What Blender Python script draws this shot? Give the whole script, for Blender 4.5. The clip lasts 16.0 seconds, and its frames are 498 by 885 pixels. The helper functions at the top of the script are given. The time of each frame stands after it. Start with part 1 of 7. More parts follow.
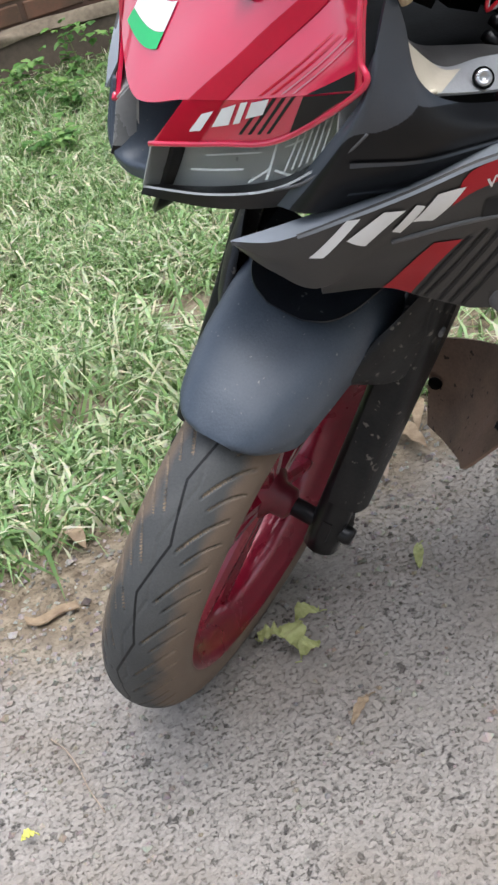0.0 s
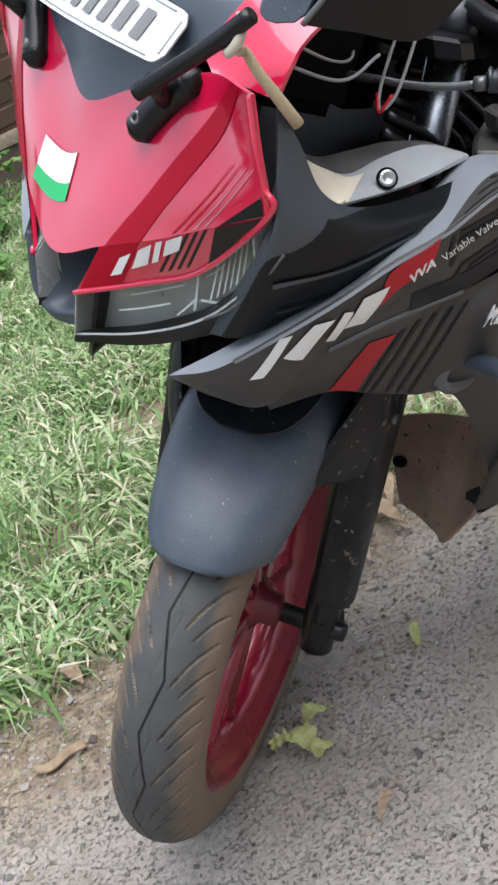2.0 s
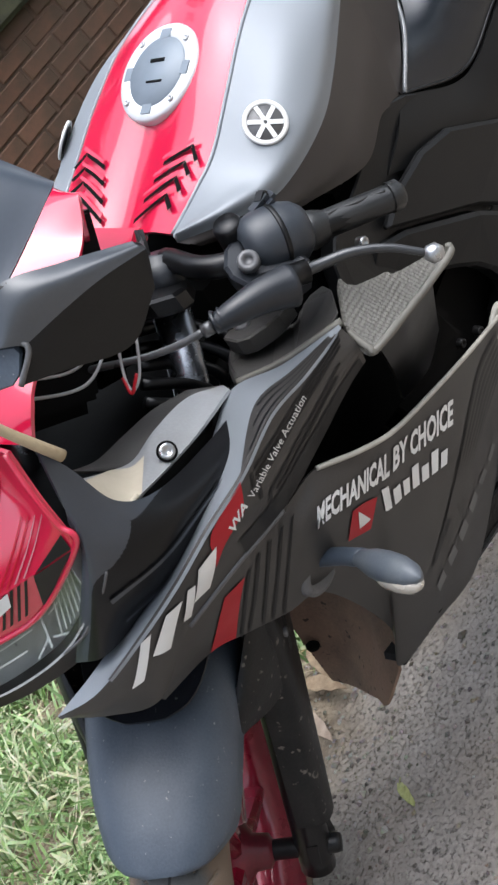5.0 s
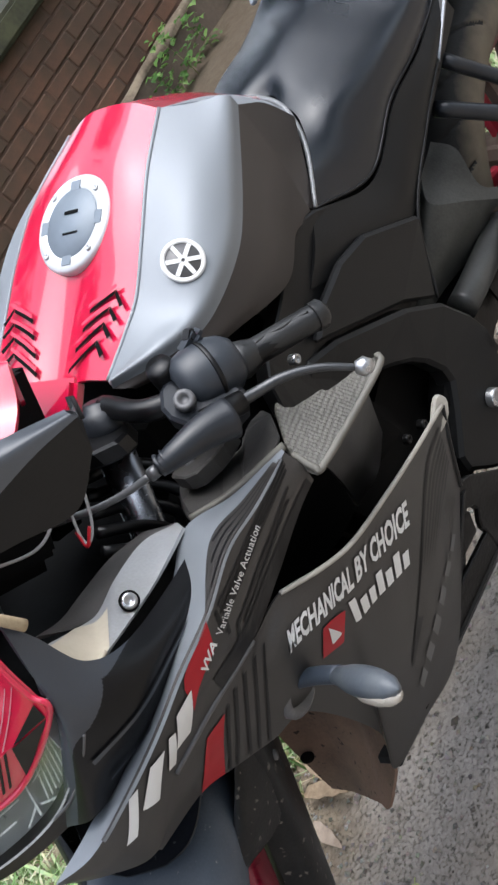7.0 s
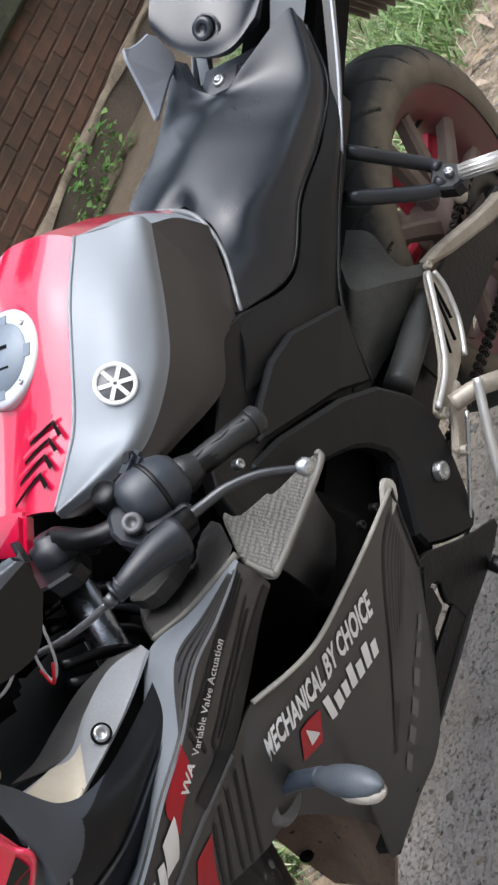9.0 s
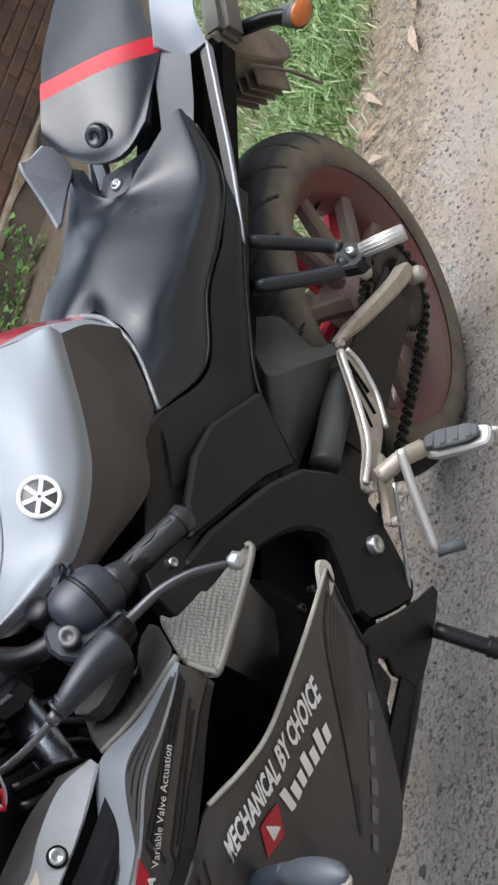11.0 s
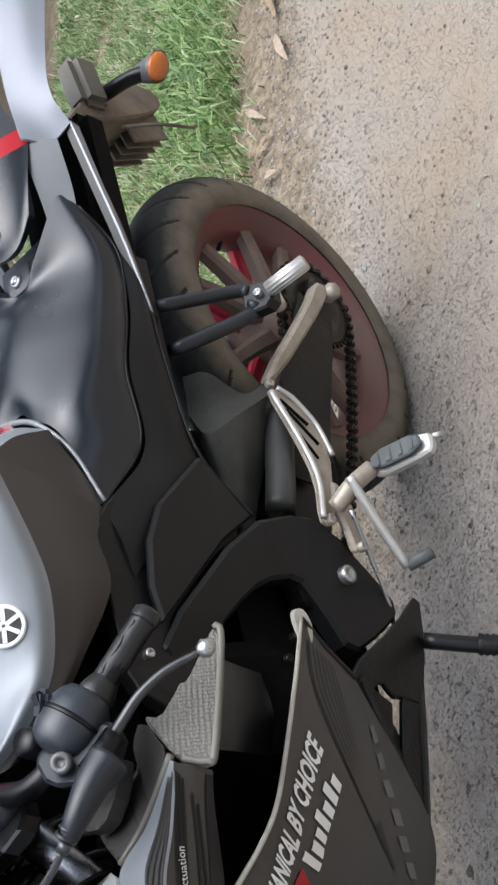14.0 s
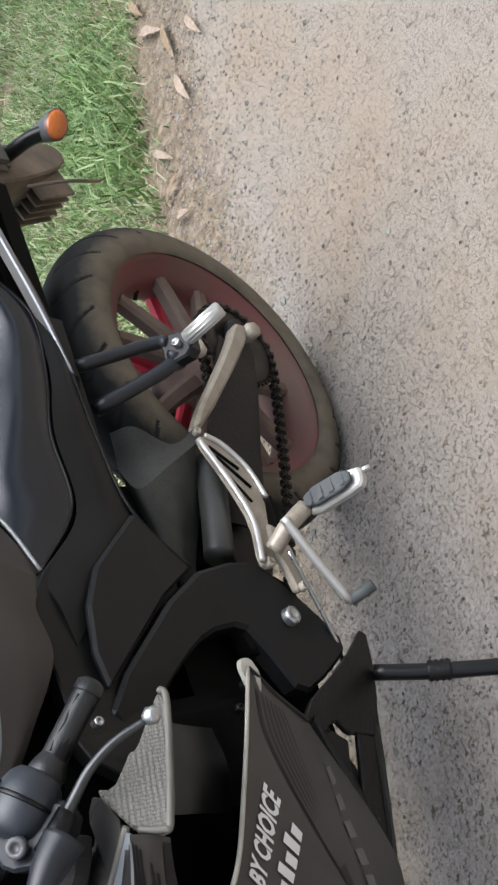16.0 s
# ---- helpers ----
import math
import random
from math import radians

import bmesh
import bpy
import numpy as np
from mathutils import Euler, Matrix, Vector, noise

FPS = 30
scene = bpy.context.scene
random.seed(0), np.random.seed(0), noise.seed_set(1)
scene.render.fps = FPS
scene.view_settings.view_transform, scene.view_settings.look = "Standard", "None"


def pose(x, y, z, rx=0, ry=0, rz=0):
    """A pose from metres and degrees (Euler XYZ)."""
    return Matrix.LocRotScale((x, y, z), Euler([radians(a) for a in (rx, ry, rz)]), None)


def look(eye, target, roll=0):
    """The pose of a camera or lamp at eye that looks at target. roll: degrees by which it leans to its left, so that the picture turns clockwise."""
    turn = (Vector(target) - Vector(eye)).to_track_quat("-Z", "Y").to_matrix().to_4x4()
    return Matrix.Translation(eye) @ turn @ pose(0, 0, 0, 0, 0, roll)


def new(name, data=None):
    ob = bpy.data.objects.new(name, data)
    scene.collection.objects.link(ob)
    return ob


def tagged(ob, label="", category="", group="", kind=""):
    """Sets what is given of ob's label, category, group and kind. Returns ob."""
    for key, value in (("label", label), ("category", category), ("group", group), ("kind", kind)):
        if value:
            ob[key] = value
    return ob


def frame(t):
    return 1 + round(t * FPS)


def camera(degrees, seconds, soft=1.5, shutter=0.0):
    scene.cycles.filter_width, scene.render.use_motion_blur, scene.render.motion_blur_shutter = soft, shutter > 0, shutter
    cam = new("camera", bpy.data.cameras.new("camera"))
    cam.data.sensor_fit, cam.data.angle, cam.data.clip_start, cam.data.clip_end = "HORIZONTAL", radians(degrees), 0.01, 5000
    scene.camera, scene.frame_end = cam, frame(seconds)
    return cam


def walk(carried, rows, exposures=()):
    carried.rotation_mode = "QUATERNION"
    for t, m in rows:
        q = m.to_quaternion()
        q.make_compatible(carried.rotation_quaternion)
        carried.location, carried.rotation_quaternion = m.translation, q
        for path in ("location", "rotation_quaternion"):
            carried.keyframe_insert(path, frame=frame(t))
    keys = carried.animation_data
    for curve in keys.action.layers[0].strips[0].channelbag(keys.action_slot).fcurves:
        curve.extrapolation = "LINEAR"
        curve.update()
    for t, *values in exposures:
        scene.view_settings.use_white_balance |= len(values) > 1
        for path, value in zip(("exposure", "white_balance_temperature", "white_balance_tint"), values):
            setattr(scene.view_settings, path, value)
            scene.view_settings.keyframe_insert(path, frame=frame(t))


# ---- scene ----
cam = camera(22.94, 16.0, 2.6)
PATH = [
    (0, (1.6341, 1.2567, 1.1101), (1.4185, 0.4443, 0.5684), -14.64),
    (0.5, (1.6282, 1.2538, 1.1174), (1.4054, 0.4357, 0.5874), -16.69),
    (1, (1.6204, 1.2497, 1.1243), (1.3890, 0.4287, 0.6023), -19.03),
    (1.5, (1.6134, 1.2456, 1.1313), (1.3699, 0.4196, 0.6231), -21.41),
    (2, (1.6038, 1.2433, 1.1377), (1.3447, 0.4147, 0.6414), -23.41),
    (2.5, (1.5933, 1.2420, 1.1459), (1.3231, 0.4145, 0.6537), -26.48),
    (3, (1.5795, 1.2417, 1.1553), (1.2920, 0.4141, 0.6731), -29.74),
    (3.5, (1.5629, 1.2442, 1.1663), (1.2460, 0.4194, 0.6980), -33.48),
    (4, (1.5441, 1.2462, 1.1763), (1.2008, 0.4305, 0.7108), -39.06),
    (4.5, (1.5283, 1.2504, 1.1844), (1.1537, 0.4433, 0.7281), -42.90),
    (5, (1.5139, 1.2584, 1.1897), (1.1136, 0.4576, 0.7441), -45.49),
    (5.2, (1.5097, 1.2607, 1.1905), (1.0992, 0.4625, 0.7496), -46.05),
    (7.5, (1.4772, 1.2836, 1.2086), (0.9979, 0.5097, 0.7946), -53.52),
    (8, (1.4734, 1.2901, 1.2091), (0.9816, 0.5203, 0.8021), -55.25),
    (8.5, (1.4670, 1.2939, 1.2092), (0.9548, 0.5368, 0.8038), -56.15),
    (9, (1.4601, 1.2999, 1.2116), (0.9281, 0.5573, 0.8047), -57.23),
    (9.5, (1.4523, 1.3107, 1.2143), (0.9009, 0.5857, 0.8016), -58.23),
    (10, (1.4491, 1.3148, 1.2143), (0.8814, 0.6043, 0.7985), -58.85),
    (10.2, (1.4497, 1.3101, 1.2138), (0.8723, 0.6078, 0.7974), -59.00),
    (12.3, (1.4284, 1.3476, 1.2066), (0.8502, 0.6501, 0.7833), -67.07),
    (12.5, (1.4201, 1.3533, 1.2096), (0.8496, 0.6524, 0.7816), -68.39),
    (13, (1.4116, 1.3642, 1.2095), (0.8383, 0.6673, 0.7787), -70.91),
    (13.5, (1.4028, 1.3758, 1.2089), (0.8169, 0.6874, 0.7813), -72.81),
    (14, (1.3960, 1.3846, 1.2069), (0.8020, 0.7055, 0.7758), -74.36),
    (14.5, (1.3897, 1.3938, 1.2047), (0.7901, 0.7254, 0.7645), -75.30),
    (15, (1.3845, 1.4019, 1.2029), (0.7830, 0.7415, 0.7534), -76.37),
    (15.5, (1.3801, 1.4092, 1.2005), (0.7756, 0.7560, 0.7446), -77.87),
    (16, (1.3741, 1.4174, 1.1991), (0.7714, 0.7702, 0.7324), -79.11),
]
walk(cam, [(t, look(eye, target, roll)) for t, eye, target, roll in PATH], exposures=((0.0, 1.4, 6100, 10), (16.0, 1.35, 6100, 10)))

# ---- world and light: a bright, hazy overcast sky ----
world = bpy.data.worlds.new("World")
scene.world = world
world.use_nodes = True
sky = world.node_tree.nodes.new("ShaderNodeTexSky")
sky.sky_type, sky.sun_disc = "NISHITA", False
sky.sun_elevation, sky.sun_rotation = radians(75), radians(322)
sky.air_density, sky.dust_density, sky.ozone_density = 1.0, 4.0, 1.0
haze = world.node_tree.nodes.new("ShaderNodeHueSaturation")
haze.inputs["Saturation"].default_value = 0.42
world.node_tree.links.new(sky.outputs[0], haze.inputs["Color"])
world.node_tree.links.new(haze.outputs[0], world.node_tree.nodes["Background"].inputs[0])
world.node_tree.nodes["Background"].inputs[1].default_value = 0.15
sun = new("sun", bpy.data.lights.new("sun", "SUN"))
sun.data.energy, sun.data.angle, sun.data.color = 1.1, radians(72), (1.0, 0.99, 0.975)
sun.matrix_world = look((-0.75, 0.95, 4.5), (0.0, 0.0, 0.0))


# ---- surface helpers: control rows are smoothed with Catmull-Rom curves ----
def smooth(ctrl, n):
    """n + 1 points along a Catmull-Rom curve through the control points (along axis 0)."""
    c = np.asarray(ctrl, float)
    k = len(c)
    if k == 2:
        s = np.linspace(0, 1, n + 1).reshape((-1,) + (1,) * (c.ndim - 1))
        return c[0] * (1 - s) + c[1] * s
    ext = np.concatenate([[2 * c[0] - c[1]], c, [2 * c[-1] - c[-2]]])
    t = np.linspace(0, k - 1, n + 1)
    i = np.minimum(t.astype(int), k - 2)
    f = (t - i).reshape((-1,) + (1,) * (c.ndim - 1))
    a, b, d, e = ext[i], ext[i + 1], ext[i + 2], ext[i + 3]
    return 0.5 * (2 * b + (d - a) * f + (2 * a - 5 * b + 4 * d - e) * f**2 + (3 * b - a - 3 * d + e) * f**3)


def surface(rows, nu, nv):
    """A grid of (nu + 1) x (nv + 1) points on the smooth surface through the control rows."""
    return np.swapaxes(smooth(np.swapaxes(smooth(np.asarray(rows, float), nu), 0, 1), nv), 0, 1)


def normals(g):
    n = np.cross(np.gradient(g, axis=0), np.gradient(g, axis=1))
    return n / np.maximum(np.linalg.norm(n, axis=-1, keepdims=True), 1e-9)


def on_surface(rows, uv, lift, out):
    """Points at parameters (u, v) of the surface, lifted towards the vector out."""
    g = surface(rows, 96, 96)
    n = normals(g)
    n = n * np.sign((n * np.asarray(out, float)).sum(-1, keepdims=True) + 1e-12)
    uv = np.clip(np.asarray(uv, float), 0, 1) * 96
    i = np.minimum(uv.astype(int), 95)
    f = uv - i
    fu, fv = f[:, :1], f[:, 1:]

    def mix(a):
        return (a[i[:, 0], i[:, 1]] * (1 - fu) * (1 - fv) + a[i[:, 0] + 1, i[:, 1]] * fu * (1 - fv)
                + a[i[:, 0], i[:, 1] + 1] * (1 - fu) * fv + a[i[:, 0] + 1, i[:, 1] + 1] * fu * fv)

    return mix(g) + mix(n) * lift


# ---- materials ----
def material(name, colour, rough=0.5, metal=0.0, coat=0.0, second=None, amount=0.3, scale=12.0, bump=0.0, fine=180.0, spec=0.5, spots=None, spot_scale=60.0, spot_cut=0.68, rough_var=0.12, coat_ior=1.5):
    """Principled surface: two scales of noise mix colour and second, vary the gloss and raise a fine relief; spots add specks."""
    m = bpy.data.materials.new(name)
    m.use_nodes = True
    n, k = m.node_tree.nodes, m.node_tree.links
    b = n["Principled BSDF"]
    b.inputs["Metallic"].default_value = metal
    b.inputs["Coat Weight"].default_value = coat
    b.inputs["Coat Roughness"].default_value = 0.06
    b.inputs["Coat IOR"].default_value = coat_ior
    b.inputs["Specular IOR Level"].default_value = spec
    tc = n.new("ShaderNodeTexCoord")
    big, small = n.new("ShaderNodeTexNoise"), n.new("ShaderNodeTexNoise")
    big.inputs["Scale"].default_value, big.inputs["Detail"].default_value = scale, 6.0
    small.inputs["Scale"].default_value, small.inputs["Detail"].default_value = fine, 3.0
    for t in (big, small):
        k.new(tc.outputs["Object"], t.inputs["Vector"])
    add = n.new("ShaderNodeMath")
    add.operation = "MULTIPLY_ADD"
    k.new(small.outputs["Fac"], add.inputs[0])
    add.inputs[1].default_value = 0.35
    k.new(big.outputs["Fac"], add.inputs[2])
    ramp = n.new("ShaderNodeMapRange")
    ramp.inputs["From Min"].default_value, ramp.inputs["From Max"].default_value = 0.5, 0.85
    ramp.inputs["To Max"].default_value = amount
    k.new(add.outputs[0], ramp.inputs["Value"])
    mix = n.new("ShaderNodeMix")
    mix.data_type = "RGBA"
    mix.inputs["A"].default_value = (*colour, 1)
    mix.inputs["B"].default_value = (*(second or [c * 0.6 for c in colour]), 1)
    k.new(ramp.outputs[0], mix.inputs["Factor"])
    colour_out = mix.outputs["Result"]
    if spots:
        v = n.new("ShaderNodeTexNoise")
        v.inputs["Scale"].default_value, v.inputs["Detail"].default_value = spot_scale, 2.0
        k.new(tc.outputs["Object"], v.inputs["Vector"])
        cut = n.new("ShaderNodeMapRange")
        cut.inputs["From Min"].default_value, cut.inputs["From Max"].default_value = spot_cut, spot_cut + 0.05
        k.new(v.outputs["Fac"], cut.inputs["Value"])
        mx = n.new("ShaderNodeMix")
        mx.data_type = "RGBA"
        k.new(cut.outputs[0], mx.inputs["Factor"])
        k.new(colour_out, mx.inputs["A"])
        mx.inputs["B"].default_value = (*spots, 1)
        colour_out = mx.outputs["Result"]
    k.new(colour_out, b.inputs["Base Color"])
    rr = n.new("ShaderNodeMapRange")
    rr.inputs["To Min"].default_value, rr.inputs["To Max"].default_value = max(0.02, rough - rough_var), min(1.0, rough + rough_var)
    k.new(big.outputs["Fac"], rr.inputs["Value"])
    k.new(rr.outputs[0], b.inputs["Roughness"])
    if bump:
        bp = n.new("ShaderNodeBump")
        bp.inputs["Strength"].default_value, bp.inputs["Distance"].default_value = bump, 0.002
        k.new(small.outputs["Fac"], bp.inputs["Height"])
        k.new(bp.outputs[0], b.inputs["Normal"])
    return m


RED = material("red_paint", (0.50, 0.003, 0.040), 0.3, 0.0, 1.0, (0.45, 0.002, 0.034), 0.5, 6, spec=0.2, rough_var=0.05, coat_ior=1.7)
# matt red for a facet that mirrors no sky, the difference put into colour
DULL_FACET_RED = material("facet_red_without_sky", (0.34, 0.0012, 0.016), 0.45, 0.0, 0.1, (0.22, 0.0015, 0.010), 0.5, 6, spec=0.1, rough_var=0.05)
SILVER = material("satin_silver_paint", (0.215, 0.232, 0.252), 0.52, 0.3, 0.0, (0.195, 0.21, 0.228), 0.5, 5, 0.03, 900, rough_var=0.05)
GREY = material("matt_grey_paint", (0.042, 0.040, 0.038), 0.42, 0.3, 0.05, (0.066, 0.061, 0.057), 0.6, 9, 0.05, 700, 0.3)
TANK_GREY = material("tank_side_grey", (0.042, 0.037, 0.035), 0.42, 0.1, 0.0, (0.055, 0.047, 0.043), 0.5, 8, 0.06, 600, 0.3)
BLACK = material("satin_black_plastic", (0.0032, 0.0032, 0.0038), 0.34, 0, 0, (0.007, 0.007, 0.007), 0.6, 14, 0.05, 500, 0.3)
BLUE_BLACK = material("dusty_black_plastic", (0.030, 0.041, 0.058), 0.43, 0, 0.0, (0.064, 0.078, 0.098), 0.9, 11, 0.1, 420, 0.5, spots=(0.22, 0.22, 0.22), spot_scale=190, spot_cut=0.715)
DULL_BLACK = material("dull_black_cover", (0.0055, 0.0057, 0.006), 0.44, 0, 0, (0.010, 0.010, 0.010), 0.6, 16, 0.12, 500, 0.22)
# near-black that carries the shade of interiors, holes and slots in its colour
DEEP = material("interior_shade_black", (0.0025, 0.0025, 0.0026), 0.65, 0, 0, (0.005, 0.005, 0.0045), 0.5, 20, 0.1, 300, 0.06)
SEAT = material("seat_vinyl", (0.0032, 0.0050, 0.0082), 0.26, 0, 0.0, (0.0054, 0.0078, 0.012), 0.5, 10, 0.12, 900, 0.55, rough_var=0.05)
GRAIN = material("ribbed_seat_vinyl", (0.010, 0.0125, 0.017), 0.38, 0, 0, (0.017, 0.020, 0.025), 0.5, 14, 0.5, 700)
RUBBER = material("rubber", (0.006, 0.006, 0.006), 0.55, 0, 0, (0.011, 0.010, 0.009), 0.5, 20, 0.3, 400, 0.18)
PEG_RUBBER = material("dusty_grey_rubber", (0.055, 0.062, 0.065), 0.6, 0, 0, (0.09, 0.095, 0.095), 0.7, 30, 0.3, 400, 0.3)
WHITE = material("white_vinyl", (0.68, 0.68, 0.67), 0.4, 0, 0, (0.60, 0.59, 0.56), 0.5, 25)
GREEN = material("green_vinyl", (0.02, 0.42, 0.12), 0.4)
STICKER_RED = material("red_vinyl", (0.36, 0.006, 0.014), 0.42, 0, 0, (0.30, 0.006, 0.012), 0.5, 20, spec=0.3)
STICKER_BLACK = material("black_vinyl", (0.006, 0.006, 0.0065), 0.4, spec=0.25)
LINE_GREY = material("grey_vinyl", (0.30, 0.31, 0.32), 0.4)
STEEL = material("bare_steel", (0.45, 0.46, 0.47), 0.3, 0.9, 0, (0.3, 0.29, 0.27), 0.5, 40, 0.05, 300)
CHROME = material("dark_chrome", (0.26, 0.275, 0.30), 0.26, 0.95, 0, (0.16, 0.16, 0.17), 0.5, 30)
ALLOY = material("dusty_cast_alloy", (0.36, 0.325, 0.27), 0.5, 0.3, 0, (0.22, 0.18, 0.135), 0.8, 18, 0.2, 250)
ALLOY_CLEAN = material("brushed_alloy", (0.50, 0.49, 0.47), 0.42, 0.6, 0, (0.4, 0.38, 0.34), 0.5, 30, 0.1, 400)
RIM_RED = material("rim_red_paint", (0.20, 0.003, 0.018), 0.28, 0.3, 0.5, (0.10, 0.005, 0.012), 0.6, 14, 0.05, 200)
RIM_DIRTY = material("dusty_rim_paint", (0.14, 0.032, 0.034), 0.6, 0, 0, (0.105, 0.06, 0.044), 1.0, 9, 0.15, 200)
SPOKE_DIRTY = material("dusty_spoke", (0.12, 0.09, 0.066), 0.7, 0, 0, (0.10, 0.055, 0.045), 1.0, 16, 0.2, 200)
PINK_RED = material("faded_red_paint", (0.52, 0.03, 0.06), 0.4, 0, 0.1, (0.42, 0.03, 0.05), 0.6, 15)
MUD = material("muddy_cowl", (0.23, 0.145, 0.10), 0.75, 0, 0, (0.11, 0.075, 0.056), 0.9, 9, 0.3, 240, spots=(0.03, 0.02, 0.015), spot_scale=75, spot_cut=0.66)
GREASE = material("greasy_black_steel", (0.005, 0.005, 0.005), 0.42, 0.0, 0, (0.011, 0.010, 0.009), 0.8, 35, 0.4, 160, 0.2, spots=(0.06, 0.056, 0.05), spot_scale=170, spot_cut=0.73)
HOUSING = material("black_switch_plastic", (0.010, 0.012, 0.016), 0.38, 0, 0, (0.018, 0.02, 0.024), 0.6, 20, 0.06, 400, 0.45)
CHAIN = material("oily_chain", (0.02, 0.018, 0.016), 0.45, 0.5, 0, (0.05, 0.04, 0.03), 0.6, 60, 0.2, 300)
CREAM = material("aged_cream_plastic", (0.52, 0.47, 0.37), 0.5, 0, 0, (0.42, 0.37, 0.28), 0.6, 20)
GREY_PLASTIC = material("mid_grey_plastic", (0.10, 0.10, 0.105), 0.42, 0.1, 0.05, (0.06, 0.058, 0.055), 0.7, 12, 0.05, 400)
PALE_PANEL = material("pale_grey_panel", (0.30, 0.31, 0.32), 0.36, 0, 0.1, (0.20, 0.20, 0.195), 0.7, 9, 0.05, 400)
DASH_GREY = material("dusty_dash_plastic", (0.04, 0.039, 0.038), 0.5, 0, 0, (0.065, 0.06, 0.055), 0.7, 14, 0.1, 400, 0.3)
def weave_material():
    """Grey plastic pressed with a fine honeycomb."""
    m = material("fin_weave", (0.11, 0.105, 0.09), 0.5, 0, 0, (0.10, 0.093, 0.078), 0.6, 22, 0.1, 300)
    n, k = m.node_tree.nodes, m.node_tree.links
    b = n["Principled BSDF"]
    tc, cell, mix, ramp, bump = (n.new("ShaderNode" + s) for s in ("TexCoord", "TexVoronoi", "Mix", "MapRange", "Bump"))
    cell.inputs["Scale"].default_value, cell.inputs["Randomness"].default_value = 270, 0.3
    k.new(tc.outputs["Object"], cell.inputs["Vector"])
    ramp.inputs["From Min"].default_value, ramp.inputs["From Max"].default_value = 0.35, 0.62
    k.new(cell.outputs["Distance"], ramp.inputs["Value"])
    mix.data_type = "RGBA"
    k.new(ramp.outputs[0], mix.inputs["Factor"])
    k.new(b.inputs["Base Color"].links[0].from_socket, mix.inputs["A"])
    mix.inputs["B"].default_value = (0.075, 0.07, 0.06, 1)
    k.new(mix.outputs["Result"], b.inputs["Base Color"])
    bump.inputs["Strength"].default_value, bump.inputs["Distance"].default_value, bump.invert = 0.6, 0.001, True
    k.new(ramp.outputs[0], bump.inputs["Height"])
    k.new(bump.outputs[0], b.inputs["Normal"])
    return m


FIN_WEAVE = weave_material()
FIN_GREY = material("fin_plastic", (0.125, 0.118, 0.10), 0.55, 0, 0, (0.09, 0.085, 0.07), 0.6, 22, 0.1, 300)
EDGE = material("worn_light_edge", (0.36, 0.345, 0.30), 0.4, 0.1, 0, (0.24, 0.22, 0.19), 0.6, 30)
SCREEN = material("smoked_screen", (0.04, 0.05, 0.066), 0.38, 0, 0.0, (0.06, 0.072, 0.09), 0.5, 4, rough_var=0.05)
CLOTH = material("beige_cloth", (0.40, 0.32, 0.20), 0.9, 0, 0, (0.30, 0.23, 0.14), 0.7, 40, 0.5, 300)
ORANGE = material("amber_lens", (0.48, 0.13, 0.015), 0.3, 0, 0.3, (0.30, 0.07, 0.01), 0.5, 60)
SMOKE_LENS = material("clear_signal_lens", (0.42, 0.40, 0.36), 0.25, 0.1, 0.6, (0.5, 0.44, 0.36), 0.7, 40)
DRL = material("lamp_reflector", (0.78, 0.79, 0.78), 0.25, 0.0, 0.3, (0.45, 0.46, 0.45), 0.5, 60)
LAMP_IN = material("lamp_housing", (0.30, 0.305, 0.30), 0.3, 0.3, 0, (0.42, 0.42, 0.41), 0.6, 25)
WIRE_WHITE = material("white_wire", (0.28, 0.28, 0.28), 0.4)
WIRE_BLUE = material("blue_wire", (0.06, 0.08, 0.35), 0.4)
TAIL_BROWN = material("dusty_plate_holder", (0.16, 0.12, 0.085), 0.7, 0, 0, (0.07, 0.058, 0.045), 0.8, 20, 0.2, 200)
TAIL_SILVER = material("tail_silver", (0.23, 0.245, 0.275), 0.45, 0.2, 0.0, (0.19, 0.205, 0.23), 0.4, 8)


def glass_material():
    """Thin clear moulding: light passes straight through, the surface mirrors at a slant."""
    m = bpy.data.materials.new("lamp_glass")
    m.use_nodes = True
    n, k = m.node_tree.nodes, m.node_tree.links
    n.remove(n["Principled BSDF"])
    clear, gloss, mix, fres = (n.new("ShaderNode" + s) for s in ("BsdfTransparent", "BsdfGlossy", "MixShader", "Fresnel"))
    clear.inputs["Color"].default_value = (0.93, 0.94, 0.93, 1)
    gloss.inputs["Roughness"].default_value = 0.08
    fres.inputs["IOR"].default_value = 1.14
    k.new(fres.outputs[0], mix.inputs[0])
    k.new(clear.outputs[0], mix.inputs[1])
    k.new(gloss.outputs[0], mix.inputs[2])
    k.new(mix.outputs[0], n["Material Output"].inputs["Surface"])
    return m


GLASS = glass_material()


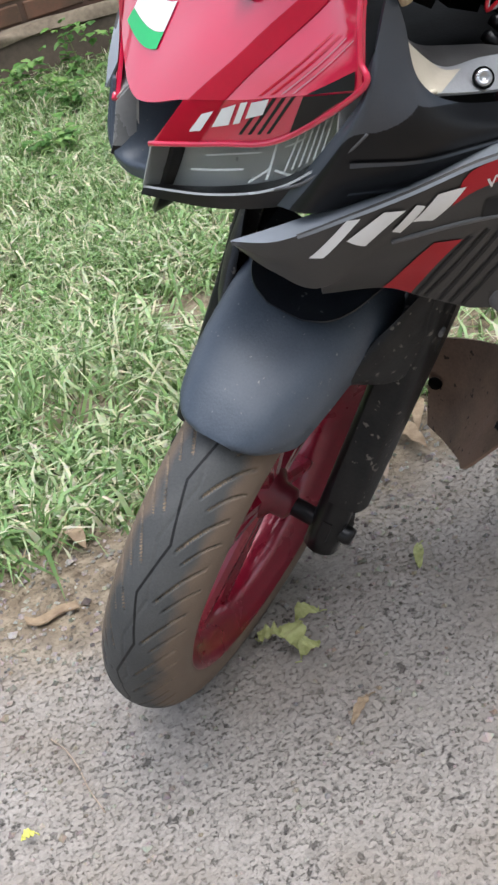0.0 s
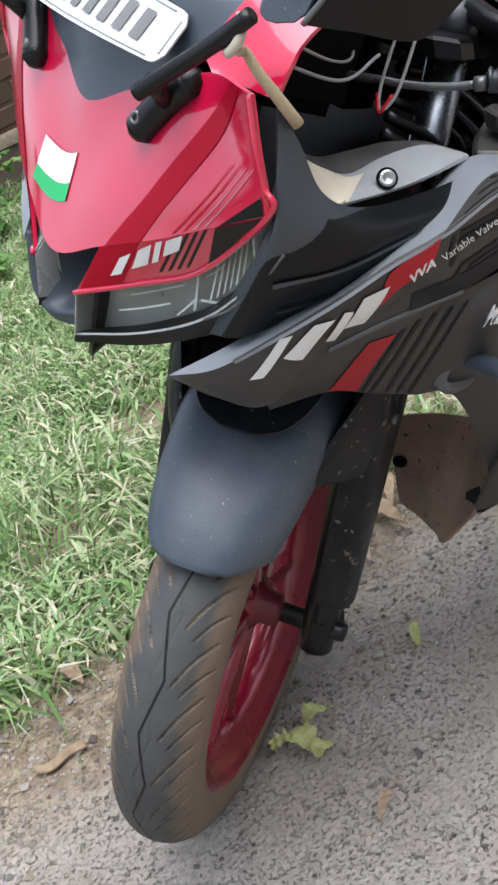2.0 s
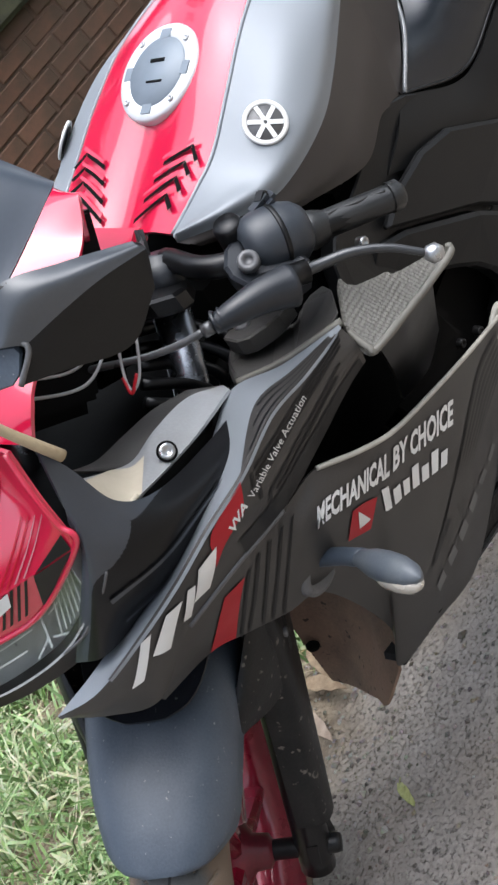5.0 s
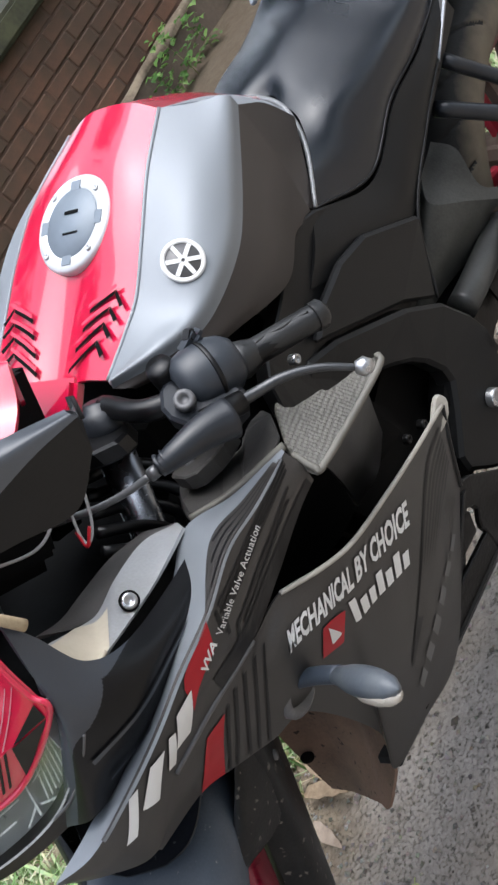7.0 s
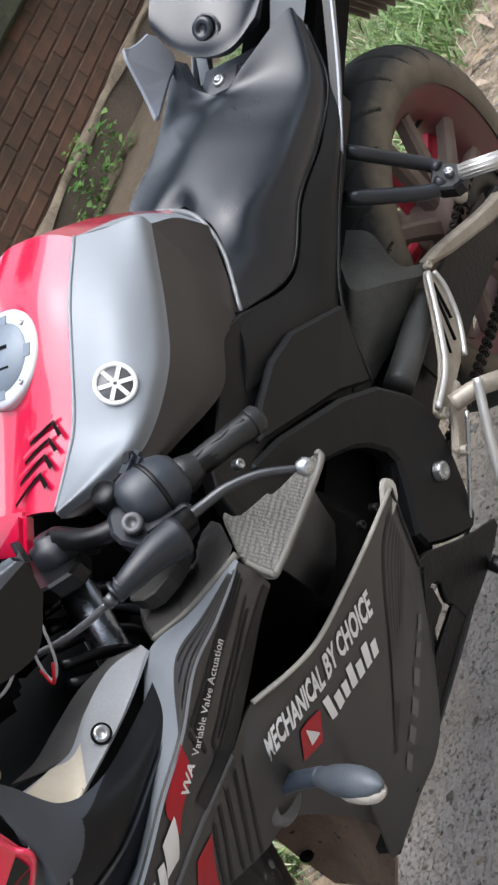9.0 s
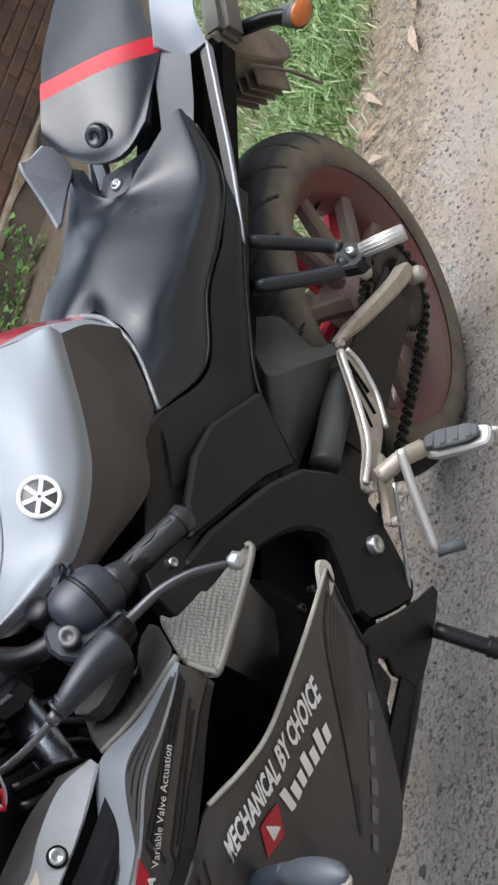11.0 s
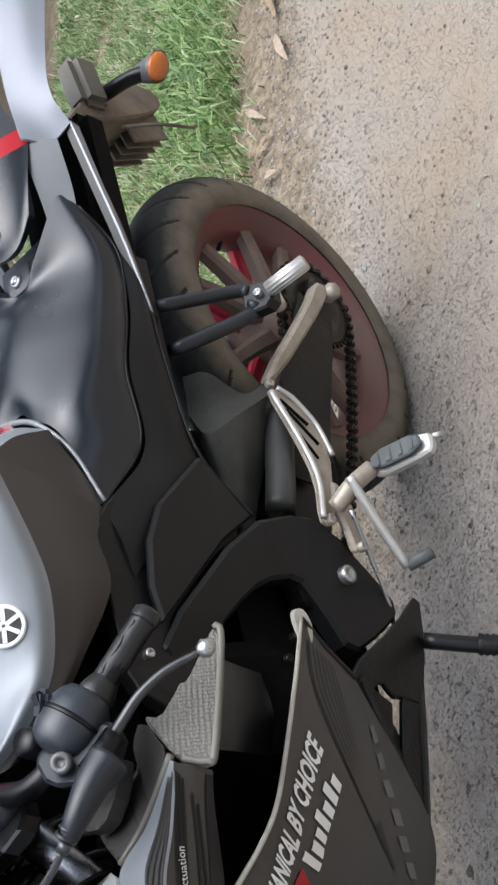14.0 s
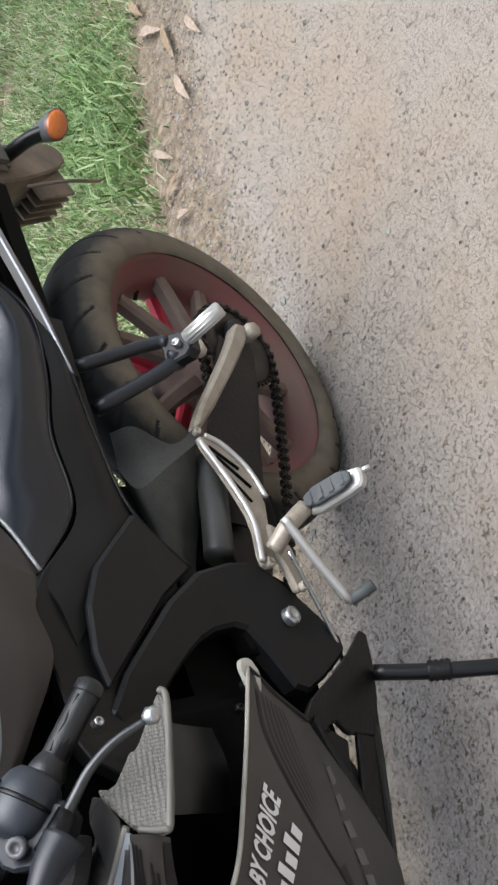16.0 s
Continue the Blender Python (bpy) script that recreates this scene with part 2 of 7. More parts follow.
def tyre_material(name, half, mud_amount, mud_colour, dark=1.0, ragged=0.55):
    """Grey worn rubber; dried mud clings to the shoulders and sidewalls."""
    m = material(name, (0.045 * dark, 0.047 * dark, 0.047 * dark), 0.66, 0, 0, (0.075 * dark, 0.075 * dark, 0.072 * dark), 0.8, 14, 0.25, 420, 0.3)
    n, k = m.node_tree.nodes, m.node_tree.links
    b = n["Principled BSDF"]
    base = b.inputs["Base Color"].links[0].from_socket
    tc, sep = n.new("ShaderNodeTexCoord"), n.new("ShaderNodeSeparateXYZ")
    k.new(tc.outputs["Object"], sep.inputs[0])
    side = n.new("ShaderNodeMath")
    side.operation = "ABSOLUTE"
    k.new(sep.outputs["Y"], side.inputs[0])
    noi = n.new("ShaderNodeTexNoise")
    noi.inputs["Scale"].default_value, noi.inputs["Detail"].default_value = 28, 6
    k.new(tc.outputs["Object"], noi.inputs["Vector"])
    edge = n.new("ShaderNodeMath")
    edge.operation = "MULTIPLY_ADD"
    k.new(noi.outputs["Fac"], edge.inputs[0])
    edge.inputs[1].default_value = half * ragged
    k.new(side.outputs[0], edge.inputs[2])
    cut = n.new("ShaderNodeMapRange")
    cut.inputs["From Min"].default_value, cut.inputs["From Max"].default_value = half * 0.80, half * 1.02
    cut.inputs["To Max"].default_value = mud_amount
    k.new(edge.outputs[0], cut.inputs["Value"])
    mix = n.new("ShaderNodeMix")
    mix.data_type = "RGBA"
    k.new(cut.outputs[0], mix.inputs["Factor"])
    k.new(base, mix.inputs["A"])
    mix.inputs["B"].default_value = (*mud_colour, 1)
    k.new(mix.outputs["Result"], b.inputs["Base Color"])
    return m


def groove_line(m, radius, pitch, sway):
    """A thin dark zigzag groove round the crown of the tyre."""
    n, k = m.node_tree.nodes, m.node_tree.links
    b = n["Principled BSDF"]
    base = b.inputs["Base Color"].links[0].from_socket
    tc, sep = n.new("ShaderNodeTexCoord"), n.new("ShaderNodeSeparateXYZ")
    k.new(tc.outputs["Object"], sep.inputs[0])

    def maths(op, x, y=None, z=None):
        t = n.new("ShaderNodeMath")
        t.operation = op
        for s, v in enumerate((x, y, z)):
            if isinstance(v, (int, float)):
                t.inputs[s].default_value = v
            elif v is not None:
                k.new(v, t.inputs[s])
        return t.outputs[0]

    along = maths("MULTIPLY", maths("ARCTAN2", sep.outputs["Z"], sep.outputs["X"]), radius)
    swing = maths("MULTIPLY_ADD", maths("PINGPONG", along, pitch / 2), 4 * sway / pitch, -sway)
    off = maths("ABSOLUTE", maths("SUBTRACT", sep.outputs["Y"], swing))
    cut = n.new("ShaderNodeMapRange")
    cut.inputs["From Min"].default_value, cut.inputs["From Max"].default_value = 0.0018, 0.0011
    k.new(off, cut.inputs["Value"])
    mix = n.new("ShaderNodeMix")
    mix.data_type = "RGBA"
    k.new(cut.outputs[0], mix.inputs["Factor"])
    k.new(base, mix.inputs["A"])
    mix.inputs["B"].default_value = (0.006, 0.006, 0.006, 1)
    k.new(mix.outputs["Result"], b.inputs["Base Color"])
    return m


FRONT_TYRE = tyre_material("worn_front_tyre", 0.053, 0.7, (0.16, 0.110, 0.072))
groove_line(FRONT_TYRE, 0.293, 0.132, 0.007)
REAR_TYRE = tyre_material("muddy_rear_tyre", 0.076, 0.95, (0.130, 0.108, 0.078), 0.16, 0.28)
GROOVE = material("dark_groove", (0.006, 0.006, 0.006), 0.8)
SIPE_MUD = material("mud_in_the_sipes", (0.20, 0.15, 0.10), 0.9, 0, 0, (0.03, 0.028, 0.026), 1.0, 60, 0.2, 300)


# ---- mesh helpers ----
def link(name, verts, faces, mat, parent=None, label="", m=None, smooth_shade=True):
    me = bpy.data.meshes.new(name)
    me.from_pydata([tuple(map(float, v)) for v in verts], [], [tuple(map(int, f)) for f in faces])
    me.materials.append(mat)
    if smooth_shade:
        me.polygons.foreach_set("use_smooth", [True] * len(me.polygons))
    me.update()
    ob = new(name, me)
    if parent:
        ob.parent = parent
    if m is not None:
        ob.matrix_local = m
    if label:
        ob["label"] = label
    return ob


def part(name, bm, mat, parent, label="", m=None, smooth_shade=False):
    bmesh.ops.recalc_face_normals(bm, faces=bm.faces)
    me = bpy.data.meshes.new(name)
    bm.to_mesh(me)
    bm.free()
    me.materials.append(mat)
    if smooth_shade:
        me.polygons.foreach_set("use_smooth", [True] * len(me.polygons))
    ob = new(name, me)
    if parent:
        ob.parent = parent
    if m is not None:
        ob.matrix_local = m
    if label:
        ob["label"] = label
    return ob


def mirrored(rows):
    """The same control rows on the other side of the machine."""
    return [[(p[0], -p[1], p[2]) for p in r] for r in rows]


def both_sides(rows):
    """Rows that run from the middle outwards, completed to full width."""
    return [[(p[0], -p[1], p[2]) for p in reversed(r[1:])] + list(r) for r in rows]


def shell(name, rows, nu, nv, mat, parent, thick=0.003, out=(0, 1, 0), label="", m=None):
    """A curved panel of real thickness through the control rows."""
    g = surface(rows, nu, nv)
    n = normals(g)
    n = n * (1 if (n * np.asarray(out, float)).sum() >= 0 else -1)
    back = g - n * thick
    a, b = nu + 1, nv + 1
    verts = np.concatenate([g.reshape(-1, 3), back.reshape(-1, 3)])
    faces, o = [], a * b
    for i in range(nu):
        for j in range(nv):
            q = (i * b + j, i * b + j + 1, (i + 1) * b + j + 1, (i + 1) * b + j)
            faces += [q, tuple(o + x for x in reversed(q))]
    rim = [j for j in range(b)] + [i * b + b - 1 for i in range(1, a)] + [(a - 1) * b + j for j in range(b - 2, -1, -1)] + [i * b for i in range(a - 2, 0, -1)]
    r0 = len(verts)
    verts = np.concatenate([verts, verts[rim], verts[[o + x for x in rim]]])
    k = len(rim)
    faces += [(r0 + i, r0 + k + i, r0 + k + (i + 1) % k, r0 + (i + 1) % k) for i in range(k)]
    return link(name, verts, faces, mat, parent, label, m)


def decal(name, rows, near, far, mat, parent, lift=0.0012, out=(0, 1, 0), n=14, label=""):
    """A thin film on a panel between two lines of (u, v) parameters."""
    a, b = smooth(near, n), smooth(far, n)
    uv = np.concatenate([a * (1 - s) + b * s for s in np.linspace(0, 1, 5)])
    p = on_surface(rows, uv, lift, out)
    k = n + 1
    return link(name, p, [(r * k + i, r * k + i + 1, (r + 1) * k + i + 1, (r + 1) * k + i) for r in range(4) for i in range(n)], mat, parent, label)


def lettering(name, sentence, rows, base, top, mat, parent, lift=0.0015, out=(0, 1, 0), label="", bold=0.0):
    """Writing laid on a panel between its base line and its top line of (u, v) parameters."""
    cu = bpy.data.curves.new(name, "FONT")
    cu.body, cu.offset, cu.resolution_u = sentence, bold, 2
    tmp = new(name, cu)
    src = tmp.evaluated_get(bpy.context.evaluated_depsgraph_get()).to_mesh()
    bm = bmesh.new()
    bm.from_mesh(src)
    bpy.data.objects.remove(tmp)
    v = np.array([q.co[:2] for q in bm.verts])
    lo, hi = v.min(0), v.max(0)
    v = (v - lo) / (hi - lo)
    a, b = smooth(base, 120), smooth(top, 120)
    k = v[:, 0] * 120
    i = np.minimum(k.astype(int), 119)
    f = (k - i)[:, None]
    pa, pb = a[i] * (1 - f) + a[i + 1] * f, b[i] * (1 - f) + b[i + 1] * f
    p = on_surface(rows, pa + (pb - pa) * v[:, 1:], lift, out)
    for q, c in zip(bm.verts, p):
        q.co = c
    return part(name, bm, mat, parent, label)


def tube(name, path, r, mat, parent, sides=10, n=24, label="", m=None, taper=None):
    """A round rod or cable along a smooth path."""
    p = smooth(path, n) if len(path) > 2 else smooth(path, 2)
    t = np.gradient(p, axis=0)
    t /= np.linalg.norm(t, axis=1)[:, None] + 1e-12
    ref = np.array([0.31, 0.52, 0.8])
    u = np.cross(t, ref)
    u /= np.linalg.norm(u, axis=1)[:, None]
    w = np.cross(t, u)
    rad = r * (np.ones(len(p)) if taper is None else np.linspace(1, taper, len(p)))
    ang = np.linspace(0, 2 * math.pi, sides, endpoint=False)
    v = [p[i] + rad[i] * (math.cos(a) * u[i] + math.sin(a) * w[i]) for i in range(len(p)) for a in ang]
    f = [(i * sides + j, i * sides + (j + 1) % sides, (i + 1) * sides + (j + 1) % sides, (i + 1) * sides + j) for i in range(len(p) - 1) for j in range(sides)]
    f += [tuple(range(sides - 1, -1, -1)), tuple((len(p) - 1) * sides + j for j in range(sides))]
    return link(name, v, f, mat, parent, label, m)


def lathe(name, profile, mat, parent, m=None, seg=48, label="", closed=False):
    """A turned part: profile of (radius, along) about the local y axis."""
    a = np.linspace(0, 2 * math.pi, seg, endpoint=False)
    k = len(profile)
    v = [(r * math.cos(q), y, r * math.sin(q)) for q in a for r, y in profile]
    f = [(i * k + j, i * k + (j + 1) % k, ((i + 1) % seg) * k + (j + 1) % k, ((i + 1) % seg) * k + j) for i in range(seg) for j in range(k if closed else k - 1)]
    return link(name, v, f, mat, parent, label, m)


def rounded(outline, times=2, cut=0.22):
    """A closed outline with its corners cut round."""
    p = [np.asarray(q, float) for q in outline]
    for _ in range(times):
        q = []
        for i in range(len(p)):
            a, b = p[i], p[(i + 1) % len(p)]
            q += [a * (1 - cut) + b * cut, a * cut + b * (1 - cut)]
        p = q
    return p


def slab(name, outline, thick, mat, parent, label="", soft=1, bevel=0.0015, m=None):
    """A solid plate: an outline and the vector of its thickness."""
    bm = bmesh.new()
    pts = rounded(outline, soft) if soft else [np.asarray(q, float) for q in outline]
    vs = [bm.verts.new(q) for q in pts]
    face = bm.faces.new(vs)
    ext = bmesh.ops.extrude_face_region(bm, geom=[face])
    bmesh.ops.translate(bm, verts=[g for g in ext["geom"] if isinstance(g, bmesh.types.BMVert)], vec=Vector(thick))
    if bevel:
        bmesh.ops.bevel(bm, geom=[e for e in bm.edges if len(e.link_faces) == 2 and e.calc_face_angle(0) > 0.9], offset=bevel, segments=1, affect="EDGES")
    bmesh.ops.triangulate(bm, faces=[f for f in bm.faces if len(f.verts) > 4])
    return part(name, bm, mat, parent, label, m)


def block(name, centre, size, mat, parent, turn=(0, 0, 0), bevel=0.003, label="", m=None):
    """A box with soft edges; size along its own axes, turn in degrees."""
    bm = bmesh.new()
    bmesh.ops.create_cube(bm, size=1)
    bmesh.ops.scale(bm, vec=Vector(size), verts=bm.verts)
    if bevel:
        bmesh.ops.bevel(bm, geom=bm.edges[:], offset=min(bevel, min(size) * 0.4), segments=2, affect="EDGES")
    bmesh.ops.transform(bm, matrix=pose(*centre, *turn), verts=bm.verts)
    return part(name, bm, mat, parent, label, m)


def bolt(name, place, normal, r, mat, parent, h=0.005, label=""):
    """A bolt head with a socket, seated at a place and facing along normal."""
    q = Vector((0, 1, 0)).rotation_difference(Vector(normal)).to_matrix().to_4x4()
    return lathe(name, [(0, h * 0.4), (r * 0.42, h * 0.4), (r * 0.5, h), (r * 0.92, h * 0.9), (r, h * 0.5), (r, -h)], mat, parent, Matrix.Translation(place) @ q, 16, label)


def toward(a, b):
    """A pose at a whose y axis points to b."""
    d = Vector(b) - Vector(a)
    return Matrix.Translation(a) @ Vector((0, 1, 0)).rotation_difference(d).to_matrix().to_4x4()


# ---- the motorcycle: built upright (x ahead, y to its left, z up), then leant on its side stand ----
LEAN_ANGLE = 13.57
bike = tagged(new("motorcycle"), "red, silver and black sports motorcycle leaning on its side stand", "motorcycle")
bike.matrix_world = pose(0, 0, 0.0036, -LEAN_ANGLE, 0, 0)
STEER = pose(1.3251, 0.0240, 0.2762, 0, 0, 34.40) @ pose(0, 0, 0, -15.16, 0, 0)
REAR = pose(0, 0, 0.312)
FORK_AXIS = Vector((-0.355, 0.0, 0.935))


def steered(p):
    return tuple(STEER @ Vector(p))


COWL = [
    [(1.373, 0.000, 0.809), (1.351, 0.075, 0.834), (1.324, 0.140, 0.856), (1.295, 0.198, 0.878), (1.2700, 0.2450, 0.8950)],
    [(1.346, 0.000, 0.846), (1.331, 0.070, 0.869), (1.308, 0.140, 0.890), (1.284, 0.195, 0.906), (1.2670, 0.2410, 0.9170)],
    [(1.319, 0.000, 0.884), (1.304, 0.065, 0.905), (1.287, 0.130, 0.925), (1.266, 0.185, 0.938), (1.2620, 0.2340, 0.9430)],
    [(1.295, 0.000, 0.922), (1.277, 0.060, 0.941), (1.262, 0.110, 0.957), (1.247, 0.160, 0.974), (1.2510, 0.2220, 0.9780)],
]
BROW = [
    [(1.351, 0.075, 0.834), (1.324, 0.140, 0.856), (1.295, 0.198, 0.878), (1.2700, 0.2450, 0.8950)],
    [(1.379, 0.045, 0.785), (1.339, 0.110, 0.804), (1.305, 0.168, 0.826), (1.2700, 0.2450, 0.8930)],
]
STRIP = [
    [(1.247, 0.160, 0.974), (1.235, 0.140, 0.983), (1.194, 0.150, 1.010), (1.151, 0.155, 1.020), (1.102, 0.155, 1.030), (1.045, 0.150, 1.041), (1.022, 0.120, 1.024)],
    [(1.232, 0.222, 0.964), (1.214, 0.222, 0.983), (1.192, 0.215, 0.992), (1.139, 0.210, 1.006), (1.077, 0.195, 1.017), (1.043, 0.180, 1.038), (1.046, 0.155, 0.989)],
]
BLACK_COWL = [
    [(1.233, 0.225, 0.960), (1.228, 0.235, 0.932), (1.223, 0.245, 0.889), (1.189, 0.240, 0.855), (1.119, 0.225, 0.825), (1.043, 0.205, 0.799)],
    [(1.256, 0.241, 0.920), (1.262, 0.252, 0.886), (1.226, 0.262, 0.848), (1.174, 0.255, 0.827), (1.111, 0.240, 0.811), (1.043, 0.210, 0.797)],
    [(1.272, 0.238, 0.880), (1.282, 0.240, 0.848), (1.250, 0.250, 0.813), (1.194, 0.250, 0.804), (1.122, 0.235, 0.796), (1.040, 0.208, 0.790)],
    [(1.318, 0.172, 0.770), (1.306, 0.210, 0.780), (1.261, 0.220, 0.779), (1.194, 0.225, 0.774), (1.120, 0.220, 0.779), (1.036, 0.205, 0.783)],
]
LENS = [
    [(1.3785, 0.045, 0.784), (1.3385, 0.110, 0.803), (1.3045, 0.168, 0.825), (1.279, 0.222, 0.872)],
    [(1.392, 0.040, 0.744), (1.355, 0.115, 0.764), (1.318, 0.172, 0.788), (1.287, 0.225, 0.834)],
]
LIP = [
    [(1.392, 0.040, 0.744), (1.355, 0.115, 0.764), (1.318, 0.172, 0.788), (1.287, 0.225, 0.834)],
    [(1.396, 0.040, 0.736), (1.357, 0.112, 0.748), (1.318, 0.168, 0.766), (1.282, 0.220, 0.795)],
]
FAIR_UP = [
    [(1.357, 0.155, 0.740), (1.317, 0.185, 0.760), (1.268, 0.205, 0.775), (1.212, 0.210, 0.783), (1.155, 0.210, 0.794), (1.103, 0.205, 0.805), (1.052, 0.200, 0.813), (1.013, 0.230, 0.805), (0.968, 0.270, 0.810)],
    [(1.358, 0.155, 0.739), (1.332, 0.200, 0.757), (1.290, 0.245, 0.791), (1.245, 0.268, 0.810), (1.194, 0.276, 0.820), (1.140, 0.277, 0.820), (1.084, 0.277, 0.828), (1.033, 0.277, 0.819), (0.973, 0.277, 0.812)],
    [(1.358, 0.155, 0.738), (1.335, 0.185, 0.717), (1.303, 0.215, 0.705), (1.251, 0.245, 0.751), (1.190, 0.255, 0.751), (1.121, 0.258, 0.739), (1.059, 0.262, 0.745), (0.999, 0.270, 0.759), (0.972, 0.280, 0.768)],
]
FAIR_LOW = [
    [(1.303, 0.215, 0.705), (1.251, 0.243, 0.749), (1.189, 0.253, 0.749), (1.120, 0.256, 0.737), (1.070, 0.262, 0.734), (1.028, 0.276, 0.710), (0.984, 0.277, 0.685), (0.909, 0.268, 0.653), (0.828, 0.250, 0.614), (0.724, 0.220, 0.561)],
    [(1.301, 0.210, 0.699), (1.242, 0.225, 0.709), (1.194, 0.235, 0.702), (1.142, 0.245, 0.692), (1.103, 0.262, 0.694), (1.050, 0.252, 0.617), (1.029, 0.240, 0.556), (0.966, 0.245, 0.538), (0.886, 0.245, 0.521), (0.753, 0.220, 0.522)],
    [(1.297, 0.200, 0.685), (1.234, 0.195, 0.660), (1.197, 0.200, 0.636), (1.158, 0.210, 0.613), (1.111, 0.210, 0.577), (1.050, 0.160, 0.396), (1.057, 0.135, 0.310), (0.987, 0.150, 0.305), (0.896, 0.170, 0.316), (0.769, 0.210, 0.468)],
]
BELLY = [
    [(1.019, -0.090, 0.282), (0.987, -0.040, 0.300), (0.977, 0.040, 0.339), (0.984, 0.080, 0.359), (0.993, 0.120, 0.378)],
    [(1.028, -0.085, 0.206), (1.009, -0.030, 0.228), (1.010, 0.040, 0.271), (1.018, 0.074, 0.296), (1.020, 0.120, 0.333)],
    [(1.034, -0.080, 0.134), (1.040, -0.030, 0.153), (1.062, 0.045, 0.196), (1.072, 0.074, 0.212), (1.054, 0.120, 0.287)],
]
INNER = [
    [(1.229, 0.235, 0.921), (1.224, 0.245, 0.880), (1.192, 0.235, 0.861), (1.123, 0.215, 0.832), (1.054, 0.200, 0.816)],
    [(1.186, 0.190, 0.866), (1.164, 0.190, 0.853), (1.125, 0.180, 0.844), (1.076, 0.170, 0.826), (1.038, 0.170, 0.799)],
    [(1.215, 0.200, 0.906), (1.180, 0.170, 0.869), (1.140, 0.150, 0.846), (1.094, 0.140, 0.827), (1.054, 0.140, 0.807)],
]
FIN = [(0.918, 0.245, 0.824), (0.923, 0.259, 0.812), (0.903, 0.269, 0.804), (0.889, 0.275, 0.799), (0.892, 0.279, 0.796), (0.844, 0.297, 0.781), (0.836, 0.303, 0.777), (0.853, 0.307, 0.773), (0.960, 0.296, 0.779), (0.970, 0.291, 0.784), (0.965, 0.273, 0.798), (0.957, 0.266, 0.805)]
DASH = [(0.981, 0.140, 0.796), (0.954, 0.160, 0.776), (0.933, 0.180, 0.771), (0.921, 0.190, 0.789), (0.900, 0.210, 0.793), (0.963, 0.270, 0.809), (1.008, 0.225, 0.802), (1.037, 0.190, 0.803), (1.005, 0.150, 0.792)]
FRAME = [(0.764, 0.150, 0.714), (0.565, 0.160, 0.575), (0.513, 0.165, 0.473), (0.528, 0.170, 0.422), (0.561, 0.170, 0.363), (0.606, 0.170, 0.300), (0.655, 0.165, 0.345), (0.701, 0.160, 0.403), (0.644, 0.160, 0.454), (0.614, 0.160, 0.489), (0.638, 0.155, 0.547), (0.690, 0.150, 0.594), (0.765, 0.140, 0.645), (0.798, 0.140, 0.680)]
SEAT_LOW = [(0.585, 0.113, 0.760), (0.480, 0.120, 0.711), (0.376, 0.122, 0.734), (0.275, 0.122, 0.732), (0.167, 0.120, 0.746), (0.107, 0.108, 0.803)]
SEAT_RIDGE = [(0.473, 0.070, 0.806), (0.442, 0.098, 0.797), (0.337, 0.110, 0.787), (0.252, 0.112, 0.782), (0.181, 0.109, 0.790), (0.112, 0.096, 0.826)]
SEAT_CTR = [(0.415, 0.000, 0.812), (0.388, 0.000, 0.829), (0.330, 0.000, 0.833), (0.268, 0.000, 0.829), (0.222, 0.000, 0.820), (0.198, 0.000, 0.806)]
TANK = [
    [(0.925, 0.000, 0.871), (0.932, 0.090, 0.885), (0.940, 0.100, 0.888), (0.947, 0.110, 0.889), (0.935, 0.120, 0.872)],
    [(0.873, 0.000, 0.895), (0.886, 0.098, 0.898), (0.896, 0.125, 0.895), (0.903, 0.150, 0.877), (0.882, 0.150, 0.846)],
    [(0.819, 0.000, 0.921), (0.847, 0.102, 0.910), (0.859, 0.140, 0.894), (0.850, 0.163, 0.863), (0.818, 0.155, 0.819)],
    [(0.767, 0.000, 0.949), (0.788, 0.098, 0.936), (0.811, 0.147, 0.911), (0.774, 0.168, 0.871), (0.720, 0.145, 0.778)],
    [(0.704, 0.000, 0.976), (0.722, 0.088, 0.960), (0.729, 0.135, 0.939), (0.708, 0.155, 0.887), (0.650, 0.130, 0.785)],
    [(0.630, 0.000, 0.989), (0.640, 0.070, 0.974), (0.617, 0.100, 0.954), (0.594, 0.120, 0.923), (0.600, 0.115, 0.759)],
    [(0.434, 0.000, 0.828), (0.473, 0.040, 0.845), (0.481, 0.060, 0.838), (0.488, 0.080, 0.821), (0.586, 0.110, 0.755)],
]
SCREEN_ROWS = [
    [(1.295, 0.0, 0.922), (1.277, 0.06, 0.941), (1.262, 0.11, 0.957), (1.236, 0.14, 0.981)],
    [(1.251, 0.0, 0.994), (1.240, 0.06, 1.000), (1.222, 0.11, 1.008), (1.193, 0.148, 1.009)],
    [(1.190, 0.0, 1.060), (1.180, 0.06, 1.060), (1.155, 0.115, 1.050), (1.120, 0.150, 1.024)],
    [(1.110, 0.0, 1.105), (1.100, 0.06, 1.100), (1.075, 0.11, 1.080), (1.042, 0.145, 1.039)],
    [(1.060, 0.0, 1.115), (1.055, 0.055, 1.108), (1.040, 0.095, 1.080), (1.018, 0.120, 1.029)],
]


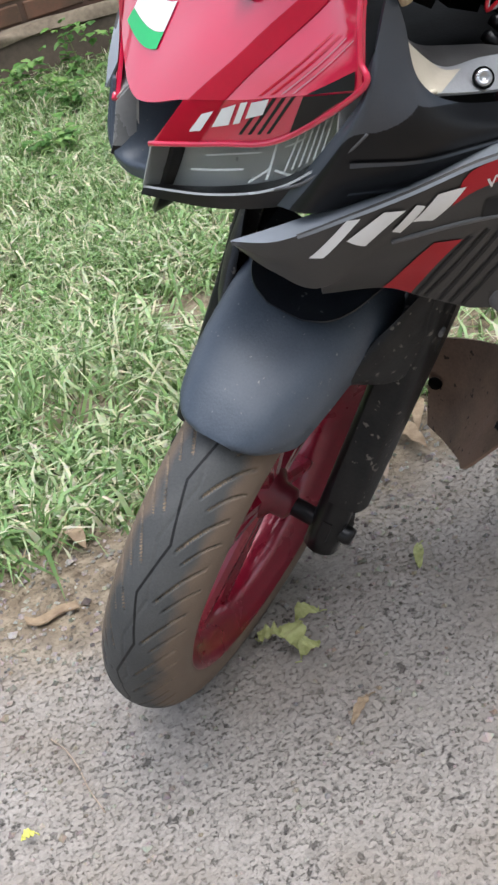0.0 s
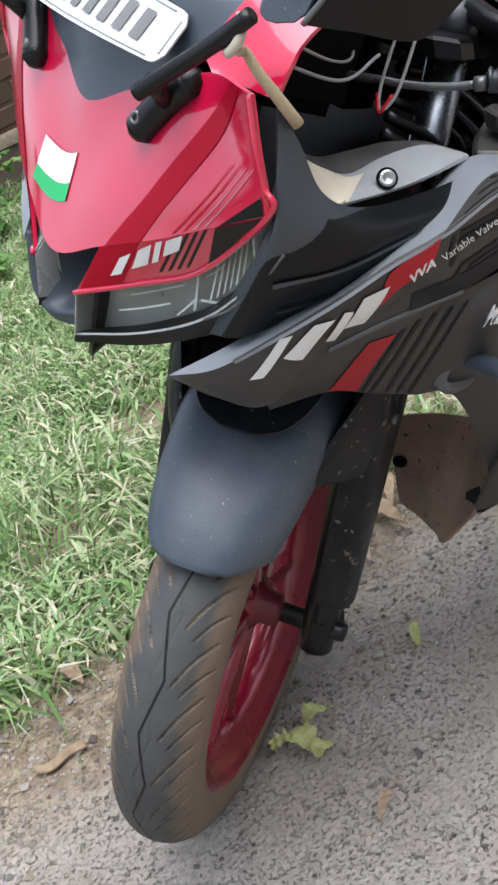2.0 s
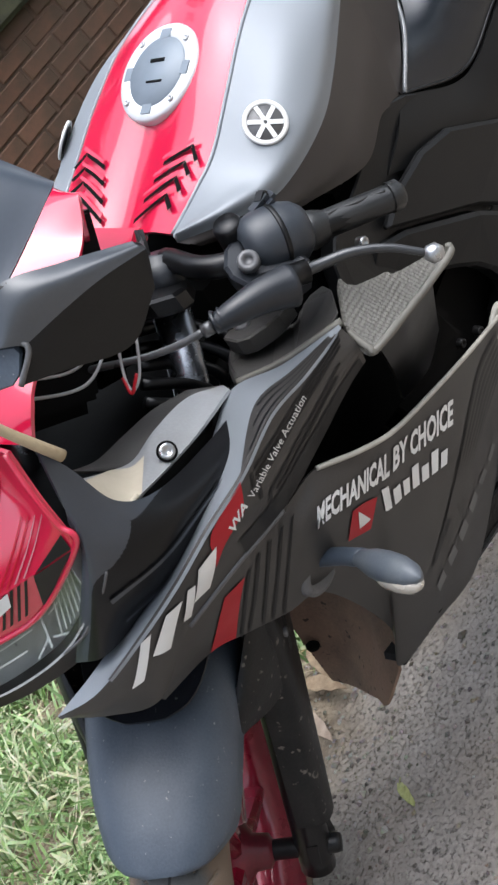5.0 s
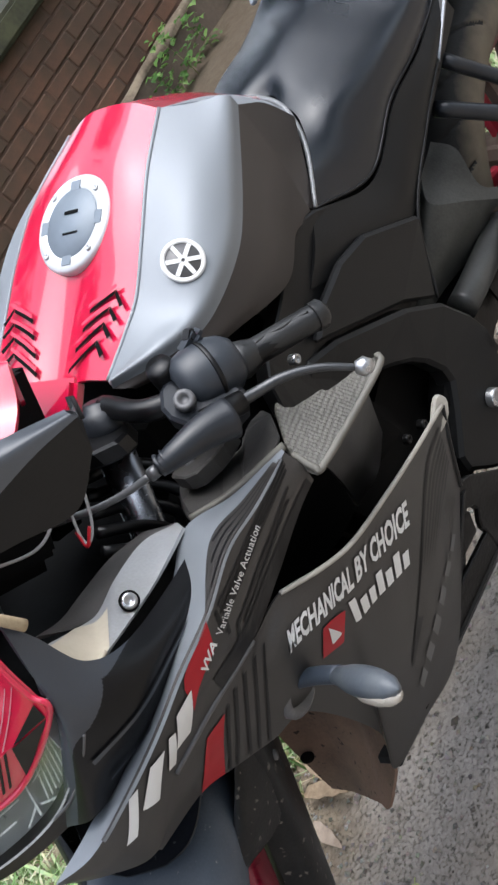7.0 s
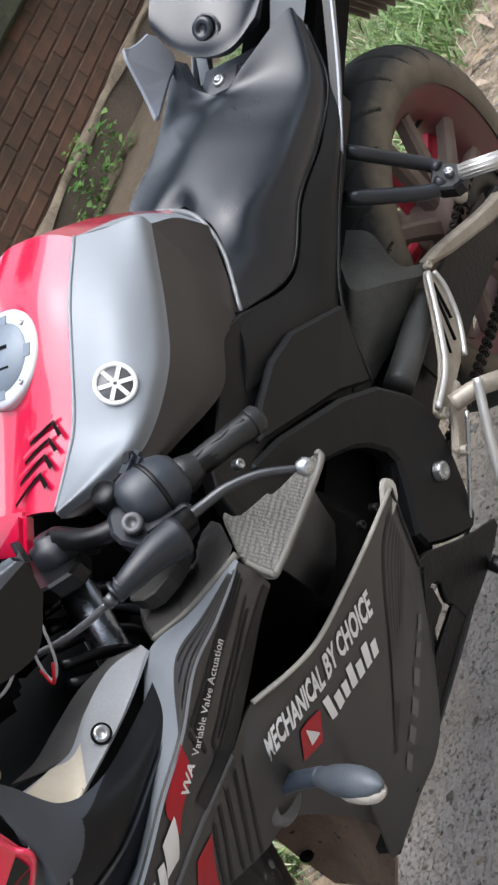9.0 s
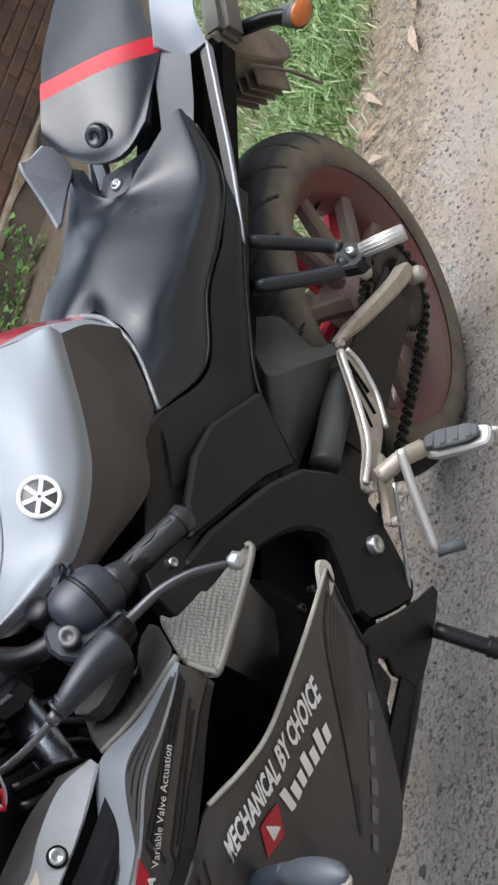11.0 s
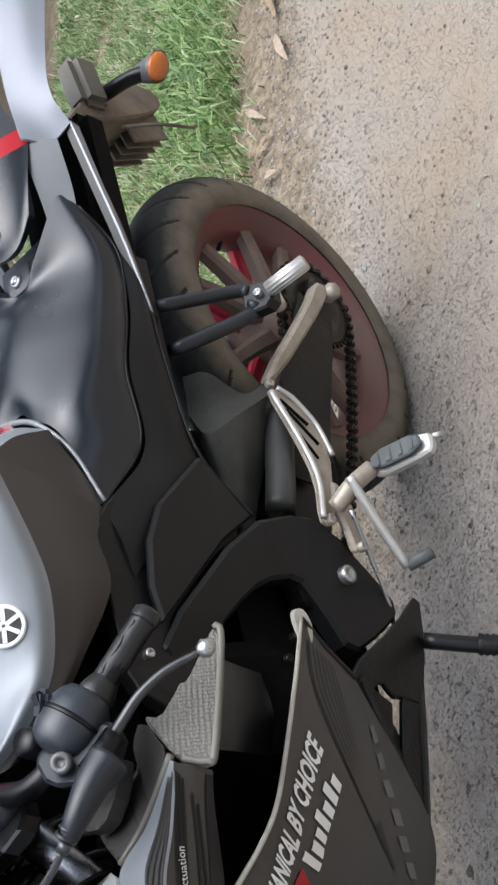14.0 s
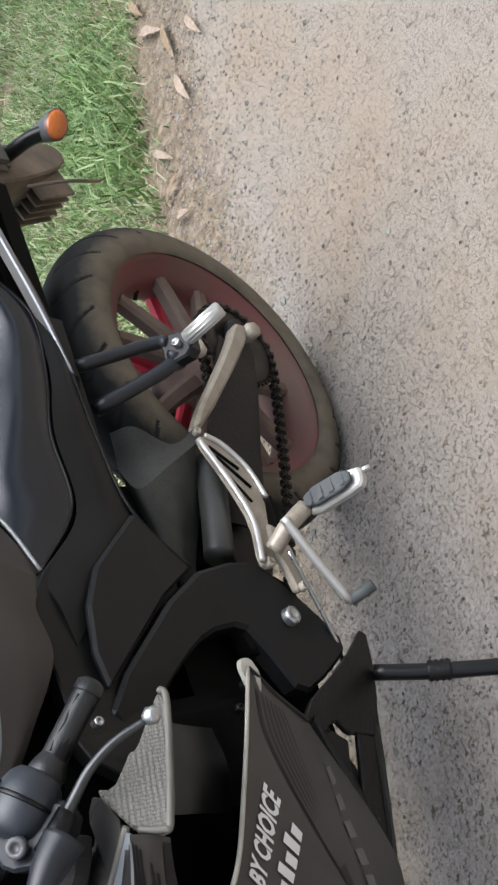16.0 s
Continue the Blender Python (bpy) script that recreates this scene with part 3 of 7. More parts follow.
# -- wheels --
def tyre(name, radius, half, mid, turn_deg, seg, across, mat, parent, tread, m):
    """A tyre with its tread cut into the carcass."""
    th = np.linspace(0, 2 * math.pi, seg, endpoint=False)
    ph = np.radians(np.linspace(-turn_deg, turn_deg, across))
    t2, p2 = np.meshgrid(th, ph, indexing="ij")
    h = radius - mid
    cutin = tread(t2 * radius, p2) if tread else 0 * t2
    y = (half - cutin) * np.sin(p2)
    r = mid + (h - cutin) * np.cos(p2)
    v = np.stack([r * np.cos(t2), y, r * np.sin(t2)], -1).reshape(-1, 3)
    i, j = np.meshgrid(np.arange(seg), np.arange(across - 1), indexing="ij")
    k = (i + 1) % seg
    f = np.stack([i * across + j, i * across + j + 1, k * across + j + 1, k * across + j], -1).reshape(-1, 4)
    ob = link(name, v, f, mat, parent, "", m)
    if tread:
        # grooves hold dirt: dark along the middle, mud-filled on the shoulders
        ob.data.materials.append(GROOVE)
        ob.data.materials.append(SIPE_MUD)
        c = cutin.reshape(-1)[f].mean(axis=1)
        arc = np.abs(p2.reshape(-1)[f].mean(axis=1)) * half
        ob.data.polygons.foreach_set("material_index", np.where((c < 0.0012) | (arc < 0.0115), 0, 2 if half < 0.06 else 1).astype(np.int32))
    return ob


def step(x, a, b):
    s = np.clip((x - a) / (b - a), 0, 1)
    return s * s * (3 - 2 * s)


def front_tread(s, ph):
    """A zigzag centre line and swept sipes on both shoulders."""
    arc = ph * 0.05
    zig = 0.007 * (2 * np.abs(2 * ((s / 0.132) % 1) - 1) - 1)
    line = 1 - step(np.abs(arc - zig), 0.0011, 0.0020)
    out = np.maximum(np.abs(arc) - 0.011, 0)
    cut = np.zeros_like(s)
    for sign, shift in ((1, 0.0), (-1, 0.031)):
        for pitch0, lo, hi, wide in ((0.0, 0.001, 0.040, 0.0030), (0.031, 0.012, 0.046, 0.0022)):
            pos = (s + shift + pitch0 - (2.3 * out - 22 * out**2)) % 0.062
            d = np.minimum(pos, 0.062 - pos)
            on = (1 - step(d, wide * 0.45, wide)) * step(out, lo, lo + 0.004) * (1 - step(out, hi, hi + 0.004)) * (np.sign(arc) == sign)
            cut = np.maximum(cut, on)
    return 0.0032 * np.maximum(0.3 * line, cut)


def rear_tread(s, ph):
    arc = np.abs(ph) * 0.066
    pos = (s - 0.9 * arc + 0.03 * (ph > 0)) % 0.085
    d = np.minimum(pos, 0.085 - pos)
    return 0.004 * (1 - step(d, 0.002, 0.0045)) * step(arc, 0.012, 0.018) * (1 - step(arc, 0.082, 0.09))


def spoke_shape(r0, r1, w0, w1, y0, y1, t0, t1, sweep):
    """A tapered cast spoke from hub to rim, bowed sideways."""
    bm = bmesh.new()
    rings = []
    for s in np.linspace(0, 1, 7):
        r, w, y, t = r0 + (r1 - r0) * s, w0 + (w1 - w0) * s, y0 + (y1 - y0) * s, t0 + (t1 - t0) * s
        c = sweep * math.sin(s * math.pi * 0.5)
        rings.append([bm.verts.new(q) for q in ((r, y - t, c - w * 0.7), (r, y - t, c + w * 0.7), (r, y + t * 0.55, c + w), (r, y + t, c + w * 0.55), (r, y + t, c - w * 0.55), (r, y + t * 0.55, c - w))])
    for a, b in zip(rings, rings[1:]):
        for i in range(6):
            bm.faces.new((a[i], a[(i + 1) % 6], b[(i + 1) % 6], b[i]))
    return bm


def spokes(parent, angles, mat, m, **shape):
    first = part("spoke", spoke_shape(**shape), mat, parent, m=m @ pose(0, 0, 0, 0, -angles[0], 0))
    for a in angles[1:]:
        ob = new("spoke", first.data)
        ob.parent = parent
        ob.matrix_local = m @ pose(0, 0, 0, 0, -a, 0)


def wheel(name, m, tyre_args, rim_profile, rim_mat, hub_profile, hub_mat, label):
    hub = lathe(name, hub_profile, hub_mat, bike, m, 32, label)
    flat = Matrix.Identity(4)
    tyre("tyre", *tyre_args, hub, *tyre_args_tail(name), flat)
    lathe("rim", rim_profile, rim_mat, hub, flat, 96, closed=True)
    return hub


def tyre_args_tail(name):
    return (front_tread,) if name == "front_wheel" else (rear_tread,)


# darker than the rim red, so the hub's shade sits in its colour
HUB_RED = material("shaded_hub_red", (0.13, 0.003, 0.013), 0.4, 0.2, 0.1, (0.06, 0.004, 0.009), 0.7, 20, 0.1, 200)
front = wheel("front_wheel", STEER, (0.293, 0.05, 0.243, 114, 1500, 120, FRONT_TYRE),
              [(0.231, -0.045), (0.222, -0.046), (0.216, -0.036), (0.198, -0.026), (0.188, -0.012), (0.188, 0.012), (0.198, 0.026), (0.216, 0.036), (0.222, 0.046), (0.231, 0.045), (0.226, 0.03), (0.21, 0.0), (0.226, -0.03)],
              RIM_RED, [(0.010, -0.05), (0.020, -0.044), (0.022, -0.026), (0.034, -0.018), (0.034, 0.018), (0.022, 0.026), (0.020, 0.044), (0.010, 0.05)], HUB_RED, "deep red cast wheel with a worn tyre")
spokes(front, [0, 20, 72, 92, 144, 164, 216, 236, 288, 308], RIM_RED, Matrix.Identity(4), r0=0.028, r1=0.194, w0=0.011, w1=0.008, y0=0.0, y1=0.0, t0=0.018, t1=0.012, sweep=0.01)
for a in (128, 152, 170):
    block("balance_weight", (0.206 * math.cos(radians(a)), 0.034, 0.206 * math.sin(radians(a))), (0.007, 0.003, 0.012), WHITE, front, (0, -a, 0), 0.001)
lathe("axle", [(0.0, 0.128), (0.010, 0.128), (0.012, 0.122), (0.012, -0.12), (0.0, -0.12)], BLACK, front, Matrix.Identity(4), 16)

rear = wheel("rear_wheel", REAR, (0.312, 0.066, 0.252, 113, 640, 60, REAR_TYRE),
             [(0.236, -0.056), (0.228, -0.058), (0.222, -0.048), (0.200, -0.036), (0.188, -0.014), (0.188, 0.014), (0.200, 0.036), (0.222, 0.048), (0.228, 0.058), (0.236, 0.056), (0.23, 0.04), (0.212, 0.0), (0.23, -0.04)],
             RIM_DIRTY, [(0.012, -0.09), (0.05, -0.075), (0.055, -0.02), (0.065, -0.015), (0.065, 0.04), (0.055, 0.06), (0.03, 0.085), (0.012, 0.09)], SPOKE_DIRTY, "dusty faded red cast wheel with a muddy tyre")
spokes(rear, [10, 38, 82, 110, 154, 182, 226, 254, 298, 326], SPOKE_DIRTY, Matrix.Identity(4), r0=0.05, r1=0.196, w0=0.019, w1=0.014, y0=0.028, y1=0.022, t0=0.014, t1=0.012, sweep=0.012)
spokes(rear, [24, 96, 168, 240, 312], PINK_RED, Matrix.Identity(4), r0=0.05, r1=0.196, w0=0.012, w1=0.016, y0=-0.02, y1=-0.02, t0=0.010, t1=0.010, sweep=-0.012)
lathe("brake_disc", [(0.058, -0.062), (0.11, -0.062), (0.11, -0.066), (0.058, -0.066)], STEEL, rear, Matrix.Identity(4), 48, closed=True)
lathe("valve_stem", [(0.0, 0.03), (0.004, 0.03), (0.004, -0.004), (0.0, -0.004)], RUBBER, rear, pose(0.180 * math.cos(radians(140)), 0, 0.180 * math.sin(radians(140)), 0, 0, 60), 10)


# -- front forks and mudguard, turned to the left lock --
def on_fork(side, s, dx=0.0, dy=0.0):
    p = FORK_AXIS * s
    return steered((p.x + dx, side * 0.095 + dy, p.z))


for side in (1, -1):
    leg = tube("fork_lower", [on_fork(side, -0.03), on_fork(side, 0.1), on_fork(side, 0.34)], 0.021, BLACK, bike, 20, 12)
    tube("fork_tube", [on_fork(side, 0.33), on_fork(side, 0.66)], 0.019, CHROME, bike, 20)
    lathe("fork_cap", [(0, 0.012), (0.012, 0.012), (0.014, 0.006), (0.021, 0.004), (0.021, -0.03), (0, -0.03)], HOUSING, bike, toward(on_fork(side, 0.70), on_fork(side, 0.75)), 20)
    lug = block("fork_foot", (0.0, side * 0.097, 0.004), (0.040, 0.036, 0.050), BLACK, bike, (0, -20, 0), 0.012, m=STEER)
    lathe("caliper_lug", [(0.006, -0.007), (0.014, -0.007), (0.014, 0.007), (0.006, 0.007)], BLACK, bike, STEER @ pose(-0.036, side * 0.106, -0.020, 0, 0, 25), 20, closed=True)

SCUFFED = material("mud_scuffed_plastic", (0.0055, 0.006, 0.007), 0.40, 0, 0, (0.022, 0.021, 0.019), 0.6, 22, 0.1, 300, 0.22, spots=(0.12, 0.108, 0.094), spot_scale=95, spot_cut=0.645)
# mudguard: a hood over the tyre that sweeps back into two fork covers
guard = []
for a, w, lift in ((60.3, 0.020, 0.012), (61.6, 0.040, 0.014), (64.8, 0.056, 0.017), (69, 0.066, 0.020), (76, 0.073, 0.024), (85, 0.078, 0.030), (95, 0.082, 0.040), (106, 0.084, 0.052)):
    r = 0.299 + lift
    row = []
    for k, drop in ((-1.0, 0.060), (-0.95, 0.030), (-0.62, 0.007), (0.0, 0.0), (0.62, 0.007), (0.95, 0.030), (1.0, 0.060)):
        rr = r - drop * min(1.0, 0.15 + (a - 60.3) / 9)
        row.append((rr * math.cos(radians(a)), k * w, rr * math.sin(radians(a))))
    guard.append(row)
mudguard = shell("mudguard", guard, 60, 36, BLUE_BLACK, bike, 0.003, (0.5, 0, 1), "dusty black plastic front mudguard", STEER)
# the hollow's shade is put into a darker speckled copy of the guard plastic
DISH_SHADE = material("speckled_dish_shade", (0.006, 0.007, 0.010), 0.4, 0, 0, (0.012, 0.014, 0.018), 0.7, 20, 0.1, 300, 0.35, spots=(0.15, 0.15, 0.14), spot_scale=150, spot_cut=0.70)
hollow = []
for a, w in ((84.5, 0.020), (86.5, 0.042), (90, 0.056), (96, 0.066), (104, 0.072)):
    r = 0.330 + 0.0011 * (a - 84) + 0.001
    hollow.append([((r - 0.0 * (1 - k * k)) * math.cos(radians(a)), k * w, (r + 0.003 - 0.012 * (1 - k * k) * min(1, (a - 84) / 6) + 0.010) * math.sin(radians(a))) for k in (-1, -0.6, 0, 0.6, 1)])
shell("mudguard_hollow", hollow, 24, 24, DISH_SHADE, bike, 0.002, (0.5, 0, 1), "", STEER)
for side in (1, -1):
    rows = []
    for s, a, b in ((0.045, -0.020, 0.022), (0.075, -0.030, 0.028), (0.14, -0.046, 0.034), (0.21, -0.058, 0.037), (0.28, -0.066, 0.042), (0.36, -0.068, 0.052), (0.44, -0.066, 0.06)):
        c = FORK_AXIS * s
        rows.append([(c.x + b, side * 0.088, c.z + 0.01), (c.x + b * 0.85, side * 0.118, c.z + 0.008), (c.x, side * 0.127, c.z), (c.x + a * 0.85, side * 0.124, c.z - 0.008), (c.x + a, side * 0.10, c.z - 0.01)])
    cover = shell("fork_cover", rows, 24, 14, SCUFFED, bike, 0.004, (0, side, 0), "scuffed black fork cover", STEER)
    web = [[(-0.005, 0.074, 0.296), (-0.03, 0.086, 0.316), (-0.065, 0.102, 0.350), (-0.115, 0.120, 0.395)], [(0.026, 0.070, 0.283), (-0.002, 0.084, 0.292), (-0.05, 0.104, 0.316), (-0.115, 0.125, 0.352)], [(0.036, 0.066, 0.272), (0.004, 0.085, 0.272), (-0.045, 0.109, 0.284), (-0.112, 0.1285, 0.305)], [(0.010, 0.068, 0.262), (-0.010, 0.088, 0.250), (-0.045, 0.111, 0.240), (-0.095, 0.1285, 0.252)]]
    shell("mudguard_web", web if side > 0 else mirrored(web), 16, 20, SCUFFED, bike, 0.003, (0, side, 0), "", STEER)
    c = FORK_AXIS * 0.30
    lathe("reflector_bolt", [(0, 0.002), (0.004, 0.002), (0.006, 0.0005), (0.006, -0.004)], GREY_PLASTIC, bike, STEER @ pose(c.x + 0.012, side * 0.1275, c.z, 0, 0, 0 if side > 0 else 180), 14)

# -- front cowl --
# one panel in two tones: sky sheen and recess shade are put into colour
RECESS_SHADE = material("recess_shade_black", (0.0022, 0.0024, 0.003), 0.35, 0, 0, (0.004, 0.004, 0.005), 0.6, 12, 0.03, 500, 0.25)
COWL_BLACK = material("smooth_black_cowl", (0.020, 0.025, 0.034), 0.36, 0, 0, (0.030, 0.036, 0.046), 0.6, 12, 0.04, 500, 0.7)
cowl = shell("front_cowl", both_sides(COWL), 40, 72, RED, bike, 0.004, (1, 0, 0.6), "glossy red front cowl")
for side in (1, -1):
    rows = BROW if side > 0 else mirrored(BROW)
    shell("cowl_brow", rows, 10, 40, RED, bike, 0.004, (1, side, 0.3))
    rows = STRIP if side > 0 else mirrored(STRIP)
    shell("screen_surround", rows, 10, 48, RED, bike, 0.004, (0, side, 1))
    rows = BLACK_COWL if side > 0 else mirrored(BLACK_COWL)
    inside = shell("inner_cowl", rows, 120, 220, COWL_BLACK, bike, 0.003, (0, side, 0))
    # the rear and lower part is coloured near-black for a recess in shade
    inside.data.materials.append(RECESS_SHADE)
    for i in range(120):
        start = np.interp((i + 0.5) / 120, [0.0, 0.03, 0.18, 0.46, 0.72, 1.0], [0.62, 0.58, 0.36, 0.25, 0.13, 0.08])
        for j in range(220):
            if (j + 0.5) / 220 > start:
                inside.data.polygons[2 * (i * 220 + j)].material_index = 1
    rows = LIP if side > 0 else mirrored(LIP)
    shell("lamp_lip", rows, 8, 40, BLACK, bike, 0.012, (1, side, -1))
    # headlamp: dark bowl, bright guides, clear lens
    rows = LENS if side > 0 else mirrored(LENS)
    lamp = shell("headlamp", [[(p[0] - 0.022, p[1] * 0.99, p[2] + dz) for p in r] for r, dz in zip(rows, (0.014, -0.010))], 10, 30, LAMP_IN, bike, 0.003, (1, side, 0), "clear headlamp over a dark bowl")
    inner = [[(p[0] - 0.014, p[1] * 0.99, p[2] + dz) for p in r] for r, dz in zip(rows, (0.004, -0.002))]
    for near, far in (([(0.34, 0.22), (0.30, 0.5)], [(0.42, 0.22), (0.38, 0.5)]), ([(0.62, 0.16), (0.60, 0.42)], [(0.74, 0.16), (0.70, 0.42)]), ([(0.15, 0.57), (0.85, 0.54)], [(0.15, 0.60), (0.85, 0.58)]),
                      ([(0.85, 0.45), (0.6, 0.56)], [(0.95, 0.46), (0.72, 0.58)]), ([(0.7, 0.58), (0.92, 0.70)], [(0.6, 0.6), (0.82, 0.72)]), ([(0.25, 0.62), (0.2, 0.74)], [(0.34, 0.62), (0.28, 0.74)])):
        far = [tuple(np.asarray(p) * 0.62 + np.asarray(q) * 0.38) for p, q in zip(near, far)]
        decal("light_guide", inner, near, far, DRL, lamp, 0.002, (1, side, 0), 6)
    for k in range(6):
        v0 = 0.70 + 0.042 * k
        decal("reflector_rib", inner, [(0.12, v0), (0.75, v0 - 0.06)], [(0.12, v0 + 0.012), (0.75, v0 - 0.048)], DRL, lamp, 0.004, (1, side, 0), 4)
    bowl = [[(p[0] - 0.022, p[1] * 0.99, p[2] + dz) for p in r] for r, dz in zip(rows, (0.014, -0.010))]
    shell("lamp_wall", [rows[0], bowl[0]], 4, 30, LAMP_IN, lamp, 0.002, (0, 0, -1))
    shell("lamp_wall", [rows[1], bowl[1]], 4, 30, LAMP_IN, lamp, 0.002, (0, 0, 1))
    shell("lamp_wall", [[rows[0][0], rows[1][0]], [bowl[0][0], bowl[1][0]]], 4, 6, LAMP_IN, lamp, 0.002, (0, side, 0))
    shell("lamp_wall", [[rows[0][-1], rows[1][-1]], [bowl[0][-1], bowl[1][-1]]], 4, 6, LAMP_IN, lamp, 0.002, (0, -side, 0))
    pane = shell("lens", rows, 10, 36, GLASS, lamp, 0.002, (1, side, 0))
    pane.visible_shadow = False

# raised red border along the cowl's rear edge and down to the lamp
for side in (1, -1):
    edge = [r[-1] for r in reversed(COWL)] + [BROW[1][k] for k in (2, 1, 0)]
    tube("cowl_border", [(p[0] + 0.001, p[1] * side, p[2] + 0.001) for p in edge], 0.0026, RED, cowl, 10, 60)
    crease = [(1.318, 0.172, 0.786), (1.304, 0.200, 0.803), (1.290, 0.226, 0.830), (1.280, 0.240, 0.846), (1.270, 0.250, 0.862)]
    tube("cowl_crease", [(p[0], p[1] * side, p[2]) for p in crease], 0.0014, GREY_PLASTIC, bike, 8, 30)
    rows = BLACK_COWL if side > 0 else mirrored(BLACK_COWL)
    # thin paler films draw streaks across the darkened part
    for near, far in (([(0.70, 0.24), (0.45, 0.45), (0.40, 0.9)], [(0.72, 0.25), (0.48, 0.45), (0.44, 0.9)]), ([(0.85, 0.3), (0.70, 0.5), (0.68, 0.9)], [(0.87, 0.3), (0.725, 0.5), (0.715, 0.9)])):
        decal("recess_streak", rows, near, far, COWL_BLACK, bike, 0.0022, (0, side, 0), 24)

# air duct between the lamps
duct_near = [[(1.352, 0.070, 0.830), (1.372, 0.053, 0.765), (1.384, 0.029, 0.712), (1.378, 0.0, 0.690)], [(1.30, 0.046, 0.82), (1.30, 0.038, 0.765), (1.30, 0.024, 0.725), (1.30, 0.0, 0.712)]]
duct_far = [[(1.3740, -0.0600, 0.8020), (1.3910, -0.0550, 0.7470), (1.3890, -0.0350, 0.7200), (1.3750, -0.0050, 0.7150)], [(1.3710, -0.0480, 0.7910), (1.3850, -0.0400, 0.7450), (1.3810, -0.0250, 0.7330), (1.3680, 0.0000, 0.7350)], [(1.30, -0.046, 0.82), (1.30, -0.038, 0.765), (1.30, -0.024, 0.725), (1.30, 0.0, 0.712)]]
shell("air_duct", duct_near, 6, 18, BLACK, bike, 0.005, (0, -1, 0.2))
# far wall in paler plastic: its lit tone is put into the colour
shell("air_duct", duct_far, 10, 18, BLUE_BLACK, bike, 0.004, (0, 1, 0.2))
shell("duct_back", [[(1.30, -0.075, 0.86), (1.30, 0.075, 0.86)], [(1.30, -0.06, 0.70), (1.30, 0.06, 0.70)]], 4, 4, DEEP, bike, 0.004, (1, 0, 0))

# windscreen with a number plate
screen = shell("windscreen", both_sides(SCREEN_ROWS), 44, 60, SCREEN, bike, 0.004, (0.6, 0, 1), "smoked blue-grey windscreen")
PL = both_sides(SCREEN_ROWS)

# markings on the cowl
PINK_LINE = material("pale_pink_vinyl", (0.42, 0.17, 0.20), 0.4)
# duller red film paints in the facet that lacks the sky's reflection
for side, rows in ((1, COWL), (-1, mirrored(COWL))):
    decal("facet_shade", rows, [(0.0, 0.27), (0.253, 0.397), (0.473, 0.507), (0.683, 0.643), (0.85, 0.777), (0.99, 0.875)], [(0.0, 0.43), (0.227, 0.517), (0.407, 0.61), (0.59, 0.717), (0.77, 0.823), (0.977, 0.927)], DULL_FACET_RED, cowl, 0.0009, (1, 0.5 * side, 0.6), 28)
for side, rows in ((1, BROW), (-1, mirrored(BROW))):
    decal("facet_shade", rows, [(0.0, 0.0), (0.5, 0.005), (0.97, 0.02)], [(0.0, 0.235), (0.5, 0.235), (0.97, 0.23)], DULL_FACET_RED, cowl, 0.0009, (1, 0.5 * side, 0.3), 12)
decal("black_patch", COWL, [(0.0, 0.76), (0.107, 0.867), (0.225, 0.975)], [(0.0, 0.80), (0.01, 0.88), (0.015, 0.97)], STICKER_BLACK, cowl, 0.0011, (1, 0.8, 0.3), 12)
decal("black_patch", BROW, [(0.02, 0.665), (0.02, 0.80), (0.0, 0.955)], [(0.90, 0.69), (0.72, 0.81), (0.35, 0.955)], STICKER_BLACK, cowl, 0.0011, (1, 0.8, 0.3), 12)
for k in range(4):
    d = 0.045 * k
    decal("thin_line", COWL, [(0.02, 0.70 - d), (0.24, 0.82 - d), (0.50, 0.96 - d)], [(0.02, 0.712 - d), (0.24, 0.829 - d), (0.50, 0.966 - d)], PINK_LINE if k < 2 else STICKER_RED, cowl, 0.0012, (1, 0.8, 0.3), 12)
    decal("thin_line", BROW, [(0.0, 0.60 - 0.05 * k), (0.75, 0.56 - 0.05 * k)], [(0.0, 0.622 - 0.05 * k), (0.75, 0.58 - 0.05 * k)], STICKER_BLACK, cowl, 0.0012, (1, 0.8, 0.3), 8)
FULL_COWL = both_sides(COWL)
decal("flag_white", FULL_COWL, [(0.49, 0.400), (0.66, 0.513)], [(0.27, 0.397), (0.46, 0.511)], WHITE, cowl, 0.0012, (1, 0.2, 0.6), 8, "white sticker band")
decal("flag_green", FULL_COWL, [(0.268, 0.397), (0.458, 0.511)], [(0.137, 0.390), (0.34, 0.510)], GREEN, cowl, 0.0012, (1, 0.2, 0.6), 8, "green sticker band")


def slanted_mark(rows, blocks, parent, out):
    """Plain slanted shapes in place of a maker's mark."""
    for near, far in blocks:
        decal("mark_bar", rows, near, far, WHITE, parent, 0.0016, out, 8)


slanted_mark(BROW, [([(0.683, 0.150), (0.293, 0.160)], [(0.66, 0.205), (0.22, 0.215)]), ([(0.577, 0.253), (0.167, 0.253)], [(0.527, 0.335), (0.08, 0.318)]), ([(0.517, 0.356), (0.053, 0.340)], [(0.49, 0.388), (0.037, 0.375)]), ([(0.397, 0.408), (0.057, 0.398)], [(0.323, 0.490), (0.004, 0.485)])], cowl, (1, 0.6, 0.3))

# -- side fairings --
for side in (1, -1):
    up, low = (FAIR_UP, FAIR_LOW) if side > 0 else (mirrored(FAIR_UP), mirrored(FAIR_LOW))
    # silver on the upward edge carries the sky's brightness in its colour
    top = shell("fairing_top", [up[0], up[1]], 10, 80, SILVER, bike, 0.003, (0, side * 0.3, 1), "fairing edge with its lit tone painted silver")
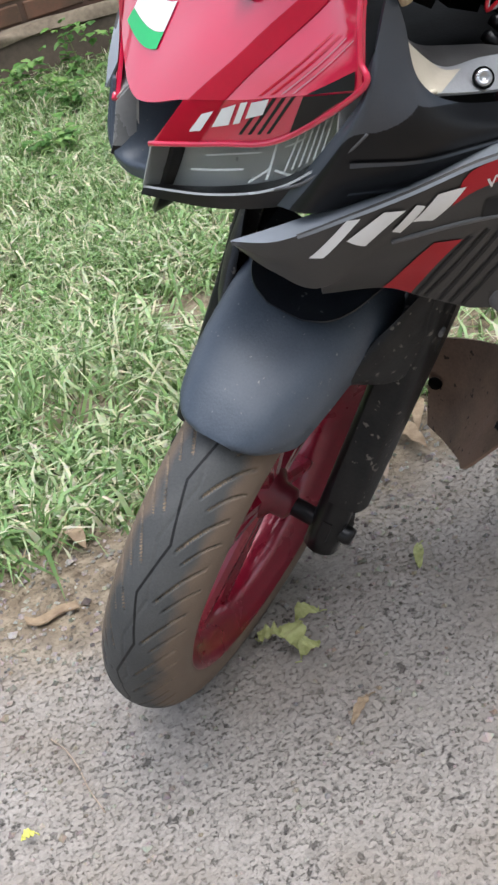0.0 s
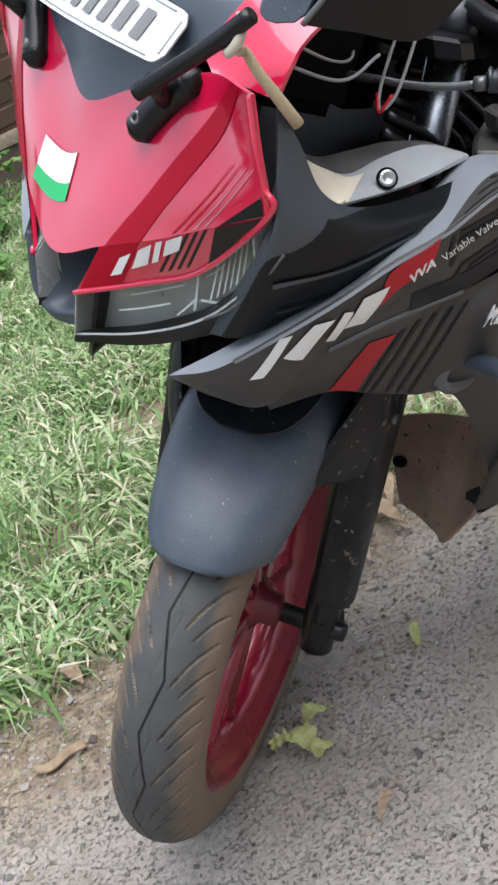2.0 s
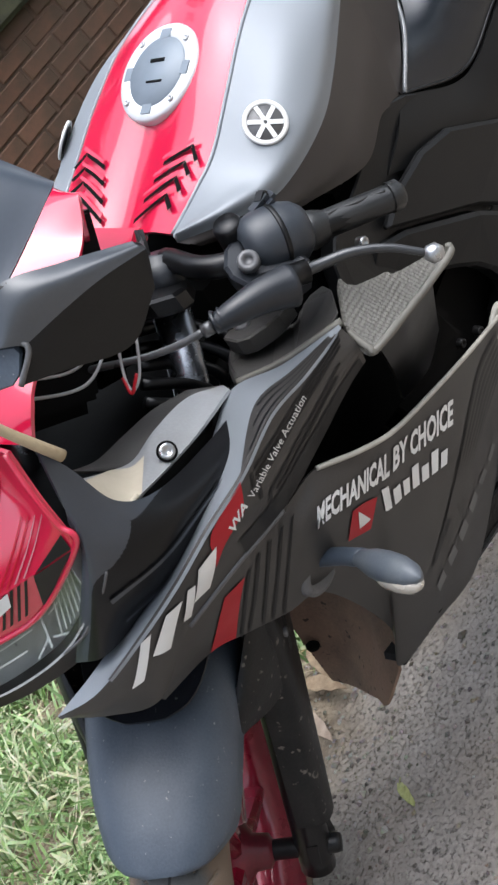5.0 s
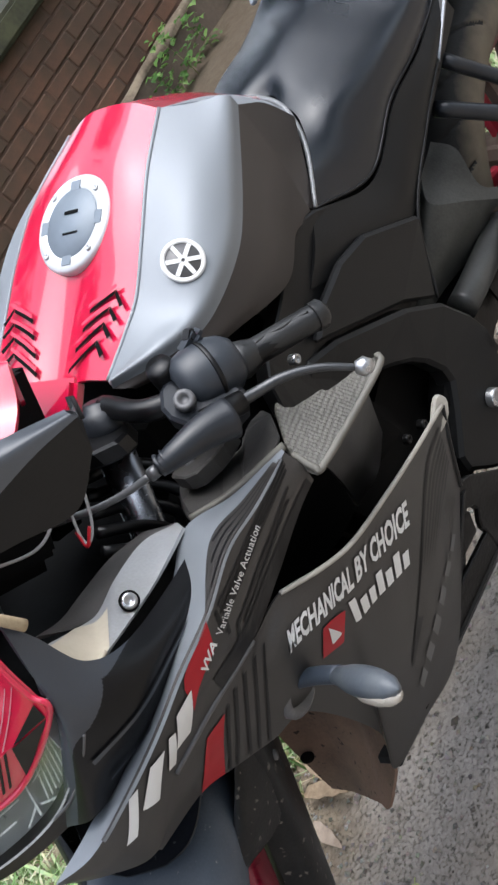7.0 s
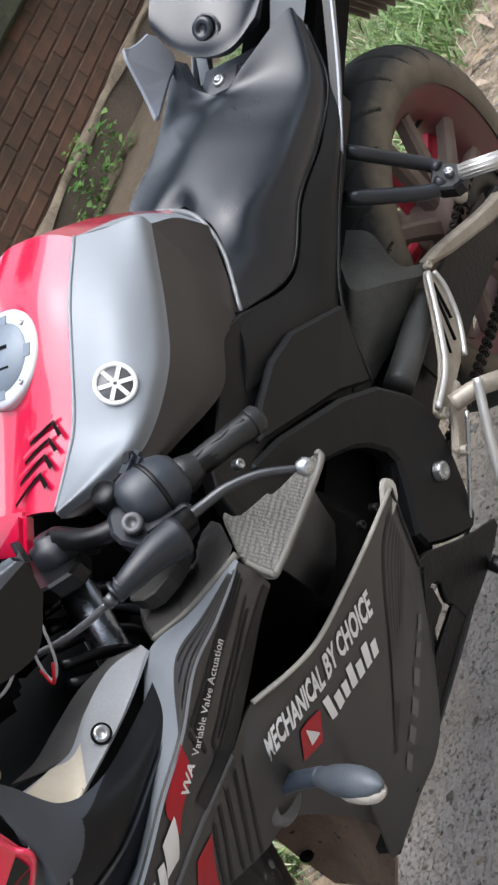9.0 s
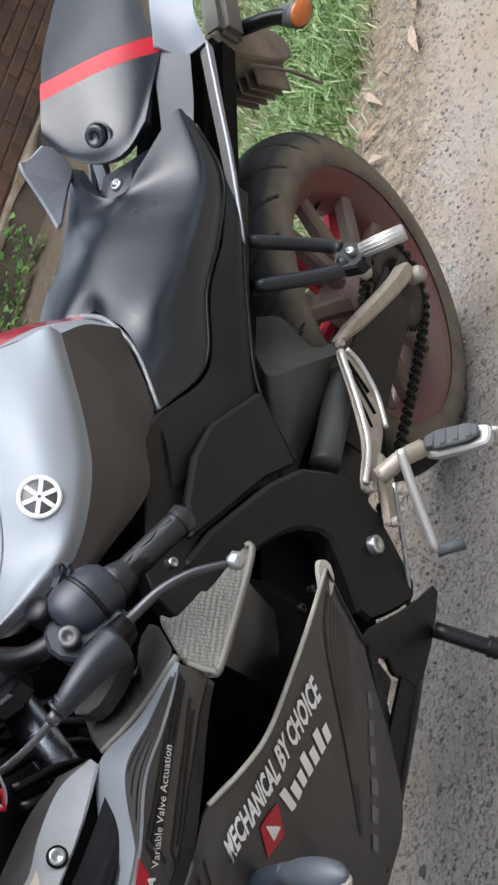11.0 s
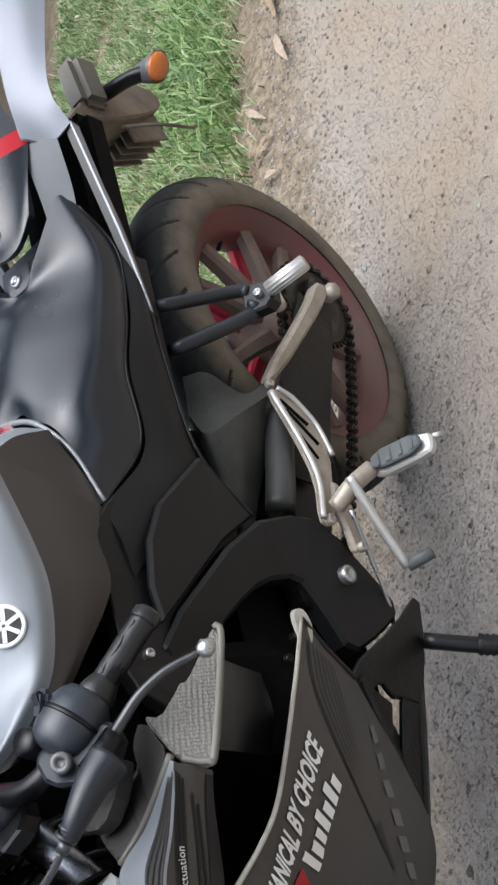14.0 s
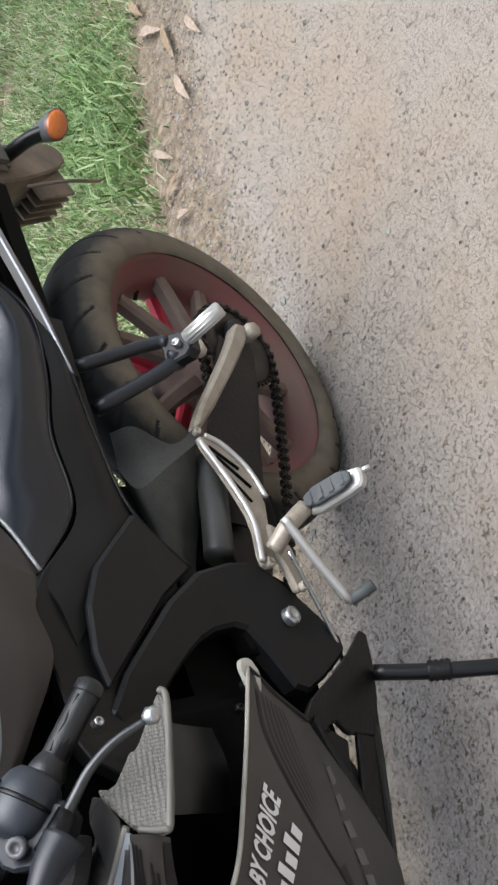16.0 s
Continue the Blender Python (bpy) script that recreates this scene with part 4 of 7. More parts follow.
    flank = shell("upper_fairing", [up[1], [tuple((np.asarray(a) * 0.5 + np.asarray(b) * 0.5 + np.array((0, side * 0.004, 0))).tolist()) for a, b in zip(up[1], up[2])], up[2]], 20, 80, GREY, bike, 0.003, (0, side, 0), "matt grey upper fairing")
    belly = shell("lower_fairing", low, 30, 90, GREY, bike, 0.003, (0, side, 0), "matt dark grey lower fairing")
    if side > 0:
        left_flank, left_belly = flank, belly
FLANK = [FAIR_UP[1], [tuple((np.asarray(a) * 0.5 + np.asarray(b) * 0.5 + np.array((0, 0.004, 0))).tolist()) for a, b in zip(FAIR_UP[1], FAIR_UP[2])], FAIR_UP[2]]


UPPER = [FAIR_UP[0], FAIR_UP[1]]
decal("grey_field", UPPER, [(0.97, 0.62), (0.76, 0.68), (0.60, 0.76), (0.52, 0.86), (0.47, 0.97)], [(0.995, 0.62), (0.995, 0.70), (0.995, 0.80), (0.995, 0.90), (0.995, 0.97)], GREY, left_flank, 0.0008, (0, 0.5, 1), 24)
for k in range(3):
    u0 = 0.92 - 0.13 * k
    decal("black_stripe", UPPER, [(u0, 0.67 + 0.04 * k), (u0 - 0.02, 0.83), (u0 - 0.05, 0.96)], [(u0 + 0.035, 0.67 + 0.04 * k), (u0 + 0.015, 0.83), (u0 - 0.015, 0.96)], STICKER_BLACK, left_flank, 0.0011, (0, 0.5, 1), 20)
# plain slanted shapes in place of the model mark
slanted_mark(FLANK, [([(0.433, 0.193), (0.03, 0.252)], [(0.46, 0.223), (0.077, 0.280)]), ([(0.307, 0.262), (0.13, 0.327)], [(0.547, 0.307), (0.287, 0.373)]), ([(0.607, 0.357), (0.267, 0.392)], [(0.78, 0.380), (0.357, 0.411)]), ([(0.603, 0.394), (0.23, 0.432)], [(0.75, 0.437), (0.283, 0.488)])], left_flank, (0, 1, 0))
decal("red_band", FLANK, [(0.177, 0.480), (0.065, 0.507), (0.01, 0.61)], [(0.56, 0.466), (0.42, 0.502), (0.33, 0.572)], STICKER_RED, left_flank, 0.0010, (0, 1, 0), 14)
for line in ([(0.097, 0.647), (0.187, 0.747), (0.103, 0.87), (0.02, 0.985)], [(0.17, 0.64), (0.25, 0.74), (0.18, 0.86), (0.09, 0.98)], [(0.237, 0.633), (0.31, 0.733), (0.263, 0.847), (0.167, 0.97)], [(0.50, 0.64), (0.52, 0.72), (0.50, 0.817), (0.377, 0.933)], [(0.60, 0.645), (0.62, 0.72), (0.60, 0.80), (0.52, 0.90)]):
    decal("black_stripe", FLANK, line, [(u + 0.05, v - 0.004) for u, v in line], STICKER_BLACK, left_flank, 0.0010, (0, 1, 0), 20)
for u0 in (0.10, 0.24, 0.50):
    decal("black_stripe", FLANK, [(u0, 0.64), (u0 + 0.22, 0.615)], [(u0, 0.632), (u0 + 0.20, 0.607)], STICKER_BLACK, left_flank, 0.0010, (0, 1, 0), 6)
decal("dark_flash", FLANK, [(0.62, 0.53), (0.72, 0.75), (0.75, 0.98)], [(0.98, 0.53), (0.98, 0.75), (0.98, 0.98)], STICKER_BLACK, left_flank, 0.0008, (0, 1, 0), 16)
lettering("lettering", "VVA", FLANK, [(0.433, 0.527), (0.373, 0.553), (0.327, 0.583)], [(0.277, 0.527), (0.233, 0.557), (0.2, 0.59)], WHITE, left_flank, bold=0.03)
lettering("lettering", "Variable Valve Actuation", FLANK, [(0.327, 0.6), (0.307, 0.643), (0.317, 0.683), (0.333, 0.727), (0.32, 0.773), (0.277, 0.82)], [(0.223, 0.597), (0.2, 0.64), (0.217, 0.683), (0.23, 0.727), (0.213, 0.773), (0.147, 0.827)], WHITE, left_flank)
# paler rod paints in the glint along the fairing's crease
tube("crease_glint", [FAIR_UP[2][i] for i in (3, 4, 5)], 0.0028, GREY_PLASTIC, left_flank, 8, 20)

decal("red_band", FAIR_LOW, [(0.97, 0.107), (0.55, 0.145), (0.22, 0.185)], [(0.98, 0.183), (0.55, 0.208), (0.24, 0.235)], STICKER_RED, left_belly, 0.0010, (0, 1, 0), 14)
for line in ([(0.217, 0.243), (0.57, 0.22), (0.98, 0.197)], [(0.16, 0.267), (0.567, 0.247), (0.98, 0.22)], [(0.143, 0.293), (0.56, 0.277), (0.98, 0.26)], [(0.137, 0.323), (0.57, 0.307), (0.98, 0.287)], [(0.163, 0.357), (0.58, 0.337), (0.98, 0.317)]):
    decal("black_stripe", FAIR_LOW, line, [(u, v + 0.009) for u, v in line], STICKER_BLACK, left_belly, 0.0010, (0, 1, 0), 14)
MB = [(0.527, 0.437), (0.41, 0.497), (0.267, 0.567), (0.17, 0.67), (0.197, 0.747), (0.237, 0.827)]
MT = [(0.34, 0.44), (0.223, 0.503), (0.103, 0.577), (0.06, 0.673), (0.08, 0.747), (0.117, 0.83)]
lettering("lettering", "MECHANICAL BY CHOICE", FAIR_LOW, MB, MT, WHITE, left_belly, 0.0015, (0, 1, 0), "white sticker lettering", 0.035)
decal("sticker_plate", FAIR_LOW, [(0.615, 0.495), (0.57, 0.517), (0.517, 0.547)], [(0.425, 0.513), (0.37, 0.54), (0.32, 0.582)], STICKER_RED, left_belly, 0.0013, (0, 1, 0), 8, "red rounded sticker")
decal("sticker_arrow", FAIR_LOW, [(0.427, 0.523), (0.53, 0.52)], [(0.463, 0.548), (0.468, 0.548)], WHITE, left_belly, 0.0019, (0, 1, 0), 4)
YB = smooth([(0.38, 0.61), (0.327, 0.667), (0.323, 0.703), (0.343, 0.74), (0.367, 0.777), (0.383, 0.813)], 70)
YT = smooth([(0.273, 0.597), (0.22, 0.657), (0.223, 0.7), (0.24, 0.737), (0.267, 0.777), (0.287, 0.817)], 70)
for k in range(7):
    i, j = 10 * k + 1, 10 * k + 8
    share = 1.0 if k in (0, 3, 5) else 0.68
    tip = [tuple(YB[q] + (YT[q] - YB[q]) * share) for q in (i, j)]
    decal("sticker_bar", FAIR_LOW, [tuple(YB[i]), tuple(YB[j])], tip, WHITE, left_belly, 0.0014, (0, 1, 0), 3)
decal("dark_flash", FAIR_LOW, [(0.093, 0.975), (0.13, 0.92), (0.27, 0.877), (0.433, 0.84), (0.59, 0.803), (0.733, 0.763)], [(0.50, 0.983), (0.49, 0.95), (0.477, 0.927), (0.527, 0.877), (0.62, 0.823), (0.737, 0.773)], STICKER_BLACK, left_belly, 0.0009, (0, 1, 0), 24)
for k in range(6):
    s = (k + 0.6) / 6.6
    near = [tuple(np.asarray(a) * (1 - s) + np.asarray(b) * s) for a, b in zip([(0.093, 0.975), (0.13, 0.92), (0.27, 0.877), (0.433, 0.84), (0.59, 0.803)], [(0.50, 0.983), (0.49, 0.95), (0.477, 0.927), (0.527, 0.877), (0.62, 0.823)])]
    decal("grey_stripe", FAIR_LOW, near, [(u + 0.022, v + 0.002) for u, v in near], GREY, left_belly, 0.0012, (0, 1, 0), 16)
DIM_GREY = material("dim_grey_vinyl", (0.13, 0.13, 0.128), 0.45)
YA = smooth([(0.82, 0.77), (0.707, 0.827), (0.63, 0.887), (0.71, 0.95)], 60)
YC = smooth([(0.90, 0.785), (0.80, 0.845), (0.737, 0.905), (0.86, 0.965)], 60)
for k in range(6):
    i, j = 10 * k + 1, 10 * k + 7
    near, far = ([tuple(YA[q] * (1 - s) + YC[q] * s) for q in (i, j)] for s in (0.2, 0.72))
    decal("mark_bar", FAIR_LOW, near, far, DIM_GREY, left_belly, 0.0012, (0, 1, 0), 3)
tube("vent_edge", [FAIR_LOW[0][i] for i in (4, 5, 6, 7, 8, 9)], 0.0026, EDGE, left_belly, 8, 40, "worn light vent edge")
tube("vent_edge", [FAIR_LOW[0][9], tuple(np.asarray(FAIR_LOW[0][9]) * 0.5 + np.asarray(FAIR_LOW[1][9]) * 0.5), FAIR_LOW[1][9], FAIR_LOW[2][9]], 0.0032, BLACK, left_belly, 8, 20)

slab("vent_horn", [(0.712, 0.212, 0.570), (0.706, 0.220, 0.552), (0.733, 0.222, 0.541), (0.785, 0.232, 0.565), (0.757, 0.226, 0.572)], (0, -0.006, 0), EDGE, left_belly, "", 2, 0.002)

# vent walls between the fairing and the engine, their shade in the near-black colour
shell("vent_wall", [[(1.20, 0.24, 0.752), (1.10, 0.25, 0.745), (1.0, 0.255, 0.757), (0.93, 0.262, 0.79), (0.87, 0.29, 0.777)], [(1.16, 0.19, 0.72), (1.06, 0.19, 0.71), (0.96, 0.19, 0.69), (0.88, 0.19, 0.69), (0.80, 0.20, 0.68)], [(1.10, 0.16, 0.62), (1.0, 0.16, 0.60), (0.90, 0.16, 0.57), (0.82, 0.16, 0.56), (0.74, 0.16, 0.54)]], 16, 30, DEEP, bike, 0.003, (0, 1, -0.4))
shell("vent_panel", [[(0.955, 0.285, 0.778), (0.92, 0.295, 0.772), (0.868, 0.300, 0.776)], [(0.93, 0.255, 0.70), (0.89, 0.255, 0.69), (0.835, 0.25, 0.695)], [(0.90, 0.21, 0.62), (0.85, 0.21, 0.61), (0.80, 0.20, 0.615)]], 14, 12, BLACK, bike, 0.004, (0, 1, 0))
slab("air_fin", FIN, (0.006, -0.002, -0.009), FIN_WEAVE, bike, "grey textured air fin", 1, 0.002)
tube("fin_edge", [FIN[6], FIN[7], FIN[8], FIN[9], FIN[10]], 0.0035, FIN_GREY, bike, 8, 20)

# turn signals
SIGNAL_GREY = material("faded_signal_plastic", (0.05, 0.06, 0.075), 0.45, 0, 0, (0.09, 0.10, 0.11), 0.8, 30, 0.1, 300)
for side in (1, -1):
    s = np.array((1, side, 1))
    lathe("signal_socket", [(0.028, -0.012), (0.026, 0.004), (0.018, 0.008), (0.013, -0.004), (0.0, -0.006)], GREY_PLASTIC, bike, toward(tuple(np.array((1.112, 0.222, 0.622)) * s), tuple(np.array((1.117, 0.30, 0.615)) * s)), 24)
    signal = tube("turn_signal", [tuple(np.array(q) * s) for q in ((1.106, 0.226, 0.634), (1.103, 0.256, 0.642), (1.104, 0.29, 0.652))], 0.009, BLUE_BLACK, bike, 14, 12, "grey turn signal with a clear lens")
    tip = toward(tuple(np.array((1.113, 0.326, 0.661)) * s), tuple(np.array((1.125, 0.385, 0.676)) * s))
    lathe("signal_pod", [(0.0, 0.048), (0.006, 0.044), (0.0115, 0.034), (0.0145, 0.018), (0.015, 0.0), (0.0135, -0.018), (0.0095, -0.036), (0.008, -0.044)], SIGNAL_GREY, signal, tip, 24)
    drop = np.array((0.004, 0.002, -0.0045)) * s
    lens_tip = toward(tuple(np.array((1.113, 0.330, 0.661)) * s + drop), tuple(np.array((1.125, 0.389, 0.676)) * s + drop))
    lathe("signal_lens", [(0.0, 0.041), (0.006, 0.037), (0.011, 0.028), (0.0135, 0.014), (0.0135, -0.004), (0.010, -0.018), (0.0, -0.026)], SMOKE_LENS, signal, lens_tip, 24)

# belly: the muddy inside of the far fairing seen through the mouth
shell("belly_panel", BELLY, 20, 24, MUD, bike, 0.004, (1, 0.4, 0), "mud-spattered brown belly panel")
lathe("panel_hole", [(0.0, 0.001), (0.009, 0.001), (0.010, -0.002)], DEEP, bike, toward((1.029, -0.066, 0.222), (1.2, 0.10, 0.25)), 16)
slab("belly_pan", [(1.05, 0.135, 0.30), (0.90, 0.165, 0.31), (0.77, 0.205, 0.45), (0.72, 0.17, 0.40), (0.80, 0.12, 0.26), (1.03, 0.10, 0.25)], (0, -0.03, -0.012), DULL_BLACK, bike, soft=1)
# mass of the engine and radiator, near-black to stand for full shade
block("engine", (0.72, 0.0, 0.42), (0.34, 0.22, 0.30), DEEP, bike, (0, 12, 0), 0.03, "engine block coloured near-black for the shade")
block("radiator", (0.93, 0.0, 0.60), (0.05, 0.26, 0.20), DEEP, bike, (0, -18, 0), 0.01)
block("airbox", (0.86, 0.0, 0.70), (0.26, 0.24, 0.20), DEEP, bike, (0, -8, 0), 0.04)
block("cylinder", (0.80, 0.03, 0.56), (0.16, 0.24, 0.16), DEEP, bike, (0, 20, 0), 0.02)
for k in range(5):
    bolt("engine_bolt", (0.70 + 0.035 * k, 0.152, 0.50 + 0.02 * math.sin(k * 2.1)), (0, 1, 0), 0.006, GREASE, bike)

# -- cockpit --
shell("inner_panel", INNER[:2], 10, 36, PALE_PANEL, bike, 0.003, (0, 0.6, 1), "grey inner cockpit panel")
shell("inner_shelf", [INNER[1], INNER[2]], 8, 30, DASH_GREY, bike, 0.003, (0, 0.2, 1))
tube("cream_edge", [INNER[0][0], INNER[0][1], tuple(np.asarray(INNER[0][1]) * 0.4 + np.asarray(INNER[0][2]) * 0.6)], 0.0022, CREAM, bike, 10, 20, "aged cream trim edge")
decal("cream_patch", INNER[:2], [(0.0, 0.02), (0.0, 0.2), (0.0, 0.46)], [(0.9, 0.02), (0.85, 0.2), (0.7, 0.42)], CREAM, bike, 0.001, (0, 0.6, 1), 12)
bolt("panel_bolt", (1.150, 0.2195, 0.852), (0.15, 0.75, 0.62), 0.0072, STEEL, bike, 0.003)
lathe("bolt_recess", [(0.0072, 0.0010), (0.0090, 0.0010), (0.0090, 0.0), (0.0072, 0.0)], DEEP, bike, toward((1.150, 0.2195, 0.852), (1.165, 0.2945, 0.914)), 24, closed=True)
slab("dash_wing", DASH, (0, -0.01, -0.012), DASH_GREY, bike, "dusty dark grey dash panel", 1, 0.002)
slab("dash_box", [(1.000, 0.150, 0.800), (0.952, 0.168, 0.786), (0.930, 0.19, 0.784), (0.975, 0.205, 0.80), (1.008, 0.19, 0.805)], (0, 0, 0.02), DASH_GREY, bike, "", 1, 0.002)
bolt("dash_bolt", (0.981, 0.168, 0.817), (0.1, 0.4, 0.9), 0.008, GREY_PLASTIC, bike)
block("dash_slot", (0.952, 0.184, 0.806), (0.004, 0.022, 0.006), DEEP, bike, (0, 0, 30), 0.001)
tube("dash_edge", [DASH[7], DASH[6], DASH[5]], 0.004, FIN_GREY, bike, 8, 16)
# floor, backing and dash masses close see-through gaps; near-black holds their shade
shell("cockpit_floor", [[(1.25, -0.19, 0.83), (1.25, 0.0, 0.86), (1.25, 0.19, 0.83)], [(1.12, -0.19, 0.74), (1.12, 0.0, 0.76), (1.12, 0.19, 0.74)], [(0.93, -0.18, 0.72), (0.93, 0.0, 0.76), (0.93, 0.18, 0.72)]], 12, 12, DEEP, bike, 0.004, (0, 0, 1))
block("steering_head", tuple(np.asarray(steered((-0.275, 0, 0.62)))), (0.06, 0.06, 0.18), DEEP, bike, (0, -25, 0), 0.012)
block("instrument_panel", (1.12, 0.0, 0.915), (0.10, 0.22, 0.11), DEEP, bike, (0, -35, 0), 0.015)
block("cockpit_backing", (1.14, -0.175, 0.86), (0.26, 0.02, 0.20), DEEP, bike, (0, -20, 0), 0.006)
# upper yoke, turned with the fork
slab("upper_yoke", [steered(q) for q in ((-0.20, 0.125, 0.635), (-0.185, 0.085, 0.641), (-0.215, 0.0, 0.63), (-0.185, -0.085, 0.641), (-0.20, -0.125, 0.635), (-0.26, -0.12, 0.612), (-0.30, 0.0, 0.60), (-0.26, 0.12, 0.612))], (0, 0, 0.022), BLACK, bike, "black upper yoke", 1, 0.003)
lathe("ignition_lock", [(0.0, 0.012), (0.014, 0.012), (0.016, 0.008), (0.022, 0.006), (0.024, -0.03)], BLACK, bike, toward(steered((-0.255, 0.03, 0.632)), steered((-0.29, 0.03, 0.73))), 20)
lathe("stem_nut", [(0.0, 0.014), (0.013, 0.014), (0.016, 0.01), (0.016, -0.01)], STEEL, bike, toward(steered((-0.258, -0.02, 0.632)), steered((-0.30, -0.02, 0.73))), 6)
SWITCH_GREY = material("blue_black_switch_plastic", (0.016, 0.020, 0.027), 0.42, 0, 0, (0.026, 0.031, 0.038), 0.6, 20, 0.06, 400, 0.55)
GRIP = material("worn_grip_rubber", (0.012, 0.0125, 0.013), 0.36, 0, 0, (0.02, 0.02, 0.02), 0.6, 25, 0.15, 500, 0.45)
# clip-on bars: left one seen, right one beyond
for side in (1, -1):
    a, b = (((0.985, 0.175, 0.889), (0.828, 0.262, 0.829)) if side > 0 else (steered((-0.23, -0.10, 0.60)), steered((-0.33, -0.33, 0.56))))
    a, b = Vector(a), Vector(b)
    tube("handlebar", [(0.965, 0.105, 0.885) if side > 0 else tuple(a), tuple(a.lerp(b, 0.12)), tuple(b)], 0.011, BLACK, bike, 14)
    g0, g1 = a.lerp(b, 0.56), a.lerp(b, 1.0)
    grip = tube("grip", [tuple(g0), tuple(a.lerp(b, 0.8)), tuple(g1)], 0.0132, GRIP, bike, 16, 12, "worn black rubber grip")
    lathe("grip_collar", [(0.0130, -0.010), (0.0175, -0.008), (0.0185, -0.002), (0.0165, 0.006), (0.0133, 0.014)], GRIP, grip, toward(tuple(g0), tuple(b)), 20)
    for dy in (0.004, -0.004):
        tube("grip_seam", [tuple(a.lerp(b, f) + Vector((0.003, dy + 0.0015 * math.sin(f * 40), 0.0125))) for f in (0.66, 0.74, 0.82, 0.90, 0.97)], 0.0012, GRIP, grip, 6, 20)
    lathe("bar_end", [(0.0, 0.010), (0.010, 0.010), (0.0145, 0.006), (0.0145, -0.004)], GRIP, bike, toward(tuple(g1), tuple(g1 + (b - a))), 20)
CABLE_GREY = material("smooth_grey_sleeve", (0.09, 0.092, 0.095), 0.3, 0.4, 0.1, (0.05, 0.05, 0.052), 0.6, 20)
switch = lathe("switch_box", [(0.012, -0.034), (0.021, -0.032), (0.0275, -0.025), (0.0305, -0.014), (0.0312, 0.0), (0.0300, 0.012), (0.0265, 0.022), (0.0205, 0.029), (0.012, 0.031)], SWITCH_GREY, bike, toward((0.925, 0.208, 0.872), (0.883, 0.231, 0.856)), 36, "domed blue-black switch box on the handlebar")
lathe("switch_seam", [(0.0313, -0.0025), (0.0319, -0.0012), (0.0319, 0.0012), (0.0313, 0.0025)], BLACK, switch, Matrix.Identity(4), 36, closed=True)
rocker = block("switch_rocker", (0.0, 0.0, 0.0), (0.030, 0.020, 0.014), SWITCH_GREY, bike, (0, 14, -26), 0.005, m=pose(0.911, 0.199, 0.898))
block("rocker_key", (-0.004, 0.0, 0.006), (0.013, 0.012, 0.008), BLACK, rocker, (0, 24, 0), 0.002)
slab("lever_bracket", [(0.988, 0.200, 0.893), (0.957, 0.183, 0.898), (0.935, 0.19, 0.888), (0.926, 0.240, 0.858), (0.957, 0.252, 0.850), (0.990, 0.228, 0.872)], (-0.008, -0.016, -0.026), HOUSING, bike, "black clutch lever bracket", 1, 0.004)
tube("lever_boot", [(0.9720, 0.2500, 0.8630), (0.9950, 0.2400, 0.8740), (1.0200, 0.2280, 0.8800), (1.0380, 0.2150, 0.8810)], 0.0195, HOUSING, bike, 18, 18, "soft black rubber boot over the clutch cable", taper=0.42)
for f in (0.78, 0.86, 0.94):
    lathe("boot_ring", [(0.0085, -0.002), (0.0112, 0.0), (0.0085, 0.002)], HOUSING, bike, toward(tuple(Vector((0.972, 0.250, 0.863)).lerp(Vector((1.038, 0.215, 0.881)), f) + Vector((0, 0.001, 0.003))), (1.0440, 0.2070, 0.8800)), 18)
bolt("lever_pivot", (0.970, 0.216, 0.889), (0.35, 0.55, 0.75), 0.010, GREY_PLASTIC, bike)
lathe("clamp_bolt", [(0.0, 0.014), (0.012, 0.014), (0.014, 0.01), (0.014, -0.02)], BLACK, bike, toward((0.940, 0.178, 0.893), (0.945, 0.19, 0.96)), 18)
LEVER = material("dark_alloy_lever", (0.035, 0.037, 0.04), 0.3, 0.4, 0.15, (0.06, 0.06, 0.06), 0.6, 30)
lever = tube("clutch_lever", [(0.962, 0.236, 0.860), (0.935, 0.252, 0.850), (0.915, 0.272, 0.845), (0.897, 0.296, 0.833), (0.884, 0.322, 0.814)], 0.0062, LEVER, bike, 12, 24, "dark grey clutch lever with a ball end", taper=0.55)
tube("lever_root", [(0.978, 0.226, 0.868), (0.945, 0.245, 0.852)], 0.011, BLACK, lever, 12)
lathe("lever_ball", [(0.0, 0.0095), (0.006, 0.0075), (0.0095, 0.0), (0.006, -0.0075), (0.0, -0.0095)], STEEL, lever, toward((0.881, 0.326, 0.811), (0.86, 0.36, 0.79)), 16)
tube("cable_adjuster", [(1.0380, 0.2150, 0.8810), (1.0440, 0.2070, 0.8800)], 0.0062, CABLE_GREY, bike, 12)
tube("clutch_cable", [(1.0440, 0.2070, 0.8800), (1.0580, 0.1900, 0.8790), (1.0760, 0.1650, 0.8810), (1.0900, 0.1400, 0.8850), (1.1030, 0.1000, 0.8850)], 0.0036, CABLE_GREY, bike, 10, 24)
tube("wire", [(1.19, 0.17, 0.98), (1.14, 0.15, 0.93), (1.10, 0.12, 0.905), (1.06, 0.06, 0.90)], 0.0013, WIRE_WHITE, bike, 8)
tube("wire", [(1.20, 0.16, 0.965), (1.14, 0.16, 0.915), (1.08, 0.13, 0.90)], 0.0015, WIRE_WHITE, bike, 8)
loop = tube("wire_loop", [(1.045, 0.155, 0.945), (1.065, 0.165, 0.92), (1.095, 0.17, 0.885), (1.11, 0.165, 0.875), (1.10, 0.155, 0.888), (1.07, 0.15, 0.925), (1.05, 0.15, 0.945)], 0.0014, WIRE_WHITE, bike, 8, 30)
